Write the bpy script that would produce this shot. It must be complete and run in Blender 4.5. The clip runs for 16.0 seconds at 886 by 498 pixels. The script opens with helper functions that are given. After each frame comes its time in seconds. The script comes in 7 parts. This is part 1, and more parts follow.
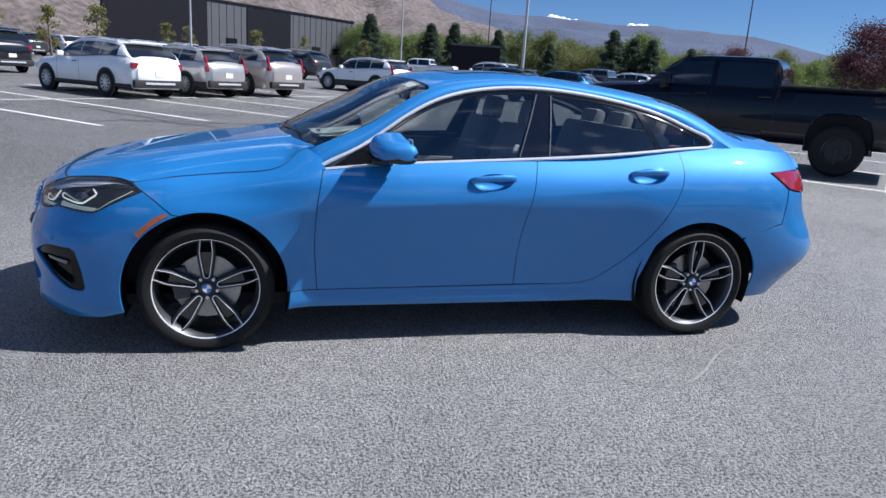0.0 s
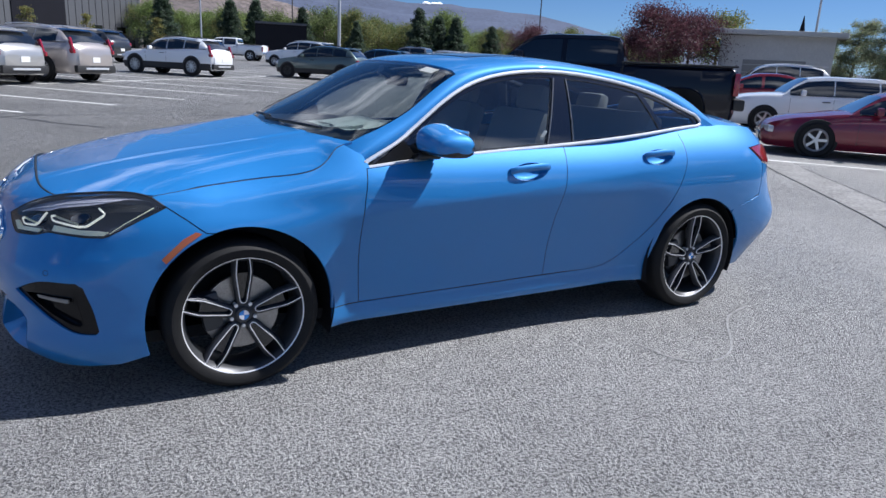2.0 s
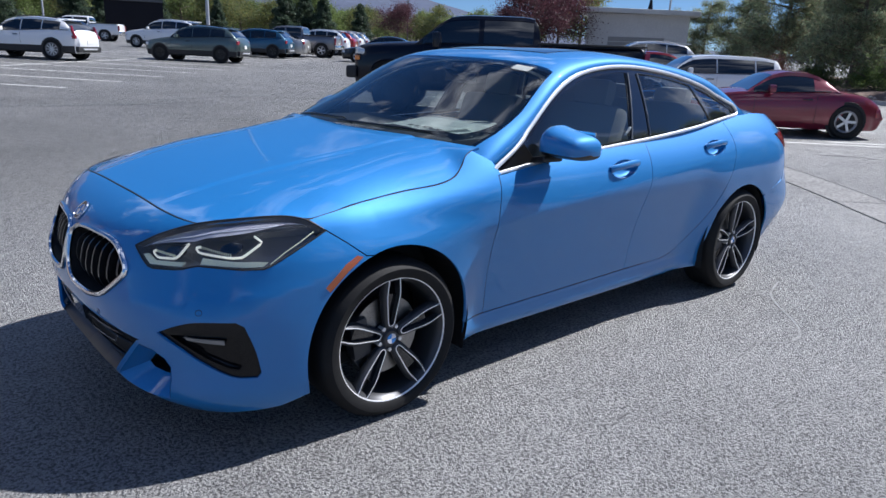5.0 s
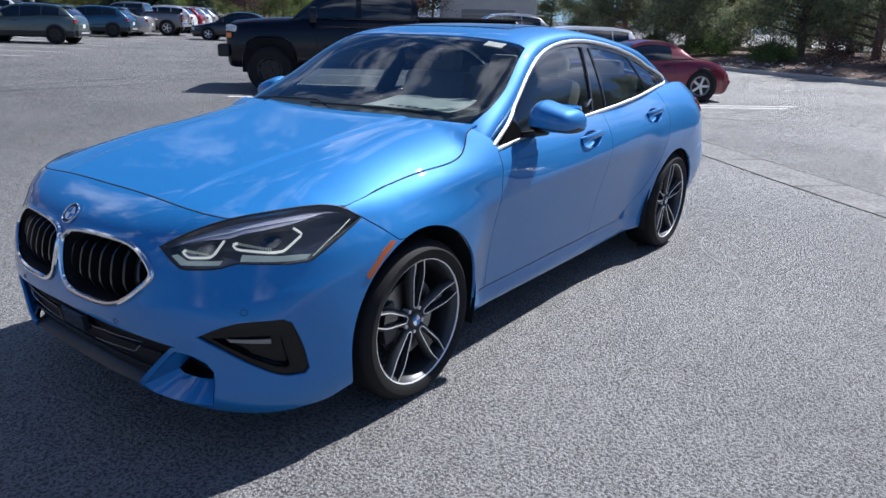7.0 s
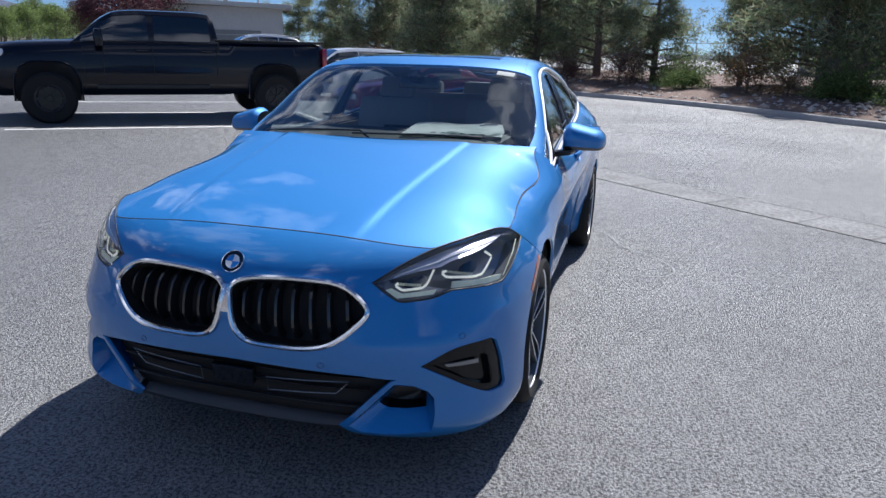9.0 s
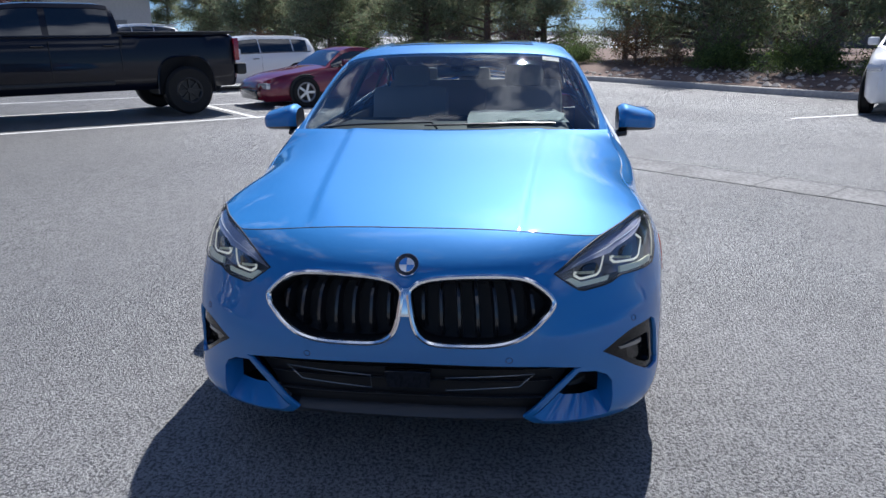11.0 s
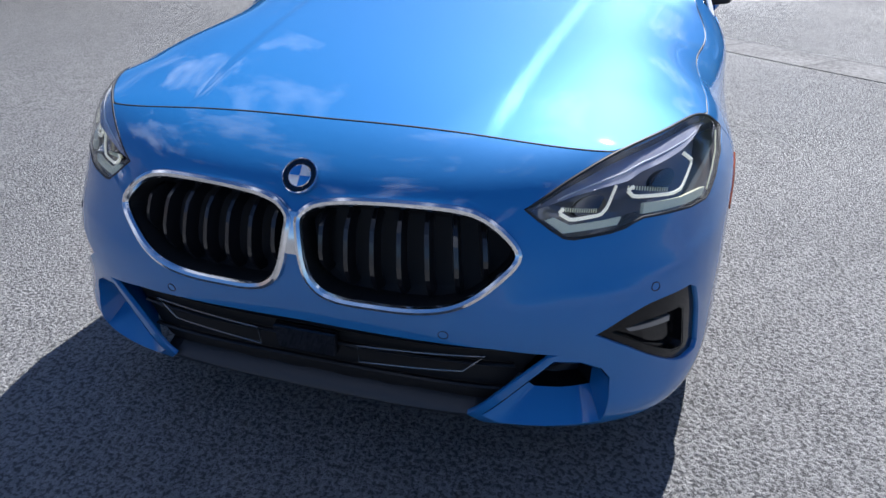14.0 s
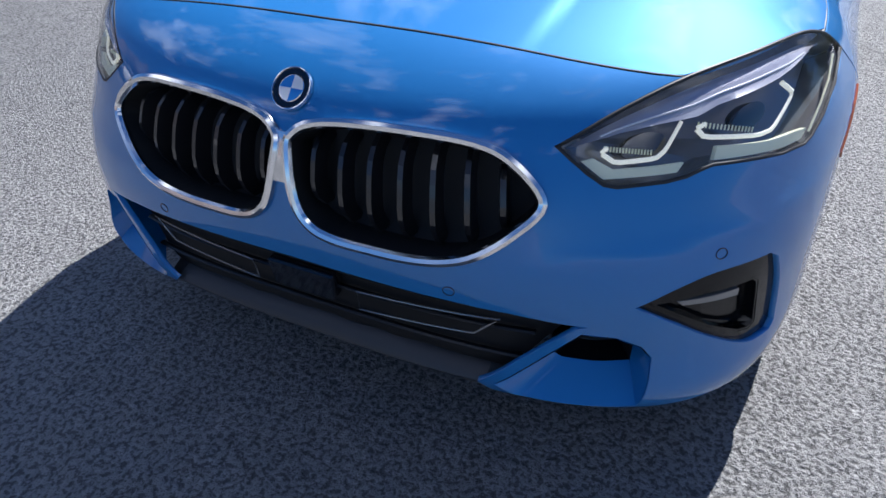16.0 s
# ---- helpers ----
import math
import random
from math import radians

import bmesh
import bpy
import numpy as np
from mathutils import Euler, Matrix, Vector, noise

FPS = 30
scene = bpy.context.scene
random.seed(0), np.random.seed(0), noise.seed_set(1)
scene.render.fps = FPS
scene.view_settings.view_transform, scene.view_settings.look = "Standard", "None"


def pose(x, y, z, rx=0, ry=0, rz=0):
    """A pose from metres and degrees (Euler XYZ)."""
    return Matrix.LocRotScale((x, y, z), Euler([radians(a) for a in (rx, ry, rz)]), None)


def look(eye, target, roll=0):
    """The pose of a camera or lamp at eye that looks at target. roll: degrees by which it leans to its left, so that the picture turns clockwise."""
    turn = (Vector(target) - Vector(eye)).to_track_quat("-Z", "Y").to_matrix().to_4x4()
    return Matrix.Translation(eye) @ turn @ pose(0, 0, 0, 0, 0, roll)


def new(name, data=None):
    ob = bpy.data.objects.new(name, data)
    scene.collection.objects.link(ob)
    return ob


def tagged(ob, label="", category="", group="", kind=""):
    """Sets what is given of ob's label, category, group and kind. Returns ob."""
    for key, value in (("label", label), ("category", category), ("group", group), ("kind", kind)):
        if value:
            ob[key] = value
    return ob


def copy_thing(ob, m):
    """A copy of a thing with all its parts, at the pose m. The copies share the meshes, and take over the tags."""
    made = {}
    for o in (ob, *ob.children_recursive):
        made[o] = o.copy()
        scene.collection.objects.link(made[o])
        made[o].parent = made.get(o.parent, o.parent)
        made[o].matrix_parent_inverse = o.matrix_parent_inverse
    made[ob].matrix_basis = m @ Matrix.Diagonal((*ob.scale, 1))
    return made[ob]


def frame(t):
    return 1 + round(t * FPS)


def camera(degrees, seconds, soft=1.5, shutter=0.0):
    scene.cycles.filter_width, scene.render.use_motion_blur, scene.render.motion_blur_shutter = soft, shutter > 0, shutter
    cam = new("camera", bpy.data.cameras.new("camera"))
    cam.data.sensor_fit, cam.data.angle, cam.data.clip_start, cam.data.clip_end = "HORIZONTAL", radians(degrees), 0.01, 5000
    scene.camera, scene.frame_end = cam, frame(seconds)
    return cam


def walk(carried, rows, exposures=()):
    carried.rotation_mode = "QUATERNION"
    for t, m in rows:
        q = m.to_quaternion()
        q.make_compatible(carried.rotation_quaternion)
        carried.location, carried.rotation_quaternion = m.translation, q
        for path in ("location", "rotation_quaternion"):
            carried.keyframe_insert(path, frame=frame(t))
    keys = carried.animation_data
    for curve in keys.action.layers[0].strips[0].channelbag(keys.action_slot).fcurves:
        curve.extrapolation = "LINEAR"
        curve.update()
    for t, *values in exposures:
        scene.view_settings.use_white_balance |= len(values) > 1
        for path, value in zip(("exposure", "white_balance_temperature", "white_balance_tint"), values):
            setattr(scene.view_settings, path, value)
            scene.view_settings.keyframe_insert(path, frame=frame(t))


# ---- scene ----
cam = camera(65.2, 16.0)
PATH = [
    (0, (-1.052, -4.248, 1.385), (-0.56, -2.371, 0.901), 3.6),
    (0.5, (-1.229, -4.107, 1.364), (-0.608, -2.269, 0.881), 3.3),
    (1, (-1.479, -3.941, 1.357), (-0.738, -2.152, 0.855), 3.0),
    (1.5, (-1.815, -3.824, 1.373), (-0.952, -2.091, 0.873), 2.8),
    (2, (-1.999, -3.608, 1.355), (-1.021, -1.94, 0.843), 2.8),
    (2.5, (-2.22, -3.384, 1.365), (-1.16, -1.774, 0.831), 2.4),
    (3, (-2.502, -3.234, 1.397), (-1.375, -1.668, 0.871), 1.8),
    (3.5, (-2.631, -3.071, 1.377), (-1.457, -1.538, 0.854), 1.3),
    (3.7, (-2.685, -2.993, 1.39), (-1.486, -1.481, 0.865), 1.4),
    (5.8, (-2.931, -2.827, 1.402), (-1.608, -1.446, 0.817), 2.5),
    (6, (-2.979, -2.806, 1.392), (-1.628, -1.454, 0.801), 2.4),
    (6.5, (-3.066, -2.666, 1.348), (-1.641, -1.396, 0.751), 1.8),
    (7, (-3.253, -2.443, 1.401), (-1.733, -1.296, 0.793), 1.4),
    (7.5, (-3.569, -2.193, 1.405), (-1.95, -1.173, 0.824), 0.9),
    (8, (-3.739, -1.926, 1.39), (-2.028, -1.083, 0.787), 1.1),
    (8.5, (-3.858, -1.61, 1.4), (-2.075, -0.911, 0.825), 1.0),
    (9, (-4.074, -1.261, 1.425), (-2.224, -0.73, 0.883), 1.3),
    (9.2, (-4.112, -1.149, 1.409), (-2.246, -0.68, 0.866), 1.2),
    (11.3, (-4.261, -0.308, 1.457), (-2.363, -0.113, 0.856), -0.8),
    (11.5, (-4.258, -0.302, 1.456), (-2.368, -0.104, 0.835), -1.0),
    (12, (-4.238, -0.307, 1.453), (-2.366, -0.087, 0.783), -0.8),
    (12.5, (-4.202, -0.329, 1.436), (-2.362, -0.061, 0.7), -0.3),
    (13, (-4.032, -0.53, 1.34), (-2.217, -0.192, 0.571), 0.6),
    (13.5, (-3.75, -0.7, 1.287), (-1.984, -0.279, 0.448), 1.0),
    (14, (-3.398, -0.685, 1.268), (-1.685, -0.166, 0.375), 0.4),
    (14.5, (-3.201, -0.736, 1.193), (-1.534, -0.141, 0.263), -0.2),
    (15, (-3.125, -0.759, 1.186), (-1.496, -0.105, 0.227), -0.7),
    (15.5, (-3.108, -0.741, 1.182), (-1.529, -0.039, 0.174), -0.6),
    (16, (-3.106, -0.756, 1.189), (-1.611, -0.015, 0.086), -0.2),
]
walk(cam, [(t, look(eye, target, roll)) for t, eye, target, roll in PATH],
     [(0, 0.69), (6, 0.67), (11.5, 0.64), (13, 0.69), (14.5, 0.85), (16, 0.92)])

# ---- light: high sun behind the blue car, clear mountain sky ----
SUN_DIR = Vector((0.80, -0.15, 1.0)).normalized()
world = bpy.data.worlds.new("sky")
scene.world = world
world.use_nodes = True
wn = world.node_tree
sky = wn.nodes.new("ShaderNodeTexSky")
sky.sky_type = 'NISHITA'
sky.sun_disc = False
sky.sun_elevation = math.asin(SUN_DIR.z)
sky.sun_rotation = math.atan2(SUN_DIR.x, SUN_DIR.y)
sky.altitude, sky.air_density, sky.dust_density, sky.ozone_density = 1400, 1.0, 0.4, 1.6
# thin broken cloud high in the sky
wtc = wn.nodes.new("ShaderNodeTexCoord")
wmap = wn.nodes.new("ShaderNodeMapping")
wmap.inputs["Scale"].default_value = (1.6, 2.2, 2.0)
wmap.inputs["Rotation"].default_value = (0.2, 0.1, 0.6)
wnoise = wn.nodes.new("ShaderNodeTexNoise")
wnoise.inputs["Scale"].default_value, wnoise.inputs["Detail"].default_value = 1.6, 8.0
wnoise.inputs["Roughness"].default_value = 0.62
wramp = wn.nodes.new("ShaderNodeValToRGB")
wramp.color_ramp.elements[0].position, wramp.color_ramp.elements[1].position = 0.535, 0.68
wsep = wn.nodes.new("ShaderNodeSeparateXYZ")
wup = wn.nodes.new("ShaderNodeMapRange")
wup.inputs["From Min"].default_value, wup.inputs["From Max"].default_value = 0.22, 0.42
wmul = wn.nodes.new("ShaderNodeMath")
wmul.operation = 'MULTIPLY'
wmix = wn.nodes.new("ShaderNodeMix")
wmix.data_type = 'RGBA'
wmix.inputs["B"].default_value = (19.0, 19.4, 20.2, 1)
wn.links.new(wtc.outputs["Generated"], wmap.inputs["Vector"])
wn.links.new(wmap.outputs["Vector"], wnoise.inputs["Vector"])
wn.links.new(wnoise.outputs["Fac"], wramp.inputs["Fac"])
wn.links.new(wtc.outputs["Generated"], wsep.inputs["Vector"])
wn.links.new(wsep.outputs["Z"], wup.inputs["Value"])
wn.links.new(wramp.outputs["Color"], wmul.inputs[0])
wn.links.new(wup.outputs["Result"], wmul.inputs[1])
wn.links.new(wmul.outputs["Value"], wmix.inputs["Factor"])
whs = wn.nodes.new("ShaderNodeHueSaturation")
whs.inputs["Hue"].default_value = 0.507
whs.inputs["Saturation"].default_value = 1.3
# the dry mountain air keeps its blue down to the horizon
wlift = wn.nodes.new("ShaderNodeVectorMath")
wlift.operation = 'ADD'
wlift.inputs[1].default_value = (0.0, 0.0, 0.065)
wn.links.new(wtc.outputs["Generated"], wlift.inputs[0])
wn.links.new(wlift.outputs["Vector"], sky.inputs["Vector"])
wn.links.new(sky.outputs["Color"], whs.inputs["Color"])
wn.links.new(whs.outputs["Color"], wmix.inputs["A"])
wn.links.new(wmix.outputs["Result"], wn.nodes["Background"].inputs["Color"])
wn.nodes["Background"].inputs["Strength"].default_value = 0.058
sun_data = bpy.data.lights.new("sun", 'SUN')
scene.view_settings.use_white_balance = True
scene.view_settings.white_balance_temperature = 5960
scene.view_settings.white_balance_tint = 12
sun_data.energy, sun_data.angle, sun_data.color = 5.0, radians(0.53), (1.0, 0.96, 0.9)
sun = new("sun", sun_data)
sun.matrix_world = look(SUN_DIR * 200, (0, 0, 0))

# ---- materials ----
def mat(name, color, rough=0.5, metal=0.0, coat=0.0, var=0.0, scale=8.0, bump=0.0, bump_scale=60.0, spec=0.5, flake=0.0):
    """A plain surface with two scales of variation and fine relief."""
    m = bpy.data.materials.new(name)
    m.use_nodes = True
    nt = m.node_tree
    b = nt.nodes["Principled BSDF"]
    b.inputs["Base Color"].default_value = (*color, 1)
    b.inputs["Roughness"].default_value = rough
    b.inputs["Metallic"].default_value = metal
    b.inputs["Specular IOR Level"].default_value = spec
    b.inputs["Coat Weight"].default_value = coat
    b.inputs["Coat Roughness"].default_value = 0.03
    tc = nt.nodes.new("ShaderNodeTexCoord")
    if var:
        n1 = nt.nodes.new("ShaderNodeTexNoise")
        n1.inputs["Scale"].default_value, n1.inputs["Detail"].default_value = scale, 6
        n2 = nt.nodes.new("ShaderNodeTexNoise")
        n2.inputs["Scale"].default_value, n2.inputs["Detail"].default_value = scale * 9, 3
        add = nt.nodes.new("ShaderNodeMath")
        add.operation = 'MULTIPLY_ADD'
        add.inputs[1].default_value = 0.6
        mr = nt.nodes.new("ShaderNodeMapRange")
        mr.inputs["From Min"].default_value, mr.inputs["From Max"].default_value = 0.5, 1.1
        mr.inputs["To Min"].default_value, mr.inputs["To Max"].default_value = 1 - var, 1 + var
        hsv = nt.nodes.new("ShaderNodeHueSaturation")
        hsv.inputs["Color"].default_value = (*color, 1)
        nt.links.new(tc.outputs["Object"], n1.inputs["Vector"])
        nt.links.new(tc.outputs["Object"], n2.inputs["Vector"])
        nt.links.new(n1.outputs["Fac"], add.inputs[0])
        nt.links.new(n2.outputs["Fac"], add.inputs[2])
        nt.links.new(add.outputs["Value"], mr.inputs["Value"])
        nt.links.new(mr.outputs["Result"], hsv.inputs["Value"])
        nt.links.new(hsv.outputs["Color"], b.inputs["Base Color"])
    if bump:
        n3 = nt.nodes.new("ShaderNodeTexNoise")
        n3.inputs["Scale"].default_value, n3.inputs["Detail"].default_value = bump_scale, 4
        bp = nt.nodes.new("ShaderNodeBump")
        bp.inputs["Strength"].default_value, bp.inputs["Distance"].default_value = bump, 0.01
        nt.links.new(tc.outputs["Object"], n3.inputs["Vector"])
        nt.links.new(n3.outputs["Fac"], bp.inputs["Height"])
        nt.links.new(bp.outputs["Normal"], b.inputs["Normal"])
    return m


def glass(name, tint, trans=0.55, rough=0.0, ior=1.8):
    """Car glass: a mirror coat over a tinted, see-through sheet."""
    m = bpy.data.materials.new(name)
    m.use_nodes = True
    nt = m.node_tree
    out = nt.nodes["Material Output"]
    nt.nodes.remove(nt.nodes["Principled BSDF"])
    tr = nt.nodes.new("ShaderNodeBsdfTransparent")
    tr.inputs["Color"].default_value = (*[c * trans for c in tint], 1)
    gl = nt.nodes.new("ShaderNodeBsdfGlossy")
    gl.inputs["Roughness"].default_value = rough
    lw = nt.nodes.new("ShaderNodeLayerWeight")
    lw.inputs["Blend"].default_value = 0.5
    p5 = nt.nodes.new("ShaderNodeMath")
    p5.operation = 'POWER'
    p5.inputs[1].default_value = 4.5
    fr = nt.nodes.new("ShaderNodeMath")
    fr.operation = 'MULTIPLY_ADD'
    f0 = ((ior - 1) / (ior + 1)) ** 2
    fr.inputs[1].default_value, fr.inputs[2].default_value = 1 - f0, f0
    nt.links.new(lw.outputs["Facing"], p5.inputs[0])
    nt.links.new(p5.outputs["Value"], fr.inputs[0])
    mx = nt.nodes.new("ShaderNodeMixShader")
    nt.links.new(fr.outputs["Value"], mx.inputs["Fac"])
    nt.links.new(tr.outputs["BSDF"], mx.inputs[1])
    nt.links.new(gl.outputs["BSDF"], mx.inputs[2])
    nt.links.new(mx.outputs["Shader"], out.inputs["Surface"])
    return m


def car_paint(name, color, rough=0.38, metal=0.55):
    m = mat(name, color, rough, metal, coat=1.0)
    nt = m.node_tree
    b = nt.nodes["Principled BSDF"]
    tc = nt.nodes.new("ShaderNodeTexCoord")
    fl = nt.nodes.new("ShaderNodeTexVoronoi")
    fl.inputs["Scale"].default_value = 900
    bp = nt.nodes.new("ShaderNodeBump")
    bp.inputs["Strength"].default_value, bp.inputs["Distance"].default_value = 0.06, 0.001
    nt.links.new(tc.outputs["Object"], fl.inputs["Vector"])
    nt.links.new(fl.outputs["Distance"], bp.inputs["Height"])
    nt.links.new(bp.outputs["Normal"], b.inputs["Normal"])
    return m


M_BLUE = car_paint("blue_metallic_paint", (0.018, 0.180, 0.468), 0.53, 0.27)
b_blue = M_BLUE.node_tree.nodes["Principled BSDF"]
b_blue.inputs["Specular IOR Level"].default_value = 0.25
b_blue.inputs["Coat Weight"].default_value = 1.0
b_blue.inputs["Coat Roughness"].default_value = 0.02
b_blue.inputs["Coat IOR"].default_value = 1.5
M_MACHINED = mat("machined_bright_alloy", (0.88, 0.88, 0.89), 0.3, 0.45)
M_INNER = mat("black_inner_shell", (0.006, 0.006, 0.007), 0.7)
M_BLACK = mat("black_plastic", (0.009, 0.009, 0.010), 0.32, var=0.2, scale=20)
M_GLOSSBLACK = mat("gloss_black", (0.006, 0.006, 0.008), 0.08, coat=1.0)
M_CHROME = mat("chrome", (0.82, 0.83, 0.85), 0.12, 1.0)
M_PIANO = mat("piano_black_trim", (0.006, 0.006, 0.007), 0.1, spec=0.3)
M_SATIN = mat("satin_aluminium", (0.80, 0.81, 0.82), 0.34, 0.6)
M_GLASS = glass("tinted_side_glass", (0.80, 0.86, 0.86), 0.80, ior=2.15)
M_LIP = mat("satin_black_lip", (0.032, 0.033, 0.037), 0.38, spec=0.5)
M_WIND = glass("windshield_glass", (0.86, 0.94, 0.93), 0.82, ior=2.0)
M_LENS = glass("clear_lens", (0.97, 0.98, 1.0), 0.97, ior=1.45)
M_TYRE = mat("tyre_rubber", (0.009, 0.009, 0.0095), 0.7, var=0.3, scale=30, bump=0.12, bump_scale=160, spec=0.3)
M_RIM_DARK = mat("dark_grey_alloy", (0.06, 0.062, 0.068), 0.4, 0.5)
M_DISC = mat("brake_steel", (0.35, 0.34, 0.33), 0.4, 1.0, var=0.2, scale=20)
M_AMBER = mat("amber_reflector", (0.36, 0.085, 0.022), 0.2, coat=1.0)
M_RED = mat("red_lamp_lens", (0.26, 0.008, 0.02), 0.1, coat=1.0)
M_SEAT = mat("pale_seat_leather", (0.36, 0.35, 0.33), 0.5, var=0.08, scale=9, bump=0.1)
M_DASH = mat("black_dashboard", (0.018, 0.018, 0.018), 0.6, var=0.2, scale=20)
M_PAPER = mat("white_paper", (0.72, 0.75, 0.72), 0.7)
M_PRINT = mat("dark_print", (0.05, 0.05, 0.05), 0.7)
M_LAMPGREY = mat("lamp_housing_grey", (0.22, 0.222, 0.225), 0.22, 0.5, coat=0.6)
M_DRL = mat("white_light_guide", (0.86, 0.86, 0.74), 0.25, coat=0.6)
M_BADGE_BLUE = mat("badge_blue", (0.03, 0.22, 0.62), 0.25, coat=1.0)
M_BADGE_WHITE = mat("badge_white", (0.8, 0.8, 0.8), 0.3, coat=1.0)
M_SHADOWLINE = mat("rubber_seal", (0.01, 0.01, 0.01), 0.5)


# ---- mesh helpers ----
def link_mesh(name, verts, faces, material, parent=None, label="", smooth=True, normals=None):
    me = bpy.data.meshes.new(name)
    me.from_pydata([tuple(map(float, v)) for v in verts], [], [tuple(int(i) for i in f) for f in faces])
    me.validate()
    if smooth:
        me.polygons.foreach_set("use_smooth", [True] * len(me.polygons))
    me.materials.append(material)
    if normals is not None:
        me.normals_split_custom_set_from_vertices([tuple(map(float, n)) for n in normals])
    me.update()
    ob = new(name, me)
    ob.parent = parent
    if label:
        tagged(ob, label)
    return ob


def part(name, bm, material, parent=None, label="", smooth=False):
    me = bpy.data.meshes.new(name)
    bm.to_mesh(me)
    bm.free()
    if smooth:
        me.polygons.foreach_set("use_smooth", [True] * len(me.polygons))
        me.set_sharp_from_angle(angle=radians(38))
    me.materials.append(material)
    ob = new(name, me)
    ob.parent = parent
    if label:
        tagged(ob, label)
    return ob


def thing(name, label, category, m=None, group="", kind=""):
    ob = new(name)
    ob.empty_display_size = 0.2
    if m is not None:
        ob.matrix_basis = m
    return tagged(ob, label, category, group, kind)


def box_bm(bm, size, m, bevel=0.0):
    r = bmesh.ops.create_cube(bm, size=1.0, matrix=m @ Matrix.Diagonal((*size, 1)))
    if bevel:
        edges = list({e for v in r["verts"] for e in v.link_edges})
        bmesh.ops.bevel(bm, geom=edges, offset=bevel, segments=2, affect='EDGES', profile=0.6)
    return bm


def box(name, size, m, material, parent=None, bevel=0.0, label=""):
    return part(name, box_bm(bmesh.new(), size, m, bevel), material, parent, label, smooth=bevel > 0)


def lathe(name, profile, material, parent, m, seg=48, label="", smooth=True):
    """profile: (radius, height) pairs turned about the local z axis."""
    bm = bmesh.new()
    rings = []
    for r, h in profile:
        rings.append([bm.verts.new(m @ Vector((r * math.cos(a), r * math.sin(a), h))) for a in [2 * math.pi * i / seg for i in range(seg)]])
    for a, b in zip(rings, rings[1:]):
        for i in range(seg):
            j = (i + 1) % seg
            bm.faces.new((a[i], a[j], b[j], b[i]))
    bmesh.ops.recalc_face_normals(bm, faces=bm.faces)
    return part(name, bm, material, parent, label, smooth)


def tube(name, pts, radius, material, parent, closed=False, label="", flat=1.0, seg=8, ups=None):
    """A round or flattened bar along a line of points."""
    pts = [Vector(p) for p in pts]
    n = len(pts)
    verts, faces = [], []
    for i, p in enumerate(pts):
        a = pts[(i - 1) % n] if closed or i else p
        b = pts[(i + 1) % n] if closed or i < n - 1 else p
        d = (b - a).normalized()
        up = Vector(ups[i]) if ups is not None else Vector((0, 0, 1)) if abs(d.z) < 0.9 else Vector((1, 0, 0))
        e = d.cross(up).normalized()
        f = e.cross(d).normalized()
        for k in range(seg):
            t = 2 * math.pi * k / seg
            verts.append(p + e * (radius * math.cos(t)) + f * (radius * flat * math.sin(t)))
    for i in range(n if closed else n - 1):
        for k in range(seg):
            j, l = (i + 1) % n, (k + 1) % seg
            faces.append((i * seg + k, j * seg + k, j * seg + l, i * seg + l))
    if not closed:
        faces += [tuple(range(seg)), tuple(range((n - 1) * seg, n * seg))]
    bm = bmesh.new()
    vs = [bm.verts.new(v) for v in verts]
    for f in faces:
        bm.faces.new([vs[i] for i in f])
    bmesh.ops.recalc_face_normals(bm, faces=bm.faces)
    return part(name, bm, material, parent, label, True)


def spline(pairs):
    """A natural cubic spline through (x, y) pairs, as a function on arrays; straight beyond its ends."""
    p = sorted(pairs)
    x, y = np.array([a for a, _ in p], float), np.array([b for _, b in p], float)
    n = len(x)
    h = np.diff(x)
    A, r = np.eye(n), np.zeros(n)
    for i in range(1, n - 1):
        A[i, i - 1:i + 2] = h[i - 1], 2 * (h[i - 1] + h[i]), h[i]
        r[i] = 6 * ((y[i + 1] - y[i]) / h[i] - (y[i] - y[i - 1]) / h[i - 1])
    k = np.linalg.solve(A, r)

    def f(q):
        q = np.asarray(q, float)
        i = np.clip(np.searchsorted(x, q) - 1, 0, n - 2)
        c = np.clip(q, x[0], x[-1])
        a, b = (x[i + 1] - c) / h[i], (c - x[i]) / h[i]
        out = a * y[i] + b * y[i + 1] + ((a ** 3 - a) * k[i] + (b ** 3 - b) * k[i + 1]) * h[i] ** 2 / 6
        s0 = (y[1] - y[0]) / h[0] - h[0] * k[1] / 6
        s1 = (y[-1] - y[-2]) / h[-1] + h[-1] * k[-2] / 6
        return out + np.where(q < x[0], (q - x[0]) * s0, 0) + np.where(q > x[-1], (q - x[-1]) * s1, 0)
    return f


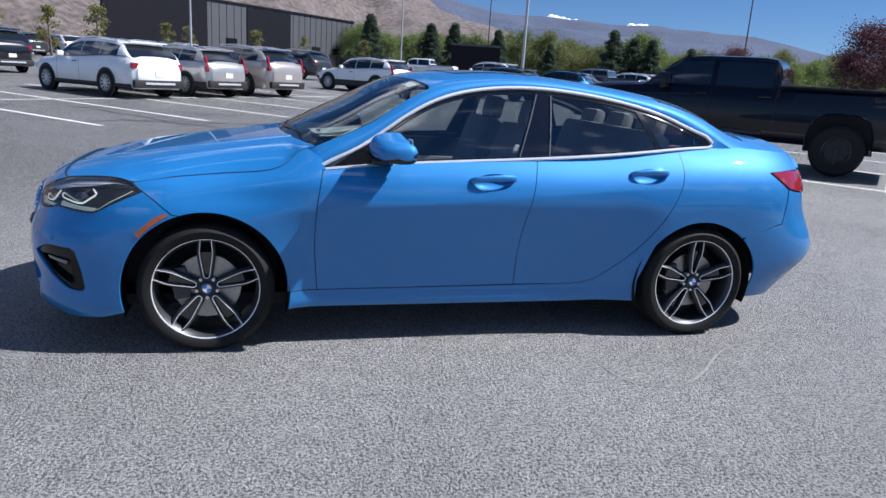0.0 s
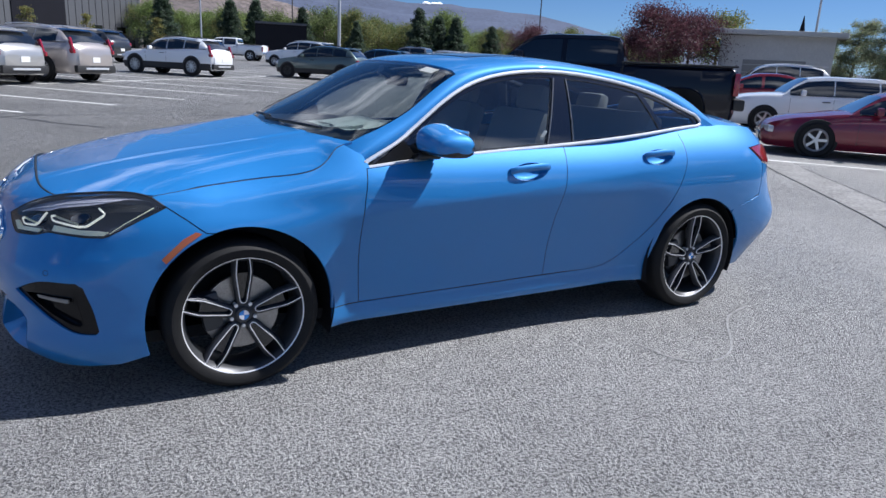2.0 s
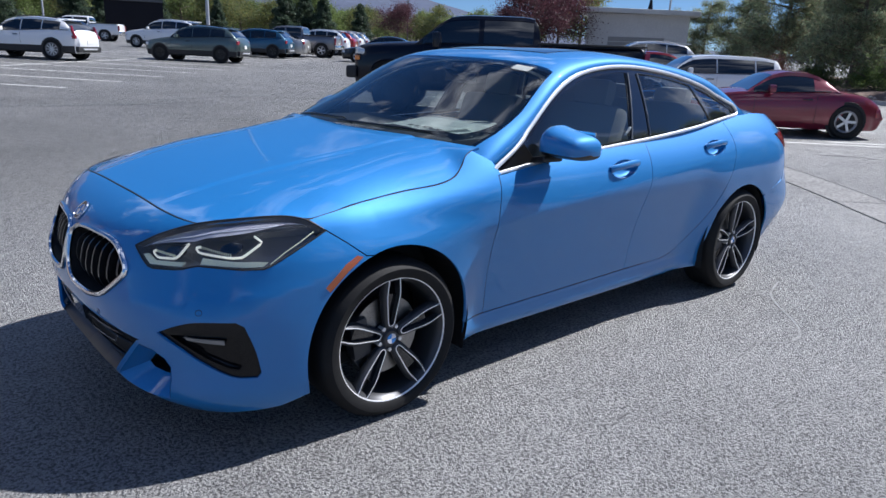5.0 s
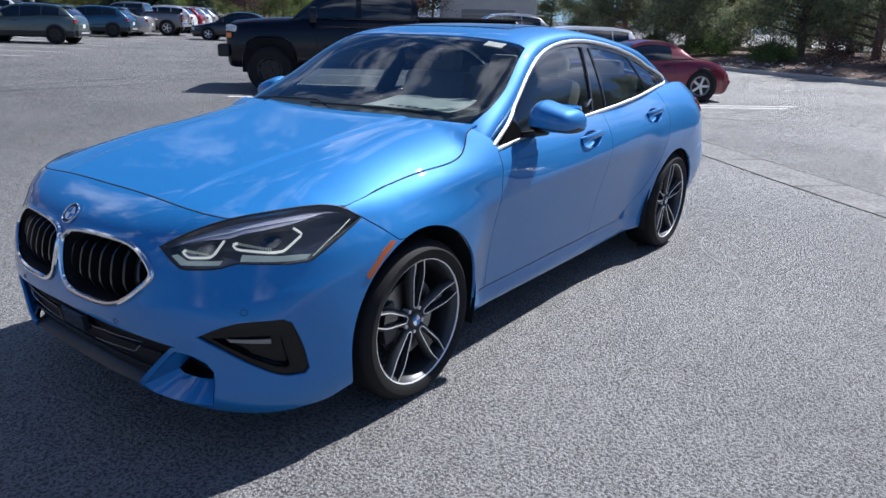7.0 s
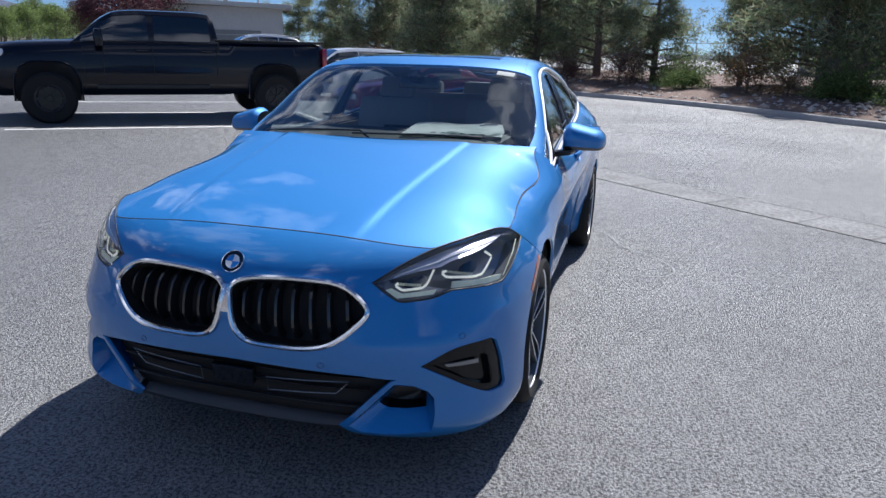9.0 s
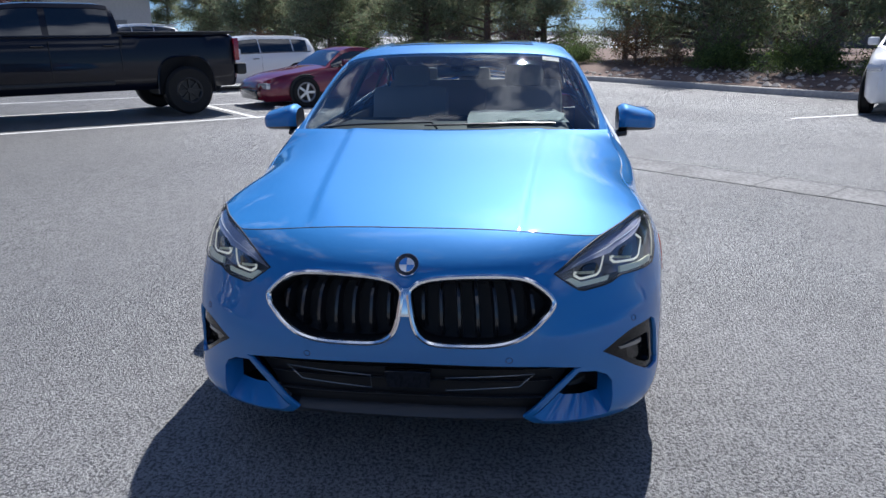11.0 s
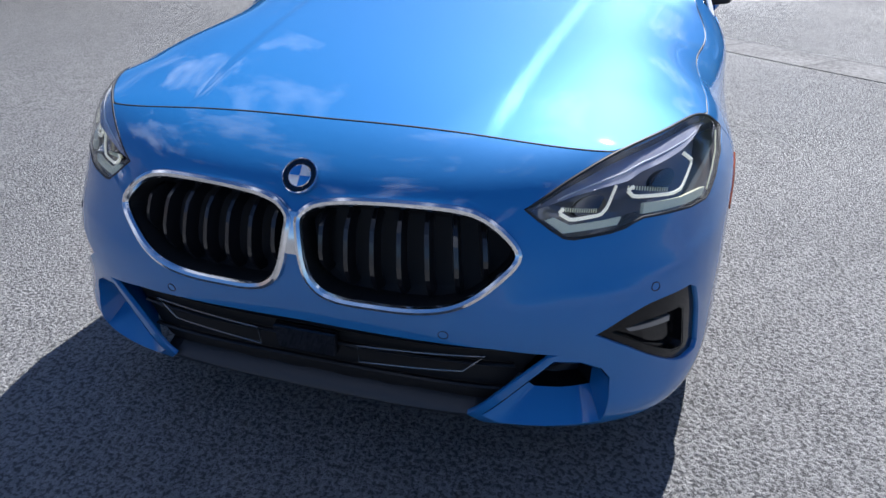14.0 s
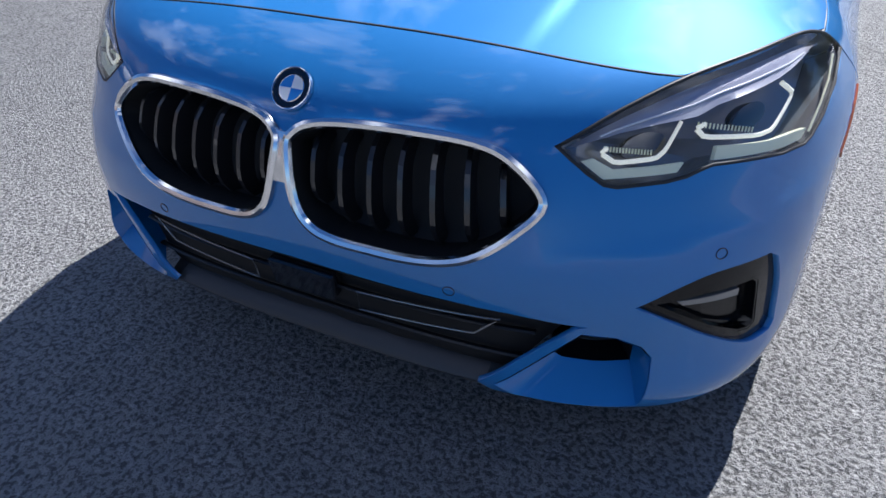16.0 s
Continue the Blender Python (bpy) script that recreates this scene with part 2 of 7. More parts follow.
def curve(pts, closed=False, n=8):
    """A smooth line (centripetal feel) through 2D or 3D points."""
    p = np.array(pts, float)
    if closed:
        p = np.vstack([p[-1], p, p[0], p[1]])
    else:
        p = np.vstack([2 * p[0] - p[1], p, 2 * p[-1] - p[-2]])
    out = []
    for i in range(1, len(p) - 2):
        p0, p1, p2, p3 = p[i - 1:i + 3]
        d = np.linalg.norm(p2 - p1)
        m1 = (p2 - p0) / max(np.linalg.norm(p2 - p1) + np.linalg.norm(p1 - p0), 1e-9) * d
        m2 = (p3 - p1) / max(np.linalg.norm(p3 - p2) + np.linalg.norm(p2 - p1), 1e-9) * d
        for t in np.arange(n) / n:
            out.append((2 * t**3 - 3 * t**2 + 1) * p1 + (t**3 - 2 * t**2 + t) * m1 + (3 * t**2 - 2 * t**3) * p2 + (t**3 - t**2) * m2)
    if not closed:
        out.append(p[-2])
    return np.array(out)


def inside(q, loop):
    x, y = q[:, 0][:, None], q[:, 1][:, None]
    a, b = loop, np.roll(loop, -1, 0)
    c = ((a[:, 1] > y) != (b[:, 1] > y)) & (x < (b[:, 0] - a[:, 0]) * (y - a[:, 1]) / np.where(b[:, 1] == a[:, 1], 1e-12, b[:, 1] - a[:, 1]) + a[:, 0])
    return c.sum(1) % 2 == 1


def shrink(loop, d):
    """Moves a closed line inwards by d."""
    area = 0.5 * np.sum(loop[:, 0] * np.roll(loop[:, 1], -1) - np.roll(loop[:, 0], -1) * loop[:, 1])
    e = np.roll(loop, -1, 0) - loop
    e /= np.maximum(np.linalg.norm(e, axis=1)[:, None], 1e-9)
    nrm = np.stack([-e[:, 1], e[:, 0]], 1) * np.sign(area)
    m = nrm + np.roll(nrm, 1, 0)
    m /= np.maximum((m ** 2).sum(1)[:, None], 0.5) * 0.5
    return loop + m * d


def dense(loop, step):
    out = []
    for a, b in zip(loop, np.roll(loop, -1, 0)):
        k = max(1, int(np.linalg.norm(b - a) / step))
        out += [a + (b - a) * i / k for i in range(k)]
    return np.array(out)


def skin(name, surf, outer, holes, material, parent, step=0.03, thick=0.012, gap=0.0022, lift=0.0, mirror=False, label=""):
    """One panel of sheet: the piece of a surface inside an outline, less its holes, with its edges turned in."""
    from mathutils.geometry import delaunay_2d_cdt
    loops = [dense(shrink(np.array(outer, float), gap), step * 0.6)] + [dense(shrink(np.array(h, float), -gap), step * 0.6) for h in holes]
    lo, hi = loops[0].min(0), loops[0].max(0)
    g = np.stack(np.meshgrid(np.arange(lo[0] + step * 0.37, hi[0], step), np.arange(lo[1] + step * 0.43, hi[1], step)), -1).reshape(-1, 2)
    keep = inside(g, loops[0])
    for h in loops[1:]:
        keep &= ~inside(g, h)
    g = g[keep]
    rim = np.vstack(loops)
    if len(g):
        far = np.array([np.min(((rim - q) ** 2).sum(1)) for q in g]) > (0.45 * step) ** 2
        g = g[far]
    vin = [Vector(q) for q in np.vstack([rim, g])]
    edges, k = [], 0
    for l in loops:
        edges += [(k + i, k + (i + 1) % len(l)) for i in range(len(l))]
        k += len(l)
    v2, _, faces, *_ = delaunay_2d_cdt(vin, edges, [], 0, 1e-7)
    uv = np.array([(v.x, v.y) for v in v2])
    mid = np.array([uv[list(f)].mean(0) for f in faces])
    ok = inside(mid, loops[0])
    for h in loops[1:]:
        ok &= ~inside(mid, h)
    faces = [f for f, k in zip(faces, ok) if k]
    e = 1e-3
    P = surf(uv[:, 0], uv[:, 1])
    N = np.cross(surf(uv[:, 0] + e, uv[:, 1]) - surf(uv[:, 0] - e, uv[:, 1]), surf(uv[:, 0], uv[:, 1] + e) - surf(uv[:, 0], uv[:, 1] - e))
    N /= np.maximum(np.linalg.norm(N, axis=1)[:, None], 1e-12)
    faces = [tuple(f) for f in faces]
    if np.mean(N * (P - np.array([0.0, 0, 0.55])) @ np.array([0.35, 1, 1])) < 0:
        N = -N
    a, b, c = (P[[f[i] for f in faces]] for i in range(3))
    turn = (np.cross(b - a, c - a) * N[[f[0] for f in faces]]).sum(1)
    faces = [f if t > 0 else f[::-1] for f, t in zip(faces, turn)]
    P = P + N * lift
    verts, norms = list(P), list(N)
    if thick:
        used = {}
        for f in faces:
            for i, j in zip(f, f[1:] + f[:1]):
                used[(i, j)] = used.get((i, j), 0) + 1
        border = [(i, j) for (i, j) in used if (j, i) not in used]
        for i, j in border:
            d = P[j] - P[i]
            o = np.cross(d, N[i])
            o /= max(np.linalg.norm(o), 1e-9)
            base = len(verts)
            verts += [P[i], P[j], P[j] - N[j] * thick, P[i] - N[i] * thick]
            norms += [o * 0.8 + N[i] * 0.6, o * 0.8 + N[j] * 0.6, o, o]
            faces.append((base + 1, base, base + 3, base + 2))
    verts, norms = np.array(verts), np.array(norms)
    if mirror:
        verts, norms = verts * [1, -1, 1], norms * [1, -1, 1]
        faces = [f[::-1] for f in faces]
    return link_mesh(name, verts, faces, material, parent, label, True, norms)

# ---- ground: asphalt lot that rises gently towards the far rows ----
def ground_z(y):
    return 0.018 * max(0.0, y - 3.0) if y < 90 else 1.566


M_ASPHALT = mat("asphalt", (0.16, 0.16, 0.165), 0.8, spec=0.25)


def build_asphalt():
    nt = M_ASPHALT.node_tree
    b = nt.nodes["Principled BSDF"]

    def node(kind, **props):
        n = nt.nodes.new(kind)
        for k, v in props.items():
            n.inputs[k.replace("_", " ")].default_value = v
        return n

    def calc(op, a, c, d=None):
        n = nt.nodes.new("ShaderNodeMath")
        n.operation = op
        for i, v in enumerate((a, c, d)):
            if v is None:
                continue
            if isinstance(v, (int, float)):
                n.inputs[i].default_value = v
            else:
                nt.links.new(v, n.inputs[i])
        return n.outputs["Value"]

    tc = nt.nodes.new("ShaderNodeTexCoord").outputs["Object"]
    # stones are bent out of their cells so that no grid shows
    warp = node("ShaderNodeTexNoise", Scale=34.0, Detail=2.0)
    nt.links.new(tc, warp.inputs["Vector"])
    mad = nt.nodes.new("ShaderNodeVectorMath")
    mad.operation = 'MULTIPLY_ADD'
    mad.inputs[1].default_value = (0.016, 0.016, 0.0)
    nt.links.new(warp.outputs["Color"], mad.inputs[0])
    nt.links.new(tc, mad.inputs[2])
    big = node("ShaderNodeTexNoise", Scale=0.35, Detail=6.0)
    mid = node("ShaderNodeTexNoise", Scale=9.0, Detail=8.0, Roughness=0.72)
    nt.links.new(tc, big.inputs["Vector"])
    nt.links.new(tc, mid.inputs["Vector"])
    heights, tones = [], []
    for sc in (74.0, 128.0):
        vor = node("ShaderNodeTexVoronoi", Scale=sc)
        nt.links.new(mad.outputs["Vector"], vor.inputs["Vector"])
        sep = nt.nodes.new("ShaderNodeSeparateColor")
        nt.links.new(vor.outputs["Color"], sep.inputs["Color"])
        dome = calc('SUBTRACT', 0.62, vor.outputs["Distance"])
        dome = calc('MAXIMUM', dome, 0.0)
        grow = calc('MULTIPLY_ADD', sep.outputs["Green"], 0.9, 0.15)
        heights.append(calc('MULTIPLY', dome, grow))
        tones.append(sep.outputs["Red"])
    fine = node("ShaderNodeTexNoise", Scale=72.0, Detail=4.0, Roughness=0.66)
    nt.links.new(tc, fine.inputs["Vector"])
    h = calc('MULTIPLY_ADD', heights[0], 0.42, calc('MULTIPLY', fine.outputs["Fac"], 1.15))
    # tar and painted-in relief shade darken scattered pits, every stone has a tone of its own, a few are whitened as
    # glints
    stone = node("ShaderNodeMapRange", From_Min=0.53, From_Max=0.61, To_Min=0.0, To_Max=0.5)
    nt.links.new(h, stone.inputs["Value"])
    white = node("ShaderNodeMapRange", From_Min=0.93, From_Max=1.0, To_Min=0.0, To_Max=0.3)
    nt.links.new(tones[1], white.inputs["Value"])
    tone = calc('MULTIPLY_ADD', tones[0], 0.2, calc('ADD', stone.outputs["Result"], white.outputs["Result"]))
    tone = calc('MULTIPLY_ADD', mid.outputs["Fac"], 0.62, calc('SUBTRACT', tone, 0.30))
    ramp = nt.nodes.new("ShaderNodeValToRGB")
    ramp.color_ramp.elements[0].color = (0.128, 0.127, 0.125, 1)
    ramp.color_ramp.elements[1].color = (0.515, 0.510, 0.499, 1)
    ramp.color_ramp.elements[0].position, ramp.color_ramp.elements[1].position = 0.05, 1.0
    nt.links.new(tone, ramp.inputs["Fac"])
    mr = node("ShaderNodeMapRange", From_Min=0.3, From_Max=0.7, To_Min=0.94, To_Max=1.36)
    nt.links.new(big.outputs["Fac"], mr.inputs["Value"])
    # beyond a wavering line towards the far stalls the asphalt gets darker
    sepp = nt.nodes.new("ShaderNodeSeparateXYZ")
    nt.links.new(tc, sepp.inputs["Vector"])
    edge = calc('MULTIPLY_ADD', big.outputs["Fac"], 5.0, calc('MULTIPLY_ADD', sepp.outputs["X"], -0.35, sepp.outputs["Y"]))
    far_tone = node("ShaderNodeMapRange", From_Min=3.5, From_Max=9.0, To_Min=1.0, To_Max=0.55)
    nt.links.new(edge, far_tone.inputs["Value"])
    both_tones = calc('MULTIPLY', mr.outputs["Result"], far_tone.outputs["Result"])
    hsv = nt.nodes.new("ShaderNodeHueSaturation")
    nt.links.new(both_tones, hsv.inputs["Value"])
    nt.links.new(ramp.outputs["Color"], hsv.inputs["Color"])
    nt.links.new(hsv.outputs["Color"], b.inputs["Base Color"])
    bp = nt.nodes.new("ShaderNodeBump")
    bp.inputs["Strength"].default_value, bp.inputs["Distance"].default_value = 1.0, 0.045
    nt.links.new(h, bp.inputs["Height"])
    nt.links.new(bp.outputs["Normal"], b.inputs["Normal"])
    b.inputs["Roughness"].default_value = 0.58
    b.inputs["Specular IOR Level"].default_value = 0.24


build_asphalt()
ys = [-1500, -200, -60, -20, 0, 3, 10, 30, 60, 90, 200, 600, 3000]
xs = [-2500, -300, -60, -20, 0, 20, 60, 300, 2500]
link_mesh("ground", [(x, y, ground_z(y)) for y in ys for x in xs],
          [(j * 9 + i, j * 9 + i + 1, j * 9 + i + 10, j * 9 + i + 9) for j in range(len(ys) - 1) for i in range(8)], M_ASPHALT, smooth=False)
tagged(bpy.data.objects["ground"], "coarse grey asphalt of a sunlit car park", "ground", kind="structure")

# ---- the blue saloon: surfaces ----
XC, XR, LF, LR = -1.40, 1.45, 1.25, 1.25
SC = XC - LF
nose = spline([(0.14, -2.10), (0.2, -2.19), (0.3, -2.225), (0.45, -2.245), (0.58, -2.24), (0.66, -2.222), (0.72, -2.195), (0.76, -2.165), (0.8, -2.115), (0.838, -2.045), (0.87, -1.96)])
tail = spline([(0.14, 2.12), (0.3, 2.24), (0.45, 2.325), (0.6, 2.31), (0.75, 2.27), (0.9, 2.245), (1.0, 2.21), (1.08, 2.15)])
hw_door = spline([(0.14, 0.84), (0.2, 0.872), (0.28, 0.892), (0.4, 0.893), (0.55, 0.898), (0.68, 0.908), (0.76, 0.912), (0.8, 0.905), (0.86, 0.886), (0.92, 0.852), (0.98, 0.803), (1.04, 0.748)])
hw_front = spline([(0.14, 0.88), (0.25, 0.914), (0.4, 0.922), (0.6, 0.92), (0.7, 0.908), (0.76, 0.88), (0.823, 0.836), (0.86, 0.79), (0.894, 0.738), (0.95, 0.65), (1.0, 0.6)])
hw_rear = spline([(0.14, 0.82), (0.3, 0.872), (0.5, 0.9), (0.7, 0.914), (0.8, 0.912), (0.88, 0.893), (0.95, 0.856), (1.02, 0.797), (1.08, 0.728), (1.14, 0.65)])
front_n = spline([(0.15, 3.6), (0.25, 3.4), (0.32, 3.15), (0.46, 2.95), (0.62, 2.6), (0.72, 2.55), (0.8, 2.8), (0.85, 3.0)])
rear_n = lambda z: 3.2 + 1.1 * np.exp(-((z - 0.5) / 0.15) ** 2)


def sstep(a, b, x):
    t = np.clip((x - a) / (b - a), 0, 1)
    return t * t * t * (t * (6 * t - 15) + 10)


def half_width(x, z):
    f, r = sstep(-0.65, XC, x), sstep(0.45, XR, x)
    return hw_door(z) * (1 - f - r) + hw_front(z) * f + hw_rear(z) * r + 0.022 * np.exp(-((np.asarray(x) + 1.02) / 0.30) ** 2) * sstep(0.74, 0.88, np.asarray(z))


def body(s, z):
    """The wrap-round body side: s runs from the nose's middle along the left flank to the tail's middle, z is the height."""
    s, z = np.asarray(s, float), np.asarray(z, float)
    far = s < SC
    q = np.where(far, 2 * SC - s, s)
    # nose corner
    ph = np.clip((q - SC) / LF, 0, 1) * math.pi / 2
    a, b, n = XC - nose(z), hw_front(z), front_n(z)
    r = (np.abs(np.cos(ph) / a) ** n + np.abs(np.sin(ph) / b) ** n) ** (-1 / n)
    # edge across the bumper from the grille's foot to the wheel arch: the sheet leans back above it
    zl = np.interp(q, [-2.3, -2.12, -1.915, -1.66, -1.5], [0.522, 0.545, 0.572, 0.612, 0.68])
    up = 0.5 * ((z - zl) + np.sqrt((z - zl) ** 2 + 0.006 ** 2))
    r = r - 0.17 * sstep(-2.34, -2.18, q) * (1 - sstep(-1.62, -1.48, q)) * up * np.exp(-up / 0.07)
    xf, yf = XC - r * np.cos(ph), r * np.sin(ph)
    # tail corner
    pr = np.clip((XR + LR - q) / LR, 0, 1) * math.pi / 2
    a2, b2 = tail(z) - XR, hw_rear(z)
    n2 = rear_n(z)
    r2 = (np.abs(np.cos(pr) / a2) ** n2 + np.abs(np.sin(pr) / b2) ** n2) ** (-1 / n2)
    xr, yr = XR + r2 * np.cos(pr), r2 * np.sin(pr)
    xm, ym = q, half_width(q, z)
    x = np.where(q < XC, xf, np.where(q > XR, xr, xm))
    y = np.where(q < XC, yf, np.where(q > XR, yr, ym))
    # character line along the doors, fading over the wheels
    zc = 0.721 + 0.0815 * (q + 0.649)
    fade = sstep(-1.2, -0.75, q) * (1 - sstep(1.7, 2.1, q))
    dz = 0.5 * ((zc - z) + np.sqrt((zc - z) ** 2 + 0.006 ** 2))
    y = y - 0.06 * fade * dz * np.exp(-dz / 0.05)
    # the flank draws in below it, down to the sill, which stands out again
    draw = sstep(-1.08, -0.80, q) * (1 - sstep(0.72, 1.15, q))
    y = y - 0.15 * draw * dz * (1 - 0.35 * (1 - sstep(0.20, 0.31, z)))
    return np.stack([x, np.where(far, y, -y), z], -1)


TAB = np.linspace(SC, XC, 500)


def by_y(y, z):
    """The place on the front wrap at half-width y and height z."""
    p = body(TAB, np.full(500, z))
    return (float(np.interp(y, -p[:, 1], TAB)), z)


def by_x(x, z):
    if x > XC:
        return (x, z)
    p = body(TAB, np.full(500, z))
    return (float(np.interp(x, p[:, 0], TAB)), z)


# greenhouse: the bright line of the windows is its foot, the section an arch
arch_z = spline([(-1.05, 0.72), (-0.94, 0.82), (-0.83, 0.905), (-0.6, 1.02), (-0.38, 1.165), (-0.18, 1.268), (0.03, 1.322), (0.3, 1.347), (0.6, 1.335), (0.97, 1.28), (1.2, 1.215), (1.36, 1.15), (1.46, 1.115), (1.6, 1.055), (1.9, 1.0), (2.1, 0.97)])
arch_y = spline([(-0.83, 0.822), (-0.6, 0.782), (-0.38, 0.725), (-0.18, 0.672), (0.03, 0.635), (0.3, 0.618), (0.6, 0.618), (0.97, 0.635), (1.36, 0.675), (1.6, 0.705), (1.9, 0.70), (2.1, 0.66)])
top_z = spline([(-1.05, 0.80), (-0.94, 0.92), (-0.83, 1.02), (-0.5, 1.205), (-0.2, 1.368), (0.0, 1.41), (0.25, 1.428), (0.6, 1.412), (1.0, 1.368), (1.3, 1.315), (1.6, 1.225), (1.8, 1.16), (1.95, 1.128), (2.1, 1.11)])
bow = spline([(-0.83, 0.165), (-0.5, 0.16), (-0.2, 0.12), (0.1, 0.07), (0.5, 0.0), (1.0, -0.06), (1.6, -0.1), (2.1, -0.1)])
ROOF_N = 3.0


def roof(u, w):
    """u along the car, w across it: -1 the left window line, 0 the middle, 1 the right."""
    u, w = np.asarray(u, float), np.asarray(w, float)
    ps = (1 - np.abs(w)) * math.pi / 2
    n = ROOF_N - 1.4 * sstep(1.15, 1.7, u)
    ca, sa = np.maximum(np.cos(ps), 0), np.maximum(np.sin(ps), 0)
    r = (ca ** n + sa ** n) ** (-1 / n)
    wy, f = r * ca, r * sa
    yc, zc = arch_y(u), arch_z(u)
    return np.stack([u - bow(u) * (1 - wy ** 2), np.sign(w) * wy * yc, zc + (top_z(u) - zc) * f], -1)


def side_frame(x, z):
    """The plane of the side windows, leaning in from the belt to the roof."""
    x, z = np.asarray(x, float), np.asarray(z, float)
    zb = belt_z(x)
    yb = belt_y(x)
    k = (yb - arch_y(x)) / np.maximum(arch_z(x) - zb, 0.12)
    mid = np.clip((z - zb) / np.maximum(arch_z(x) - zb, 0.12), 0, 1)
    return np.stack([x, -(yb - k * (z - zb) + 0.012 * mid * (1 - mid) * 4 * (np.maximum(arch_z(x) - zb, 0) > 0.1)), z], -1)


belt_z = spline([(-0.9, 0.895), (-0.75, 0.912), (0.3, 0.985), (1.0, 1.043), (1.47, 1.078), (1.7, 1.07)])
belt_y = spline([(-0.9, 0.846), (-0.75, 0.838), (-0.3, 0.815), (0.3, 0.796), (1.0, 0.772), (1.47, 0.722), (1.7, 0.70)])

# bonnet: its edge lies on the wing line
WING = [(-1.645, 0.822), (-1.5, 0.845), (-1.395, 0.857), (-1.207, 0.875), (-1.072, 0.889), (-0.993, 0.912), (-0.942, 0.947), (-0.902, 0.985), (-0.862, 1.004)]
WP = [body(x, z) for x, z in WING]
hood_ye = spline([(-2.12, 0.44), (-1.976, 0.626), (-1.87, 0.70), (-1.735, 0.785)] + [(float(p[0]), -float(p[1])) for p in WP])
hood_ze = spline([(-2.12, 0.768), (-1.976, 0.808), (-1.87, 0.825), (-1.735, 0.831)] + [(float(p[0]), float(p[2])) for p in WP])
hood_zc = spline([(-2.1, 0.82), (-2.0, 0.845), (-1.8, 0.893), (-1.5, 0.95), (-1.2, 0.997), (-1.0, 1.028), (-0.85, 1.044), (-0.7, 1.055)])


def hood(x, y):
    x, y = np.asarray(x, float), np.asarray(y, float)
    w = np.clip(np.abs(y) / hood_ye(x), 0, 1.02)
    f = 1 - 0.10 * w ** 2 - 0.90 * np.maximum(0, (w - 0.42) / 0.58) ** (1.75 + 1.7 * sstep(-2.05, -1.4, x))
    cr = 0.345 + 0.088 * (x + 2.0)
    ridge = 0.006 * (1 - sstep(0.0, 0.05, np.abs(y) - cr)) * sstep(-2.15, -1.8, x)
    return np.stack([x, y, hood_ze(x) + np.maximum(hood_zc(x) - 0.007 - hood_ze(x), 0.01) * f + ridge], -1)


# ---- the blue saloon: panels ----
car = thing("blue_saloon", "metallic blue four-door saloon parked on the asphalt", "car")
HX, RF, RR = 1.335, 0.383, 0.360
MIR = (False, True)


def arc(cx, r, a0, a1, n=24, cz=0.315):
    return [by_x(cx + r * math.cos(radians(a)), cz + r * math.sin(radians(a))) for a in np.linspace(a0, a1, n)]


def both(loop):
    """The same line on the right half."""
    return np.array([(2 * SC - s, z) for s, z in loop])[::-1]


def ring_bm(loops, close_last=True):
    """Joins rings of equal length into a wall; the last ring may be filled."""
    bm = bmesh.new()
    rows = [[bm.verts.new(p) for p in l] for l in loops]
    n = len(rows[0])
    for a, b in zip(rows, rows[1:]):
        for i in range(n):
            bm.faces.new((a[i], a[(i + 1) % n], b[(i + 1) % n], b[i]))
    if close_last:
        bm.faces.new(rows[-1])
    return bm


def normal_at(surf, a, b):
    e = 1e-3
    n = np.cross(surf(a + e, b) - surf(a - e, b), surf(a, b + e) - surf(a, b - e))
    return n / np.maximum(np.linalg.norm(n, axis=-1, keepdims=True), 1e-9)


def lifted(loop, lift):
    """A line on the body, raised outwards (or sunk, when negative)."""
    loop = np.array(loop)
    p, n = body(loop[:, 0], loop[:, 1]), normal_at(body, loop[:, 0], loop[:, 1])
    n = np.where((n * [1, 1, 0] * (p - [0, 0, 0])).sum(1, keepdims=True) < 0, -n, n)
    return p + n * lift


# outlines in the nose, on the left half
GRILLE = curve([(-2.638, 0.655), (-2.636, 0.682), (-2.602, 0.706), (-2.521, 0.719), (-2.381, 0.722), (-2.292, 0.713), (-2.243, 0.684), (-2.212, 0.634), (-2.252, 0.583), (-2.315, 0.534), (-2.378, 0.514), (-2.475, 0.510), (-2.575, 0.518), (-2.617, 0.556)], True, 5)
LAMP_TOP = curve([(-2.192, 0.720), (-2.10, 0.770), (-1.99, 0.808), (-1.87, 0.828), (-1.73, 0.836), (-1.652, 0.822), (-1.592, 0.784)])
LAMP_LOW = np.vstack([[(-1.592, 0.784), (-1.665, 0.745), (-1.725, 0.709), (-1.765, 0.684), (-1.785, 0.676), (-1.84, 0.675)], [(-1.91, 0.680), (-1.968, 0.683), (-1.985, 0.679), (-2.01, 0.670), (-2.04, 0.665), (-2.11, 0.660), (-2.128, 0.664), (-2.15, 0.681), (-2.172, 0.701), (-2.192, 0.720)]])
LAMP = np.vstack([LAMP_TOP, LAMP_LOW[1:-1]])
FOG = np.vstack([curve([(-2.078, 0.457), (-2.02, 0.488), (-1.965, 0.504), (-1.862, 0.505)]), curve([(-1.84, 0.49), (-1.815, 0.41), (-1.80, 0.325)]), curve([(-1.81, 0.311), (-1.87, 0.318), (-1.945, 0.362), (-2.01, 0.41)])])
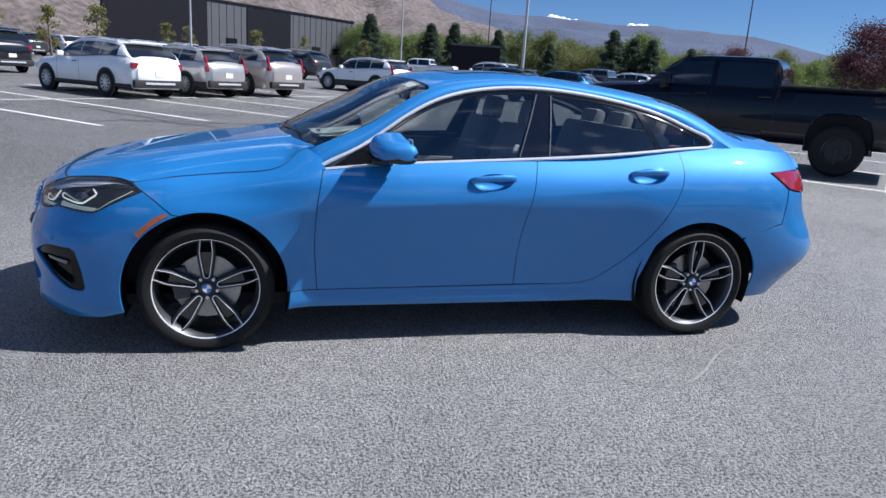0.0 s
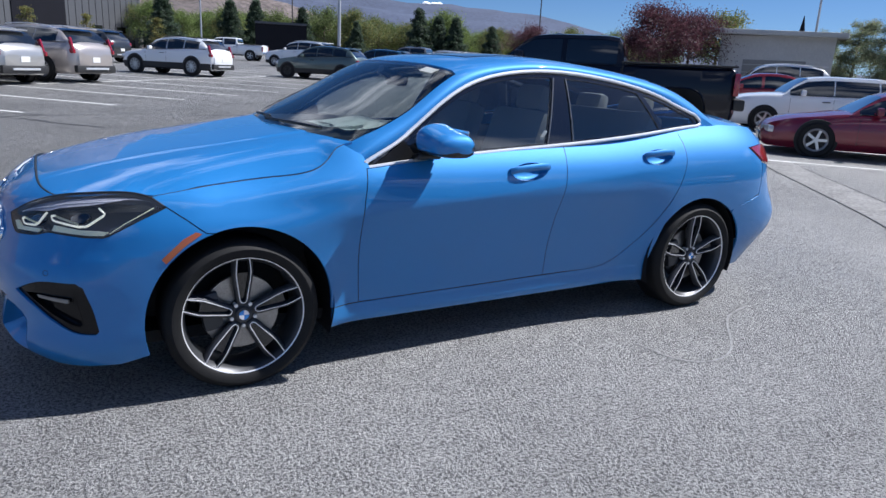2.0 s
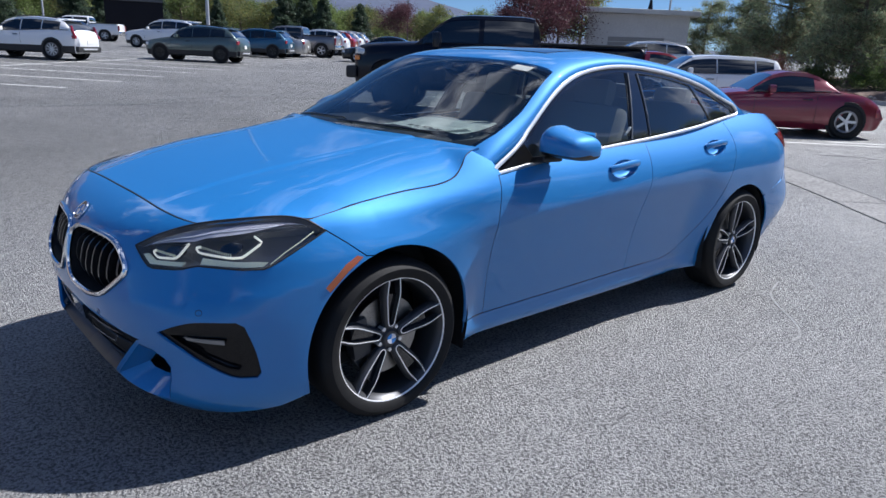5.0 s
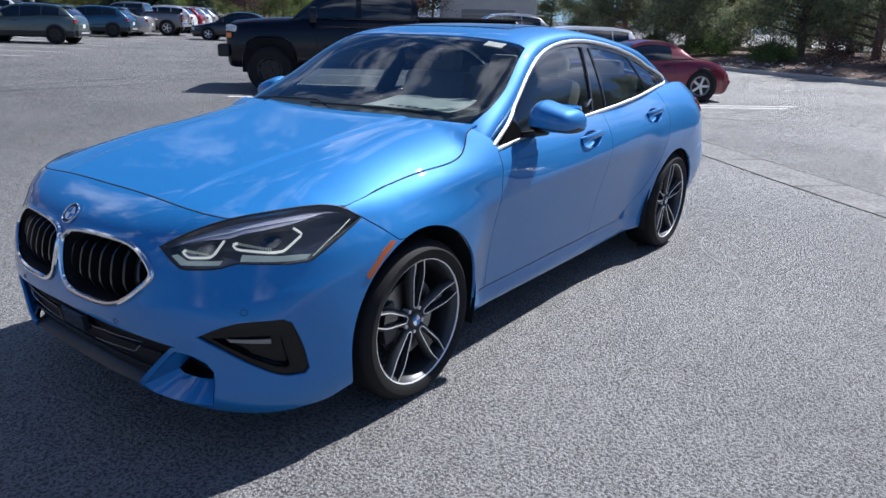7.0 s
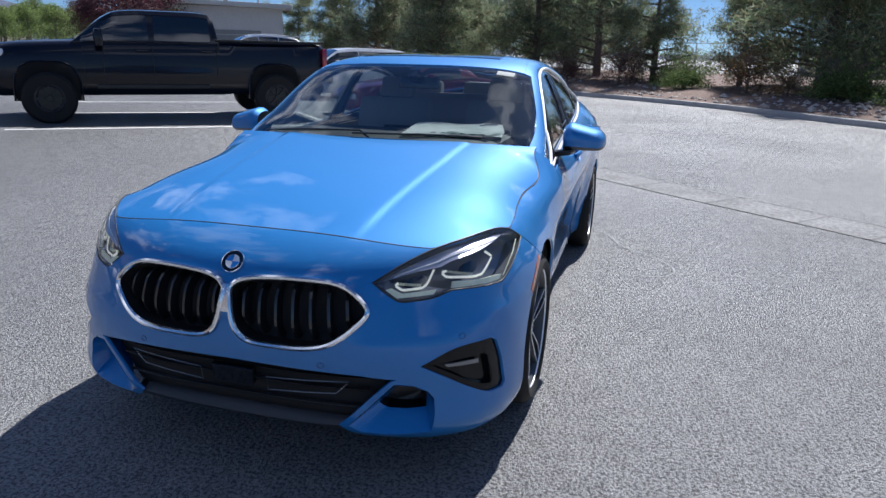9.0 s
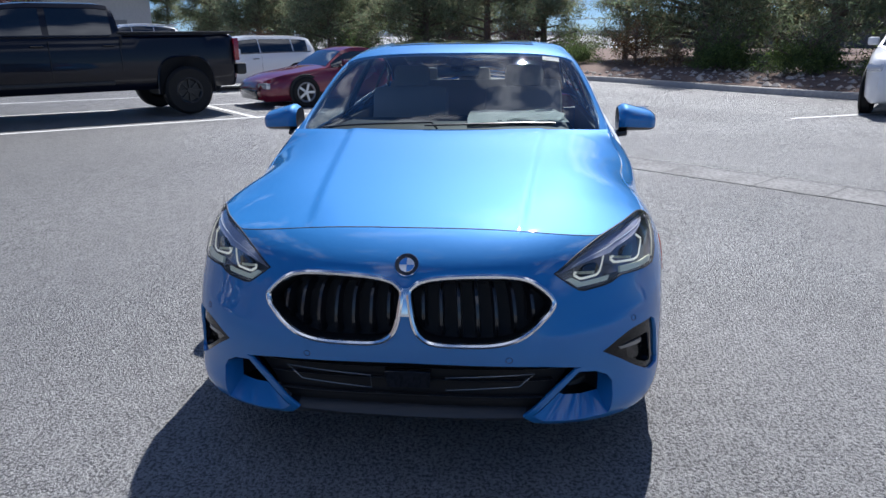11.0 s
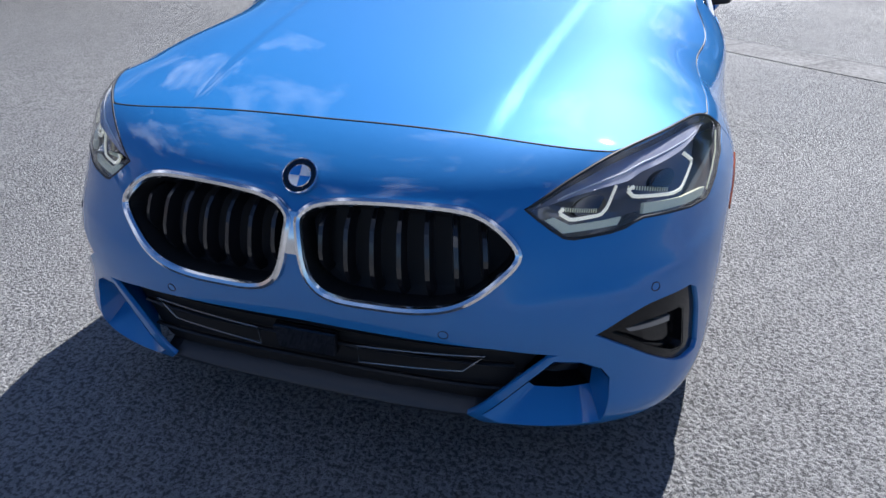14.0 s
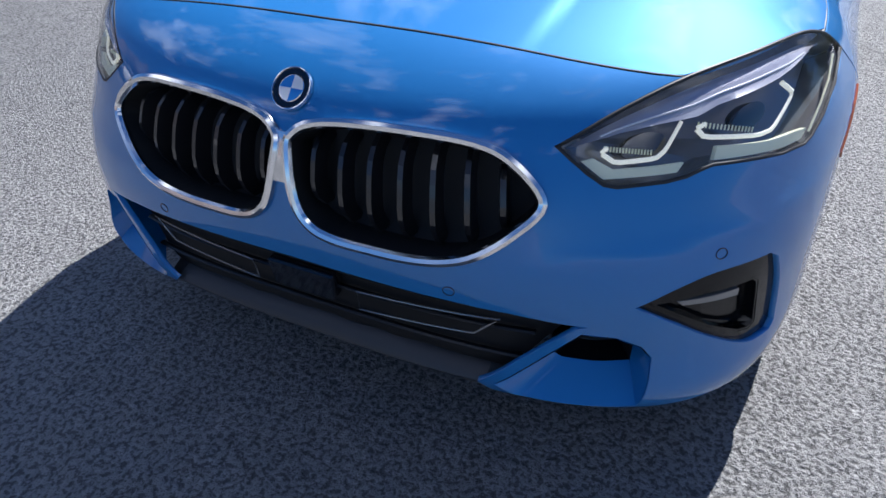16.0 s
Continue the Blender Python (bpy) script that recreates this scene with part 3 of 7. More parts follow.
WEDGE = np.array([(-2.268, 0.244), (-2.205, 0.322), (-2.148, 0.396), (-2.10, 0.389), (-2.062, 0.366), (-2.044, 0.338), (-2.044, 0.29), (-2.052, 0.222), (-2.15, 0.212), (-2.235, 0.218)])
INTAKE_TOP = [(-2.145, 0.414), (-2.25, 0.428), (-2.35, 0.434), (-2.5, 0.438), (SC, 0.440)]
cut_z = spline([(0.0, 0.842), (0.34, 0.836), (0.626, 0.809)])
HCUT = [by_y(y, float(cut_z(y))) for y in np.linspace(0, 0.626, 16)]
SEAM = [(-1.592, 0.784), (-1.53, 0.738), (-1.468, 0.685)]
left = HCUT[:-1] + [tuple(p) for p in LAMP_TOP[16::-1]] + [tuple(p) for p in LAMP_LOW[::-1][1:]] + SEAM[1:] + arc(-HX, RF, 107, 196, 22) + [(-1.75, 0.178), (-1.9, 0.168), (-2.05, 0.172), (-2.2, 0.186), (-2.262, 0.205), (-2.3, 0.24), (-2.222, 0.335), (-2.16, 0.41)] + INTAKE_TOP
outer = np.vstack([np.array(left), both(left)[1:-1]])
bumper = skin("front_bumper", body, outer, [GRILLE, both(GRILLE), FOG, both(FOG), WEDGE, both(WEDGE)], M_BLUE, car, step=0.02)

hood_side = curve(WING)
door_f = curve([(-0.79, 0.909), (-0.815, 0.75), (-0.825, 0.55), (-0.807, 0.292)])
x2 = curve([(0.338, 0.99), (0.30, 0.82), (0.266, 0.65), (0.252, 0.5), (0.255, 0.302)])
qcut = curve([(1.195, 1.055), (1.192, 0.95), (1.166, 0.86), (1.085, 0.70), (0.99, 0.565), (0.905, 0.465), (0.82, 0.385), (0.735, 0.33), (0.65, 0.307), (0.568, 0.3)])
ell = lambda cx, cz, a, b, tilt=0.06: [(cx + a * math.cos(t), cz + b * math.sin(t) + tilt * a * math.cos(t)) for t in np.linspace(0, 2 * math.pi, 28, endpoint=False)]
H1, H2 = ell(0.078, 0.868, 0.105, 0.04), ell(0.978, 0.918, 0.098, 0.038)
for mir in MIR:
    sg = np.array([1, -1 if mir else 1, 1])
    fender = np.vstack([SEAM[:1], hood_side, [(-0.792, 0.962), (-0.772, 0.908)], door_f, [(-0.93, 0.292)], np.array(arc(-HX, RF, -3, 107, 30)), np.array(SEAM[::-1])[:-1]])
    skin("front_fender", body, fender, [], M_BLUE, car, step=0.022, mirror=mir)
    fd = np.vstack([door_f, [(-0.4, 0.295), (0.0, 0.299)], x2[::-1], [(float(x), float(belt_z(x))) for x in np.linspace(0.3, -0.74, 20)]])
    door1 = skin("front_door", body, fd, [H1], M_BLUE, car, step=0.013, mirror=mir)
    rd = np.vstack([x2, [(0.4, 0.302)], qcut[::-1], [(float(x), float(belt_z(x))) for x in np.linspace(1.16, 0.36, 16)]])
    door2 = skin("rear_door", body, rd, [H2], M_BLUE, car, step=0.013, mirror=mir)
    for door, hh, c in ((door1, H1, (0.078, 0.868, 0.118)), (door2, H2, (0.978, 0.918, 0.108))):
        # scooped cup and its bar
        h = np.array(hh)
        mid = h.mean(0)
        cup = [lifted(mid + (h - mid) * k, l) * sg for k, l in ((1.02, -0.001), (0.93, -0.010), (0.7, -0.024), (0.35, -0.03))]
        bm = ring_bm(cup)
        bmesh.ops.recalc_face_normals(bm, faces=bm.faces)
        part("handle_cup", bm, M_BLUE, door, smooth=True)
        line = np.array([(c[0] + t * c[2], c[1] + 0.012 + 0.06 * t * c[2]) for t in np.linspace(-1, 1, 15)])
        lf = [0.002 + 0.026 * math.sqrt(max(0, 1 - t * t)) for t in np.linspace(-1, 1, 15)]
        pts = np.array([lifted([q], l)[0] for q, l in zip(line, lf)]) * sg
        tube("door_handle", pts, 0.011, M_BLUE, door, flat=1.5, seg=10)
    sill = np.vstack([[(-0.95, 0.197)], [(float(x), 0.29 + 0.008 * (x + 0.9)) for x in np.linspace(-0.94, 0.568, 24)], qcut[::-1][1:56], [(1.02, 0.45), (0.985, 0.33), (0.995, 0.195)]])
    skin("side_sill", body, sill, [], M_BLUE, car, step=0.03, mirror=mir)
    qtop = [(float(x), float(belt_z(x))) for x in np.linspace(1.2, 1.5, 10)] + [(1.62, 1.085), (1.75, 1.08), (1.9, 1.07), (2.05, 1.055), (2.2, 1.045)]
    quarter = np.vstack([qtop, [(2.2, 0.97), (1.88, 0.967), (1.735, 0.957), (1.83, 0.868), (1.79, 0.672)], np.array(arc(HX, RR, 48, 168, 30)), [(0.985, 0.345), (1.02, 0.46)], qcut[:42][::-1]])
    skin("rear_quarter", body, quarter, [], M_BLUE, car, step=0.022, mirror=mir)
    tl = np.vstack([curve([(1.738, 0.956), (1.88, 0.966), (2.05, 0.955), (2.3, 0.95)]), curve([(2.3, 0.86), (2.04, 0.838), (1.9, 0.855), (1.835, 0.872), (1.738, 0.956)])[:-1]])
    skin("tail_lamp", body, tl, [], M_RED, car, step=0.02, lift=0.008, mirror=mir, label="red tail lamp lens")
    rb = np.vstack([[(1.60, 0.60), (1.79, 0.665), (1.835, 0.866), (1.9, 0.85), (2.04, 0.833), (2.3, 0.855), (2.70, 0.86), (2.70, 0.2), (1.9, 0.2), (1.69, 0.21)], np.array(arc(HX, RR, -12, 46, 14))])
    skin("rear_bumper", body, rb, [], M_BLUE, car, step=0.025, mirror=mir)
    bf = [(2.2, 0.975), (2.2, 1.05), (2.45, 1.06), (2.70, 1.062), (2.70, 0.863), (2.31, 0.863), (2.31, 0.95)]
    skin("boot_face", body, bf, [], M_BLUE, car, step=0.03, mirror=mir)
    mk = [(-1.478, 0.684), (-1.502, 0.694), (-1.545, 0.668), (-1.613, 0.594), (-1.597, 0.573), (-1.535, 0.64)]
    skin("side_marker", body, mk, [], M_AMBER, car, step=0.02, lift=0.003, mirror=mir, label="amber side marker reflector")
    # black fog surround, sunk, with a bright strip
    bezel = np.array([(-2.058, 0.455), (-1.97, 0.464), (-1.878, 0.460), (-1.864, 0.447), (-1.845, 0.345), (-1.856, 0.334), (-1.886, 0.341), (-1.95, 0.378), (-2.01, 0.421)])
    fogs = skin("fog_surround", body, FOG, [bezel], M_PIANO, car, step=0.025, lift=-0.012, gap=-0.004, thick=0.0, mirror=mir, label="black fog lamp surround")
    bm = ring_bm([lifted(bezel, -0.011) * sg, lifted(bezel * 0.94 + bezel.mean(0) * 0.06, -0.035) * sg])
    bmesh.ops.recalc_face_normals(bm, faces=bm.faces)
    part("fog_recess", bm, M_PIANO, fogs, smooth=False)
    skin("fog_strip", body, [(-2.015, 0.448), (-1.892, 0.440), (-1.892, 0.420), (-2.0, 0.432)], [], M_LAMPGREY, fogs, step=0.03, lift=-0.022, thick=0.01, mirror=mir, label="small bright fog lamp")
    # lower air duct: blue walls, black throat
    w = np.array(WEDGE)
    l0, l1 = lifted(dense(w, 0.02), 0.0), lifted((dense(w, 0.02) - w.mean(0)) * [0.64, 0.52] + w.mean(0) + [0.028, 0.030], -0.07)
    bm = ring_bm([l0 * sg, l1 * sg], False)
    bmesh.ops.recalc_face_normals(bm, faces=bm.faces)
    part("air_duct", bm, M_BLUE, bumper, smooth=True)
    bm = ring_bm([l1 * sg, (lifted((dense(w, 0.02) - w.mean(0)) * [0.60, 0.46] + w.mean(0) + [0.028, 0.033], -0.13)) * sg])
    part("duct_throat", bm, M_BLACK, bumper)
    for c in ((-2.347, 0.458), (-1.958, 0.538)):
        o = np.array(ell(c[0], c[1], 0.0092, 0.0092, 0))
        tube("parking_sensor", lifted(o, 0.0003) * sg, 0.0009, M_SHADOWLINE, bumper, True)

# bonnet
hf = [(float(body(s, z)[0]) + 0.004, -float(body(s, z)[1])) for s, z in HCUT]
he = [(float(body(s, z)[0]) + 0.002, -float(body(s, z)[1]) - 0.001) for s, z in LAMP_TOP[18:40:2]]
he += [(float(x), float(hood_ye(x)) - 0.001) for x in np.linspace(-1.64, -0.862, 26)]
hb = [(-0.812 - 0.152 * (1 - k ** 2.6), 0.797 * k) for k in (0.975, 0.92, 0.85, 0.74, 0.6, 0.45, 0.3, 0.15, 0.0)]
hleft = np.array(hf + he + hb)
bonnet = skin("bonnet", hood, np.vstack([hleft, (hleft * [1, -1])[::-1][1:-1]]), [], M_BLUE, car, step=0.014)

# kidney grilles
M_SLAT = mat("gloss_black_slat", (0.010, 0.010, 0.012), 0.28, coat=0.5)
for mir in MIR:
    sg = np.array([1, -1 if mir else 1, 1])
    surround = tube("grille_surround", lifted(GRILLE, 0.003) * sg, 0.0098, M_CHROME, car, True, "chrome kidney grille surround", ups=lifted(GRILLE, 1.0) - lifted(GRILLE, 0.0) if not mir else (lifted(GRILLE, 1.0) - lifted(GRILLE, 0.0)) * sg)
    gm = GRILLE.mean(0)
    bm = ring_bm([lifted(GRILLE, -0.004) * sg, lifted((GRILLE - gm) * 0.985 + gm, -0.07) * sg])
    bmesh.ops.recalc_face_normals(bm, faces=bm.faces)
    part("grille_backing", bm, M_INNER, surround)
    for k in range(7):
        s = -2.596 + 0.0545 * k
        col = GRILLE[np.abs(GRILLE[:, 0] - s) < 0.012]
        lo, hi = np.interp(s, [-2.64, -2.575, -2.475, -2.378, -2.315, -2.252, -2.212], [0.60, 0.524, 0.516, 0.52, 0.538, 0.583, 0.63]), np.interp(s, [-2.64, -2.6, -2.52, -2.38, -2.29, -2.243, -2.212], [0.67, 0.706, 0.719, 0.722, 0.713, 0.684, 0.636])
        zs = np.linspace(lo + 0.004, hi - 0.004, 9)
        dep = [-0.05, -0.03, -0.018, -0.014, -0.014, -0.014, -0.016, -0.026, -0.045]
        bm = bmesh.new()
        rows = []
        for z, d in zip(zs, dep):
            q = np.array([(s - 0.009, z), (s, z), (s + 0.009, z)])
            a = lifted(q, d)
            a[0], a[2] = lifted(q[:1], d - 0.035)[0], lifted(q[2:], d - 0.035)[0]
            b1, b2 = lifted(np.array([(s - 0.0045, z)]), d)[0], lifted(np.array([(s + 0.0045, z)]), d)[0]
            rows.append([bm.verts.new(v * sg) for v in (a[0], b1, b2, a[2])])
        for a, b in zip(rows, rows[1:]):
            for i in range(3):
                bm.faces.new((a[i], a[i + 1], b[i + 1], b[i]))
        bmesh.ops.recalc_face_normals(bm, faces=bm.faces)
        part("grille_slat", bm, M_SLAT, surround)
bridge = np.array([(SC - 0.016, 0.69), (SC + 0.016, 0.69), (SC + 0.010, 0.655), (SC + 0.016, 0.60), (SC - 0.016, 0.60), (SC - 0.010, 0.655)])
skin("grille_bridge", body, bridge, [], M_CHROME, car, step=0.02, lift=0.008, label="chrome bridge between the grilles")

# lower intake: black mouth, bars, sensor block and lip
mouth = np.array([(-2.155, 0.395), (-2.268, 0.232), (-2.4, 0.205), (SC, 0.203)][::-1] + [(-2.155, 0.41)] + [(s, z + 0.012) for s, z in INTAKE_TOP[1:]])
mouth_all = np.vstack([mouth, both(mouth)[1:-1]])
intake = skin("lower_intake", body, mouth_all, [], M_INNER, car, step=0.05, lift=-0.05, thick=0.0, label="black lower air intake")
lip = [(-2.285, 0.232), (-2.24, 0.216), (-2.3, 0.208), (-2.45, 0.205), (SC, 0.204)]
lip_top = [(SC, 0.220), (-2.45, 0.223), (-2.285, 0.234)]
lipl = np.array(lip[1:] + lip_top)
skin("chin_lip", body, np.vstack([lipl[:4], both(lipl[:4])[1:], [(2 * SC + 2.285, 0.236), (2 * SC + 2.45, 0.226)], lip_top]), [], M_LIP, car, step=0.02, lift=-0.006, thick=0.05, label="satin black chin lip")
# black strip stands for the shade on the lip's down-turned lower edge
under = [(-2.24, 0.214), (-2.3, 0.206), (-2.45, 0.203), (SC, 0.202)]
under_low = [(SC, 0.178), (-2.45, 0.18), (-2.24, 0.19)]
u_l, u_r = np.array(under), np.array(under_low)
skin("chin_underside", body, np.vstack([u_l, both(u_l)[1:], both(u_r)[:-1], u_r]), [], M_INNER, car, step=0.03, lift=-0.02, thick=0.05, label="black underside of the nose")
for mir in MIR:
    sg = np.array([1, -1 if mir else 1, 1])
    pts = np.array([(-2.53, 0.375), (-2.27, 0.392), (-2.31, 0.345), (-2.53, 0.327)])
    for a in (pts,):
        tube("intake_bar", lifted(dense(a, 0.03), -0.02) * sg, 0.0022, M_LAMPGREY, intake, True)
    for z in (0.30, 0.36, 0.405):
        ln = np.array([(s, z) for s in np.linspace(SC, -2.2 - 0.3 * (0.405 - z), 12)])
        tube("intake_slat", lifted(ln, -0.035) * sg, 0.008, M_BLACK, intake, flat=0.5, seg=6)
cb = np.array([(SC - 0.075, 0.40), (SC + 0.075, 0.40), (SC + 0.07, 0.335), (SC - 0.07, 0.335)])
skin("radar_sensor", body, cb, [], M_GLOSSBLACK, intake, step=0.05, lift=-0.012, thick=0.03)

# badge on the nose: plain quartered roundel
def roundel(centre, normal, r, parent, name="badge"):
    m = Matrix.Translation(Vector(centre)) @ Vector(normal).to_track_quat('Z', 'Y').to_matrix().to_4x4()
    b = lathe(name, [(0.0, 0.004), (r * 0.9, 0.004), (r * 0.92, 0.003)], M_GLOSSBLACK, parent, m, 36, "round badge with blue and white quarters")
    lathe("badge_rim", [(r * 0.9, 0.002), (r * 0.93, 0.0065), (r * 0.98, 0.006), (r, 0.0)], M_CHROME, b, m, 36)
    lathe("badge_inner_rim", [(r * 0.58, 0.004), (r * 0.6, 0.0055), (r * 0.63, 0.004)], M_CHROME, b, m, 36)
    for k in range(4):
        bm = bmesh.new()
        c = bm.verts.new(m @ Vector((0, 0, 0.0048)))
        ring = [bm.verts.new(m @ Vector((r * 0.59 * math.cos(a), r * 0.59 * math.sin(a), 0.0048))) for a in [radians(90 * k + 90 * i / 8) for i in range(9)]]
        for a, d in zip(ring, ring[1:]):
            bm.faces.new((c, a, d))
        part("badge_quarter", bm, M_BADGE_BLUE if k % 2 else M_BADGE_WHITE, b)


bp = lifted(np.array([(SC, 0.752)]), 0.002)[0]
roundel(bp, lifted(np.array([(SC, 0.752)]), 1.0)[0] - bp, 0.0405, car)

# greenhouse
def roof_loop(us, ws):
    l = np.stack([us, ws], 1)
    return np.vstack([l, (l * [1, -1])[::-1]])


def by_w(y):
    """The roof's cross coordinate at a fraction y of its half-width, on the left."""
    f = (1 - y ** ROOF_N) ** (1 / ROOF_N)
    return -(1 - math.atan2(f, y) / (math.pi / 2))


wu = np.linspace(-0.87, -0.215, 10)
glass_edge = lambda u: by_w(float(np.interp(u, [-0.87, -0.78, -0.68, -0.5, -0.215], [0.875, 0.905, 0.93, 0.945, 0.93])))
ww = np.array([glass_edge(u) for u in wu])
windshield = skin("windshield", roof, roof_loop(wu, ww), [], M_WIND, car, step=0.05, thick=0.004, label="raked clear windshield")
wi = np.linspace(-0.835, -0.232, 10)
inner_l = np.stack([wi, ww * 0.965], 1)
skin("windshield_border", roof, roof_loop(wu, ww), [roof_loop(inner_l[:, 0], inner_l[:, 1])], M_GLOSSBLACK, windshield, step=0.04, thick=0.0, lift=-0.006, label="black printed border")
skin("roof_panel", roof, roof_loop(np.array([-0.205, 0.2, 0.6, 1.0, 1.12]), np.array([by_w(0.89)] * 5)), [], M_BLUE, car, step=0.045)
skin("headliner", roof, roof_loop(np.linspace(-0.17, 1.10, 6), np.array([by_w(0.90)] * 6)), [], M_DASH, car, step=0.06, thick=0.0, lift=-0.022, label="dark cloth roof lining")
skin("sunroof", roof, roof_loop(np.array([0.0, 0.2, 0.42]), np.array([by_w(0.66)] * 3)), [], M_GLOSSBLACK, car, step=0.06, lift=0.003, label="dark glass sunroof")
skin("rear_window", roof, roof_loop(np.array([1.14, 1.4, 1.72]), np.array([by_w(0.88)] * 3)), [], M_GLASS, car, step=0.05, thick=0.004)
skin("boot_lid", roof, roof_loop(np.array([1.74, 1.9, 2.1]), np.array([by_w(0.93)] * 3)), [], M_BLUE, car, step=0.05)
for mir in MIR:
    rail = np.array([(u, glass_edge(u)) for u in np.linspace(-1.0, -0.216, 20)] + [(u, by_w(0.89)) for u in np.linspace(-0.207, 2.1, 36)] + [(u, -1.0) for u in np.linspace(2.1, -1.0, 54)])
    skin("roof_rail", roof, rail, [], M_BLUE, car, step=0.025, gap=0.001, mirror=mir, label="blue roof side and window pillar")
    lining = np.array([(u, by_w(0.94 if u < -0.2 else 0.83)) for u in np.linspace(-0.75, 1.72, 30)] + [(u, -0.985) for u in np.linspace(1.72, -0.75, 30)])
    skin("pillar_lining", roof, lining, [], M_DASH, car, step=0.05, thick=0.0, lift=-0.018, mirror=mir, label="dark cloth pillar lining")

top_line = lambda x0, x1, n, d: [(float(x), float(arch_z(x)) - d) for x in np.linspace(x0, x1, n)]
bot_line = lambda x0, x1, n, d: [(float(x), float(belt_z(x)) + d) for x in np.linspace(x0, x1, n)]
for mir in MIR:
    frame_out = np.vstack([bot_line(-0.78, 1.425, 40, 0.002), top_line(1.42, -0.78, 60, 0.004)])
    p1 = np.vstack([bot_line(-0.60, 0.228, 16, 0.02), top_line(0.350, -0.60, 24, 0.028)])
    p2 = np.vstack([bot_line(0.418, 1.055, 14, 0.02), top_line(0.96, 0.455, 16, 0.028)])
    p3 = np.vstack([bot_line(1.09, 1.385, 10, 0.02), top_line(1.365, 1.005, 12, 0.028)])
    fr = skin("window_frame", side_frame, frame_out, [p1, p2, p3], M_GLOSSBLACK, car, step=0.03, lift=-0.004, mirror=mir, label="gloss black window frame")
    for p in (p1, p2, p3):
        skin("side_window", side_frame, p, [], M_GLASS, fr, step=0.06, thick=0.004, gap=-0.003, lift=-0.010, mirror=mir, label="tinted side window glass")
    ring = np.vstack([bot_line(-0.79, 1.37, 50, 0.0), [(1.405, 1.078), (1.426, 1.088), (1.430, 1.103), (1.418, 1.120)], top_line(1.395, -0.79, 60, -0.002)])
    q = side_frame(ring[:, 0], ring[:, 1]) + [0, -0.004, 0]
    if mir:
        q = q * [1, -1, 1]
    fillet = np.vstack([bot_line(1.425, 1.64, 10, -0.012), top_line(1.64, 1.425, 10, -0.012)[:1], top_line(1.60, 1.425, 8, -0.010)])
    skin("quarter_fillet", side_frame, fillet, [], M_BLUE, car, step=0.03, lift=-0.002, thick=0.006, gap=0, mirror=mir)
    for a, b in (((0.240, 0.0), (0.362, 1.0)), ((0.408, 0.0), (0.446, 1.0))):
        ln = np.array([(a[0] + (b[0] - a[0]) * k, belt_z(a[0]) + 0.015 + (arch_z(b[0]) - 0.03 - belt_z(a[0]) - 0.015) * k) for k in np.linspace(0, 1, 8)])
        e = side_frame(ln[:, 0], ln[:, 1]) + [0, -0.001, 0]
        tube("pillar_edge", e * [1, -1, 1] if mir else e, 0.004, M_LAMPGREY, fr, seg=6)
    tube("window_trim", q, 0.0095, M_SATIN, car, True, "bright metal window trim")

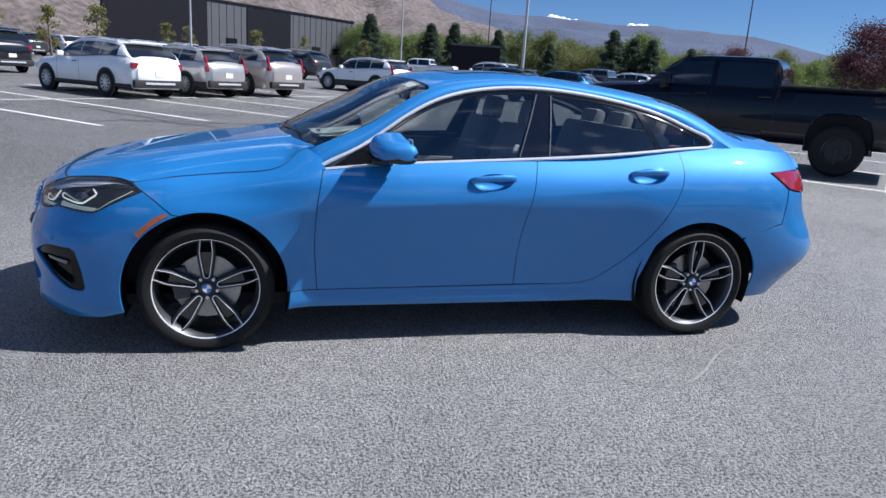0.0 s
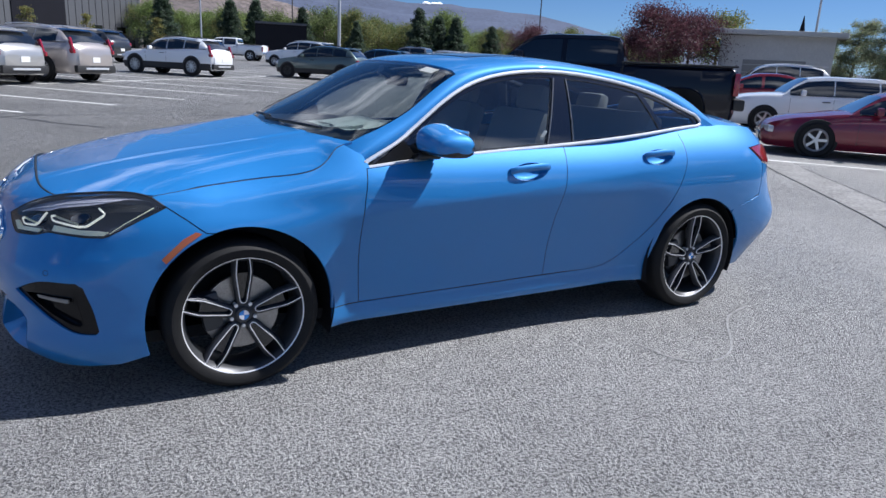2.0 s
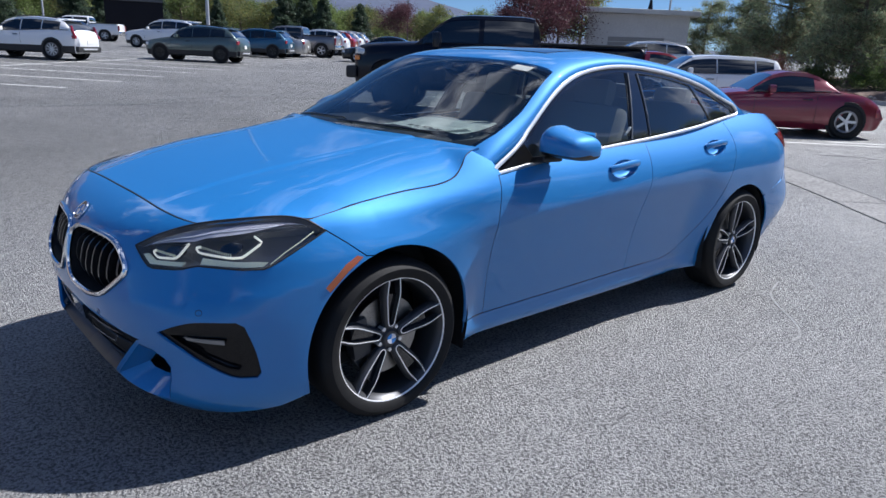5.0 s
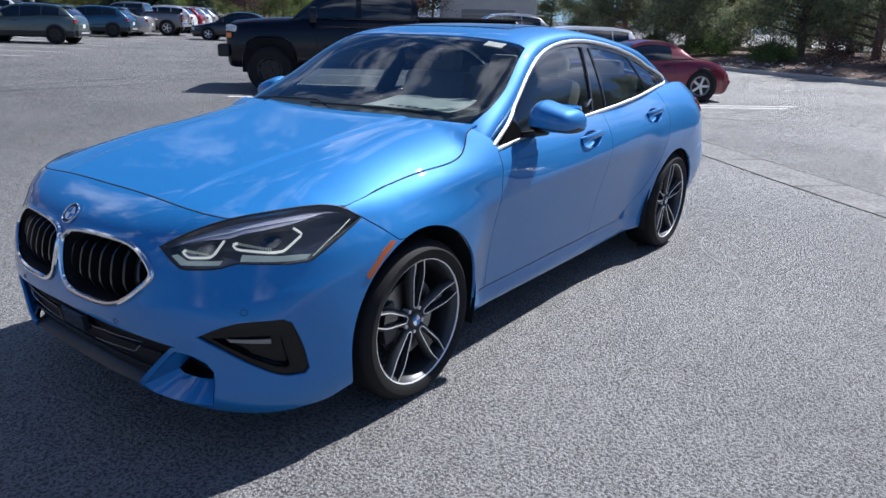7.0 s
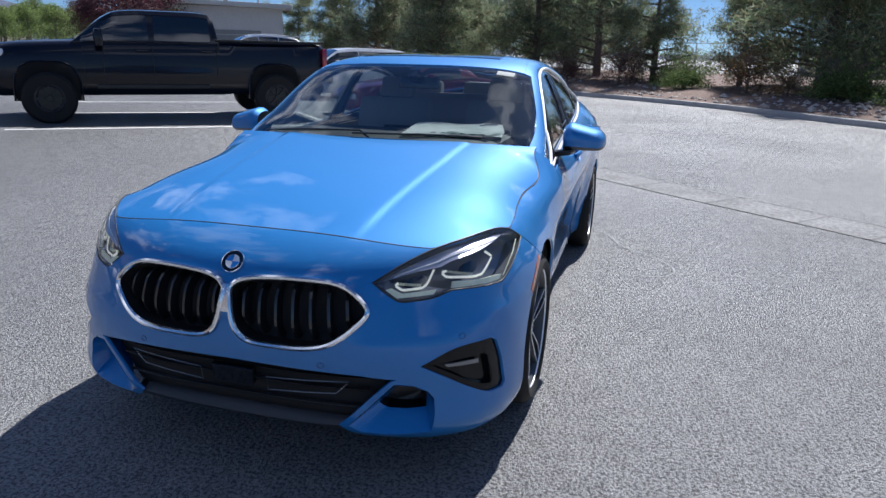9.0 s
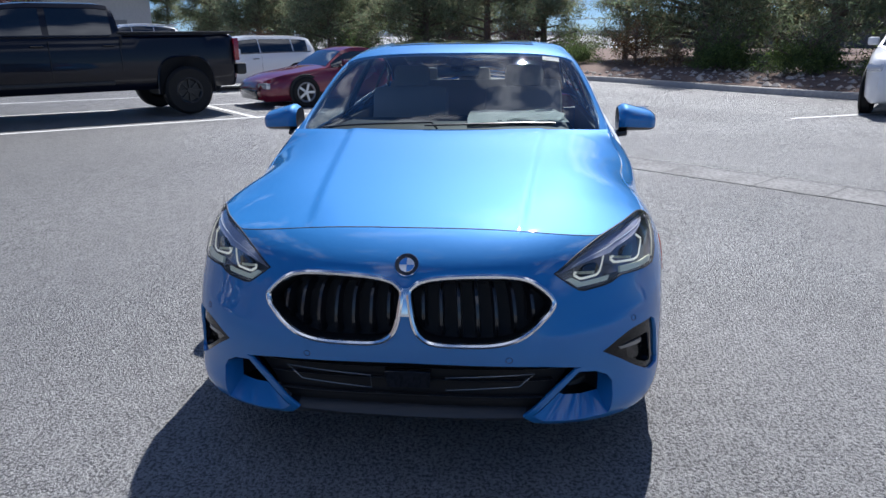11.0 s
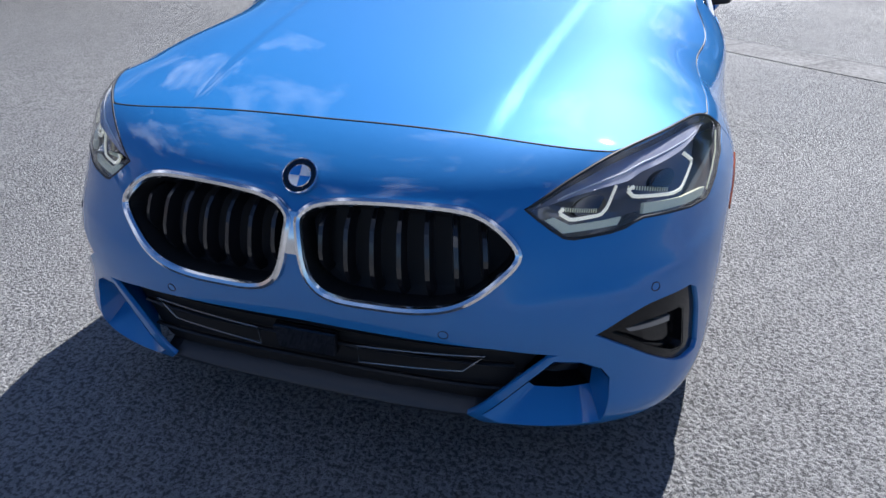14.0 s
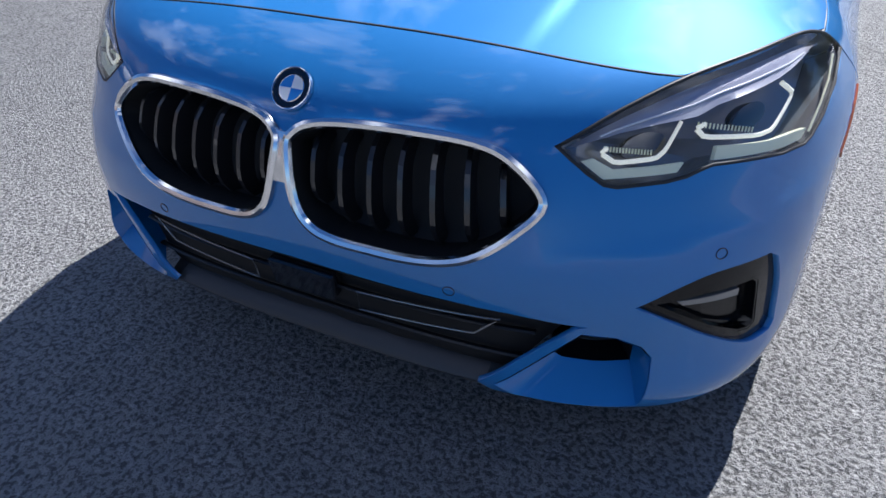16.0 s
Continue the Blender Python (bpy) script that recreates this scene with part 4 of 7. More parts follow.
# door mirrors
for side in (-1, 1):
    n, rings, split = 28, [], []
    for i in range(17):
        t = i / 16
        y = 0.862 + 0.205 * t
        rnd = math.sqrt(max(0.0, 1 - max(0.0, (t - 0.78) / 0.22) ** 2.2)) if t < 1 else 0.12
        rin = 0.80 + 0.20 * math.sin(min(1.0, t * 5) * math.pi / 2)
        zb = 0.966 + 0.026 * (1 - rnd)
        zt = zb + (0.150 - 0.056 * t) * rin * (0.35 + 0.65 * rnd)
        cx, cz, hz = -0.455 + 0.045 * t * t, (zb + zt) / 2, (zt - zb) / 2
        lf, lb = 0.118 * rin * (0.3 + 0.7 * rnd), 0.062 * (0.3 + 0.7 * rnd)
        ring = []
        for j in range(n):
            ca, sa = math.cos(2 * math.pi * j / n), math.sin(2 * math.pi * j / n)
            px = math.copysign(abs(ca) ** 0.78, ca)
            pz = math.copysign(abs(sa) ** (0.86 if sa > 0 else 0.62), sa)
            ring.append((cx + (lf if ca < 0 else lb) * px, side * y, cz + hz * pz))
        rings.append(ring)
        split.append(zb + 0.2 * (zt - zb))
    for nm, mt, up in (("mirror_cap", M_BLUE, True), ("mirror_shell", M_BLACK, False)):
        bm = bmesh.new()
        vs = [[bm.verts.new(p) for p in r] for r in rings]
        for a, b, cut in zip(vs, vs[1:], split):
            for j in range(n):
                zmid = (a[j].co.z + a[(j + 1) % n].co.z) / 2
                front = min(math.cos(2 * math.pi * j / n), math.cos(2 * math.pi * (j + 1) / n)) < 0.92
                if (zmid > cut and front) == up:
                    bm.faces.new((a[j], a[(j + 1) % n], b[(j + 1) % n], b[j]))
        bm.faces.new(vs[-1] if up else vs[0])
        if up:
            bmesh.ops.delete(bm, geom=[v for v in bm.verts if not v.link_faces], context='VERTS')
        bmesh.ops.recalc_face_normals(bm, faces=bm.faces)
        o = part(nm, bm, mt, car, "blue mirror cap" if up else "black mirror shell", True)
    bm = box_bm(bmesh.new(), (0.004, 0.14, 0.10), pose(-0.388, side * 0.965, 1.035), 0.003)
    part("mirror_glass", bm, M_CHROME, o)
    bm = box_bm(bmesh.new(), (0.11, 0.13, 0.028), pose(-0.50, side * 0.85, 0.952, side * 10, 0, side * 8), 0.01)
    part("mirror_arm", bm, M_BLACK, o, smooth=True)
    bm = bmesh.new()
    q = [side_frame(x, z) * [1, -side, 1] + [0, side * 0.006, 0] for x, z in ((-0.74, 0.925), (-0.53, 0.945), (-0.585, 1.02))]
    bm.faces.new([bm.verts.new(p) for p in q])
    bmesh.ops.solidify(bm, geom=bm.faces[:], thickness=0.012)
    part("mirror_base", bm, M_BLACK, o)

# headlamps
M_BLADE = mat("bright_lamp_blade", (0.74, 0.74, 0.82), 0.2, 0.4, coat=1.0)
b_drl = M_DRL.node_tree.nodes["Principled BSDF"]
b_drl.inputs["Emission Color"].default_value = (1.0, 0.97, 0.76, 1)
b_drl.inputs["Emission Strength"].default_value = 0.22
M_REFLECT = mat("pale_lamp_reflector", (0.88, 0.88, 0.62), 0.35, 0.0)
for mir in MIR:
    sg = np.array([1, -1 if mir else 1, 1])
    lens = skin("headlamp", body, LAMP, [], M_LENS, car, step=0.03, thick=0.0, gap=0.003, mirror=mir, label="clear headlamp lens over dark housing")
    lm = LAMP.mean(0)
    bm = ring_bm([lifted(LAMP, -0.002) * sg, lifted((LAMP - lm) * 0.97 + lm, -0.03) * sg, lifted((LAMP - lm) * 0.95 + lm, -0.06) * sg])
    bmesh.ops.recalc_face_normals(bm, faces=bm.faces)
    part("lamp_housing", bm, M_LAMPGREY, lens)
    tube("lamp_seal", lifted(LAMP, -0.002) * sg, 0.0035, M_SHADOWLINE, lens, True)
    blade = np.vstack([LAMP_TOP[1:42] - [0, 0.010], [(-1.70, 0.818)], [(-1.749, 0.808), (-1.823, 0.792), (-1.865, 0.785), (-1.95, 0.771), (-1.985, 0.758), (-2.046, 0.751), (-2.102, 0.740), (-2.139, 0.729)]])
    half = len(LAMP_TOP[1:42])
    low = blade[half:][::-1]
    ks = np.linspace(0, 1, half)
    low = np.stack([np.interp(ks, np.linspace(0, 1, len(low)), low[:, i]) for i in (0, 1)], 1)
    bm = bmesh.new()
    rows = [[bm.verts.new(v) for v in lifted(blade[:half] * (1 - k) + low * k, -0.005 - 0.012 * (1 - k)) * sg] for k in (0.0, 0.5, 1.0)]
    for p, q in zip(rows, rows[1:]):
        for i in range(half - 1):
            bm.faces.new((p[i], p[i + 1], q[i + 1], q[i]))
    bmesh.ops.solidify(bm, geom=bm.faces[:], thickness=0.003)
    part("lamp_blade", bm, M_BLADE, lens, "bright metal blade", True)
    stripe = blade[:half] * 0.42 + low * 0.58
    tube("blade_stripe", lifted(stripe[3:-6], -0.0085) * sg, 0.0018, M_BADGE_WHITE, lens, label="thin white line on the blade")
    hooks = ([(-2.006, 0.753), (-2.033, 0.712), (-2.048, 0.700), (-2.108, 0.696), (-2.128, 0.711), (-2.118, 0.719)], [(-1.811, 0.784), (-1.786, 0.762), (-1.844, 0.715), (-1.873, 0.712), (-1.972, 0.725), (-1.984, 0.740), (-1.968, 0.745)])
    # pale tube draws the light caught along the lens's side seam
    edge = np.array([(-1.632, 0.785), (-1.68, 0.754), (-1.722, 0.727), (-1.766, 0.691)])
    tube("edge_guide", lifted(edge, -0.006) * sg, 0.0020, M_REFLECT, lens)
    for hk in hooks:
        h = np.array(hk)
        line = np.vstack([h[:1]] + [h[i] + (h[i + 1] - h[i]) * np.array([[0.12], [0.5], [0.88]]) for i in range(len(h) - 1)] + [h[-1:]])
        tube("light_guide", lifted(line, -0.016) * sg, 0.0030, M_DRL, lens, label="white daytime light guide", flat=1.5)
        # comb of fine ribs over the foot of the guide
        a, b = h[-2] * 0.9 + h[-3] * 0.1, h[2] if len(h) == 6 else h[3]
        bm = bmesh.new()
        for f in np.linspace(0.06, 0.94, 16):
            c = a + (b - a) * f + [0, 0.0085]
            p0, p1 = lifted([c - [0, 0.0036]], -0.018)[0] * sg, lifted([c + [0, 0.0036]], -0.026)[0] * sg
            mid = Vector((p0 + p1) / 2)
            box_bm(bm, (0.003, 0.0026, 0.0085), Matrix.Translation(mid))
        part("light_ribs", bm, M_REFLECT, lens, "pale ribbed light guide")
        skin("projector_lens", body, ell(h[:, 0].mean() + 0.012, h[:, 1].mean() + 0.004, 0.036, 0.022, 0.2), [], M_GLOSSBLACK, lens, step=0.02, lift=-0.026, thick=0.02, mirror=mir)
    for lo in ([(-2.162, 0.700), (-2.128, 0.670), (-2.02, 0.675), (-2.005, 0.694), (-2.04, 0.692), (-2.112, 0.689), (-2.14, 0.706)], [(-1.966, 0.687), (-1.83, 0.680), (-1.785, 0.682), (-1.765, 0.700), (-1.80, 0.703), (-1.86, 0.703), (-1.958, 0.712)]):
        skin("lamp_reflector", body, lo, [], M_REFLECT, lens, step=0.03, lift=-0.007, thick=0.01, mirror=mir)

# dark seals that show as thin lines between the panels
def seam_line(loop, mirrors=MIR):
    for mir in mirrors:
        tube("panel_seal", lifted(np.array(loop), -0.0055) * np.array([1, -1 if mir else 1, 1]), 0.0048, M_SHADOWLINE, car, seg=6)


for line in (door_f, x2, qcut, hood_side, SEAM, [(float(x), 0.291 + 0.008 * (x + 0.9)) for x in np.linspace(-0.94, 0.568, 24)], [(1.63, 0.613), (1.70, 0.64), (1.79, 0.668), (1.81, 0.76), (1.832, 0.867)]):
    seam_line(line)
# no joint here: a dark tube draws the shade of the rear bumper's crease
seam_line([(1.865, 0.50), (1.886, 0.552), (1.916, 0.628), (1.965, 0.68), (2.016, 0.714)])
seam_line(HCUT)

# cowl under the windshield, wipers
cowl = np.array([(-1.10, 0.0), (-1.05, 0.35), (-0.99, 0.52), (-0.93, 0.60), (-0.84, 0.60), (-0.84, 0.4), (-0.86, 0.0)])
skin("cowl", hood, np.vstack([cowl, (cowl * [1, -1])[::-1][1:-1]]), [], M_BLACK, car, step=0.06, lift=-0.045, thick=0.03, label="black wiper cowl")
for y0, y1 in ((0.10, -0.52), (0.62, 0.0)):
    pts = []
    for t in np.linspace(0, 1, 10):
        u = -0.798 + 0.02 * t
        y = y0 + (y1 - y0) * t
        p = roof(u, np.sign(y) * -by_w(min(0.95, abs(y) / 0.79)) if abs(y) > 0.01 else 0.999)
        pts.append((p[0] - 0.002, y, p[2] + 0.006))
    tube("wiper", pts, 0.0045, M_BLACK, car, label="black wiper blade")

# stickers on the glass
def sticker(u, y, w, h, parent):
    q = []
    for du, dy in ((-h, 0), (-h, w), (0, w), (0, 0)):
        yy = y + dy
        p = roof(u + du, by_w(abs(yy) / float(arch_y(u + du))))
        q.append((p[0], yy, p[2] + 0.004))
    bm = bmesh.new()
    bm.faces.new([bm.verts.new(v) for v in q])
    bmesh.ops.solidify(bm, geom=bm.faces[:], thickness=0.001)
    return part("sticker", bm, M_PAPER, parent, "white paper sticker")


sticker(-0.235, -0.555, 0.09, 0.04, windshield)
q = side_frame(0.225, 1.045)
box("window_sticker", (0.022, 0.002, 0.05), pose(0.222, float(q[1]) - 0.001, 1.035, 25, 8, 0), M_PAPER, car, label="white window sticker")
# antenna fin
fin = lathe("roof_antenna", [(0.0, 0.045), (0.012, 0.04), (0.03, 0.012), (0.036, 0.0)], M_BLUE, car, pose(0.93, 0, 1.367) @ Matrix.Diagonal((2.0, 0.8, 1, 1)), 20, "blue shark-fin antenna")

# underside and cabin
box("underbody", (3.7, 1.5, 0.05), pose(-0.12, 0, 0.23), M_INNER, car)
box("engine_bay", (0.85, 1.35, 0.45), pose(-1.42, 0, 0.50), M_INNER, car, 0.05)
box("boot_interior", (0.75, 1.4, 0.6), pose(1.70, 0, 0.62), M_INNER, car, 0.05)
bm = box_bm(bmesh.new(), (0.50, 1.20, 0.22), pose(-0.63, 0, 0.918, 0, 0, 0), 0.05)
dash = part("dashboard", bm, M_DASH, car, "black dashboard", True)
box("instrument_hood", (0.2, 0.4, 0.08), pose(-0.43, -0.36, 1.0), M_DASH, dash, 0.03)
box("centre_screen", (0.02, 0.26, 0.1), pose(-0.40, 0.02, 0.99, 0, -12, 0), M_GLOSSBLACK, dash, 0.006)
ring = [(-0.30 - 0.05 * math.sin(a), -0.36 + 0.18 * math.cos(a), 0.87 + 0.17 * math.sin(a)) for a in np.linspace(0, 2 * math.pi, 28, endpoint=False)]
sw = tube("steering_wheel", ring, 0.014, M_DASH, car, True, "black steering wheel")
box("wheel_hub", (0.05, 0.14, 0.12), pose(-0.31, -0.36, 0.87, 0, 15, 0), M_DASH, sw, 0.02)
box("wheel_spoke", (0.02, 0.32, 0.03), pose(-0.31, -0.36, 0.87, 0, 15, 0), M_DASH, sw, 0.008)


def seat(x, y, wide, name):
    s = box(name, (0.5, wide, 0.16), pose(x, y, 0.58, 0, -6, 0), M_SEAT, car, 0.05, "pale leather seat")
    box("backrest", (0.14, wide, 0.58), pose(x + 0.30, y, 0.86, 0, 18, 0), M_SEAT, s, 0.06)
    for k in ([0] if wide < 0.7 else [-0.4, 0, 0.4]):
        box("headrest", (0.09, 0.24, 0.15), pose(x + 0.43, y + k, 1.20 if wide < 0.7 else 1.15, 0, 12, 0), M_SEAT, s, 0.04)
        for d in (-0.05, 0.05):
            tube("headrest_post", [(x + 0.40, y + k + d, 1.08), (x + 0.43, y + k + d, 1.15)], 0.006, M_CHROME, s)


seat(0.02, -0.37, 0.5, "driver_seat")
seat(0.02, 0.37, 0.5, "passenger_seat")
seat(0.78, 0.0, 1.3, "rear_bench")
box("cabin_floor", (2.3, 1.5, 0.04), pose(0.3, 0, 0.42), M_DASH, car)
for y in (-0.80, 0.80):
    box("door_lining", (1.9, 0.04, 0.5), pose(0.25, y * 0.985, 0.70), M_DASH, car, 0.015)
    box("door_armrest", (0.6, 0.05, 0.06), pose(0.0, y * 0.93, 0.78), M_SEAT, car, 0.02)
box("rear_view_mirror", (0.03, 0.24, 0.065), pose(-0.24, 0, 1.265, 0, 10, 0), M_GLOSSBLACK, car, 0.015)
box("mirror_stem", (0.10, 0.07, 0.05), pose(-0.30, 0, 1.30, 0, 25, 0), M_GLOSSBLACK, car, 0.015)
box("parcel_shelf", (0.4, 1.2, 0.03), pose(1.42, 0, 1.0), M_DASH, car, 0.01)
# window papers lying on the dashboard
def paper(w, d, m, rise, label):
    """A sheet that lies on the dashboard and lifts a little towards its far edge."""
    bm = bmesh.new()
    g = [[bm.verts.new(m @ Vector((d * (i / 8 - 0.5), w * (j / 6 - 0.5) * (1 - 0.10 * (i / 8) ** 3), rise * (i / 8) ** 2 + 0.004 * math.sin(j * 1.7)))) for j in range(7)] for i in range(9)]
    for a, b in zip(g, g[1:]):
        for j in range(6):
            bm.faces.new((a[j], a[j + 1], b[j + 1], b[j]))
    bmesh.ops.solidify(bm, geom=bm.faces[:], thickness=0.002)
    return part("window_paper", bm, M_PAPER, car, label, True)


pp = paper(0.50, 0.30, pose(-0.66, -0.33, 1.046, 0, 0, 6), 0.03, "white window paper on the dashboard")
for k in range(6):
    box("print_block", (0.022, 0.024, 0.001), pose(-0.775, -0.50 + 0.05 * k, 1.0515, 0, -3, 6), M_PRINT, pp)
paper(0.26, 0.16, pose(-0.70, -0.44, 1.056, 0, 0, -18), 0.02, "small white paper on the dashboard")

# ---- wheels ----
def wheel(x, side):
    """side: -1 left, 1 right. Ten twin-arm spokes in five pairs, bright-faced on dark alloy."""
    w = thing("wheel", "", "")
    for key in ("label", "category"):
        if key in w:
            del w[key]
    w.parent = car
    m = pose(x, side * 0.797, 0.318, 90 if side < 0 else -90, 0, 0)
    w.matrix_basis = m
    I = Matrix.Identity(4)
    R, hwid = 0.320, 0.110
    lathe("tyre", [(0.248, -hwid + 0.012), (0.262, -hwid), (0.288, -hwid - 0.002), (0.308, -hwid + 0.014), (R, -hwid + 0.035), (R, hwid - 0.035), (0.308, hwid - 0.014), (0.288, hwid + 0.002), (0.262, hwid), (0.248, hwid - 0.012)], M_TYRE, w, I, 64)
    lathe("rim", [(0.25, -0.09), (0.24, -0.085), (0.228, -0.05), (0.228, 0.06), (0.238, 0.085), (0.249, 0.098), (0.253, 0.098), (0.254, 0.09)], M_RIM_DARK, w, I, 64)
    lathe("rim_lip", [(0.2455, 0.092), (0.247, 0.0985), (0.2512, 0.1005), (0.2530, 0.0985)], M_MACHINED, w, I, 64, "bright machined rim lip")
    lathe("brake_disc", [(0.06, 0.03), (0.158, 0.03), (0.158, 0.005), (0.06, 0.005)], M_DISC, w, I, 40)
    lathe("hub_cap", [(0.0, 0.078), (0.03, 0.078), (0.034, 0.074), (0.036, 0.066), (0.052, 0.062), (0.056, 0.05), (0.056, 0.02)], M_RIM_DARK, w, I, 30)
    bm = bmesh.new()
    box_bm(bm, (0.08, 0.16, 0.06), pose(-0.125, 0.02, 0.025, 0, 0, 10), 0.012)
    part("brake_caliper", bm, M_RIM_DARK, w, smooth=True)
    # badge quarters on the hub
    for k in range(4):
        bm = bmesh.new()
        c = bm.verts.new((0, 0, 0.0795))
        ring = [bm.verts.new((0.021 * math.cos(a), 0.021 * math.sin(a), 0.0795)) for a in [radians(90 * k + 90 * i / 6) for i in range(7)]]
        for a, b in zip(ring, ring[1:]):
            bm.faces.new((c, a, b))
        part("hub_badge", bm, M_BADGE_BLUE if k % 2 else M_BADGE_WHITE, w)
    # the bright rib of a twin spoke runs from the lip round a tip at the hub and back
    half = [(0.2455, 0.0225), (0.228, 0.0235), (0.205, 0.0262), (0.180, 0.0275), (0.150, 0.0245), (0.115, 0.0190), (0.085, 0.0148), (0.066, 0.0118), (0.057, 0.0085), (0.0535, 0.0040)]
    path = [(r, -t) for r, t in half] + [(r, t) for r, t in half[::-1]]
    height = lambda r: 0.074 + 0.020 * math.sin(min(1.0, r / 0.25) * math.pi / 2) ** 2
    for k in range(5):
        base = radians(90 + 72 * k)
        ca, sa = math.cos(base), math.sin(base)
        at = lambda r, t, z: (r * ca - t * sa, r * sa + t * ca, z)
        offs = []
        for i, (r, t) in enumerate(path):
            a, b = path[max(i - 1, 0)], path[min(i + 1, len(path) - 1)]
            d = math.hypot(b[0] - a[0], b[1] - a[1])
            offs.append(((b[1] - a[1]) / d, -(b[0] - a[0]) / d))
        for nm, mt, cut in (("spoke_face", M_MACHINED, ((0.0, -0.004), (0.0006, 0.0), (0.0040, 0.0), (0.0050, -0.004))), ("spoke", M_RIM_DARK, ((-0.001, -0.040), (0.0, -0.0025), (0.0055, -0.0025), (0.0120, -0.008), (0.0175, -0.026), (0.0165, -0.045)))):
            bm = bmesh.new()
            cols = [[bm.verts.new(at(r + o * nx * (-1 if r < 0.075 else -1), t - o * ny * 1, height(r) + dz * (1 if nm == "spoke_face" else 0.45 + 2.2 * r))) for o, dz in cut] for (r, t), (nx, ny) in zip(path, offs)]
            for p, q in zip(cols, cols[1:]):
                for i in range(len(cut) - 1):
                    bm.faces.new((p[i], q[i], q[i + 1], p[i + 1]))
            bmesh.ops.recalc_face_normals(bm, faces=bm.faces)
            part(nm, bm, mt, w, smooth=nm == "spoke")
        # black floor of the pocket, open towards the lip
        bm = bmesh.new()
        rows = [[bm.verts.new(at(r, t * x, height(r) - 0.022)) for x in (-1, 1)] for r, t in half[3:]]
        for p, q in zip(rows, rows[1:]):
            bm.faces.new((p[0], p[1], q[1], q[0]))
        part("spoke_pocket", bm, M_GLOSSBLACK, w)
        bm = bmesh.new()
        bmesh.ops.create_cone(bm, cap_ends=True, segments=8, radius1=0.009, radius2=0.008, depth=0.03, matrix=pose(0.05 * math.cos(base + 0.628), 0.05 * math.sin(base + 0.628), 0.055))
        part("wheel_bolt", bm, M_SATIN, w)
    return w


for x in (-HX, HX):
    for side in (-1, 1):
        wheel(x, side)
        # black wheel housing
        bm = bmesh.new()
        seg = 28
        r1, y0, y1 = 0.395 if x < 0 else 0.372, side * 0.55, side * 0.88
        rings = []
        for y in (y0, y1):
            rings.append([bm.verts.new((x + r1 * math.cos(a), y, 0.315 + r1 * math.sin(a))) for a in [radians(-20 + 220 * i / seg) for i in range(seg + 1)]])
        for i in range(seg):
            bm.faces.new((rings[0][i], rings[0][i + 1], rings[1][i + 1], rings[1][i]))
        bm.faces.new(rings[0])
        part("wheel_housing", bm, M_INNER, car)

# ---- parked vehicles ----
M_DARKGLASS = mat("dark_vehicle_glass", (0.01, 0.012, 0.014), 0.04, coat=1.0)
M_CLAD = mat("black_cladding", (0.02, 0.02, 0.021), 0.6, var=0.2, scale=8)
M_HEADLAMP = mat("headlamp_clear", (0.6, 0.62, 0.65), 0.12, 0.3, coat=1.0)
M_ALLOY = mat("silver_alloy", (0.62, 0.63, 0.65), 0.3, 0.9)
M_ALLOY_DARK = mat("black_alloy", (0.02, 0.021, 0.023), 0.3, 0.4)
M_ALLOY_GREY = mat("grey_alloy", (0.25, 0.25, 0.26), 0.35, 0.8)
M_ORANGE = mat("orange_indicator", (0.7, 0.22, 0.03), 0.2, coat=1.0)
M_PLATE = mat("plate_white", (0.7, 0.7, 0.68), 0.5)
PAINTS = {
    "white": car_paint("white_car_paint", (0.78, 0.79, 0.80), 0.35, 0.0),
    "silver": car_paint("silver_car_paint", (0.52, 0.51, 0.49), 0.3, 0.6),
    "beige": car_paint("champagne_car_paint", (0.50, 0.45, 0.42), 0.3, 0.55),
    "black": car_paint("black_car_paint", (0.004, 0.005, 0.008), 0.3, 0.1),
    "graphite": car_paint("graphite_car_paint", (0.05, 0.052, 0.055), 0.3, 0.5),
    "green": car_paint("sage_green_car_paint", (0.085, 0.12, 0.115), 0.32, 0.35),
    "teal": car_paint("deep_blue_car_paint", (0.02, 0.09, 0.16), 0.32, 0.4),
    "grey": car_paint("grey_car_paint", (0.2, 0.2, 0.21), 0.3, 0.5),
    "maroon": car_paint("dark_red_car_paint", (0.17, 0.006, 0.024), 0.3, 0.25),
    "red": car_paint("red_car_paint", (0.30, 0.01, 0.02), 0.28, 0.2),
    "navy": mat("black_blue_truck_paint", (0.0016, 0.003, 0.010), 0.3, spec=0.2, coat=0.45),
}
WHEEL_CACHE = {}


def mono(pairs):
    """A smooth line through pairs that never swings past them."""
    p = sorted(pairs)
    x, y = np.array([a for a, _ in p], float), np.array([b for _, b in p], float)
    h = np.diff(x)
    d = np.diff(y) / h
    m = np.concatenate([[d[0]], np.where(d[:-1] * d[1:] > 0, 2 * d[:-1] * d[1:] / np.where(d[:-1] + d[1:] == 0, 1, d[:-1] + d[1:]), 0.0), [d[-1]]])

    def f(q):
        q = float(np.clip(q, x[0], x[-1]))
        i = int(np.clip(np.searchsorted(x, q) - 1, 0, len(h) - 1))
        t = (q - x[i]) / h[i]
        return (2 * t**3 - 3 * t**2 + 1) * y[i] + (t**3 - 2 * t**2 + t) * h[i] * m[i] + (3 * t**2 - 2 * t**3) * y[i + 1] + (t**3 - t**2) * h[i] * m[i + 1]
    return f


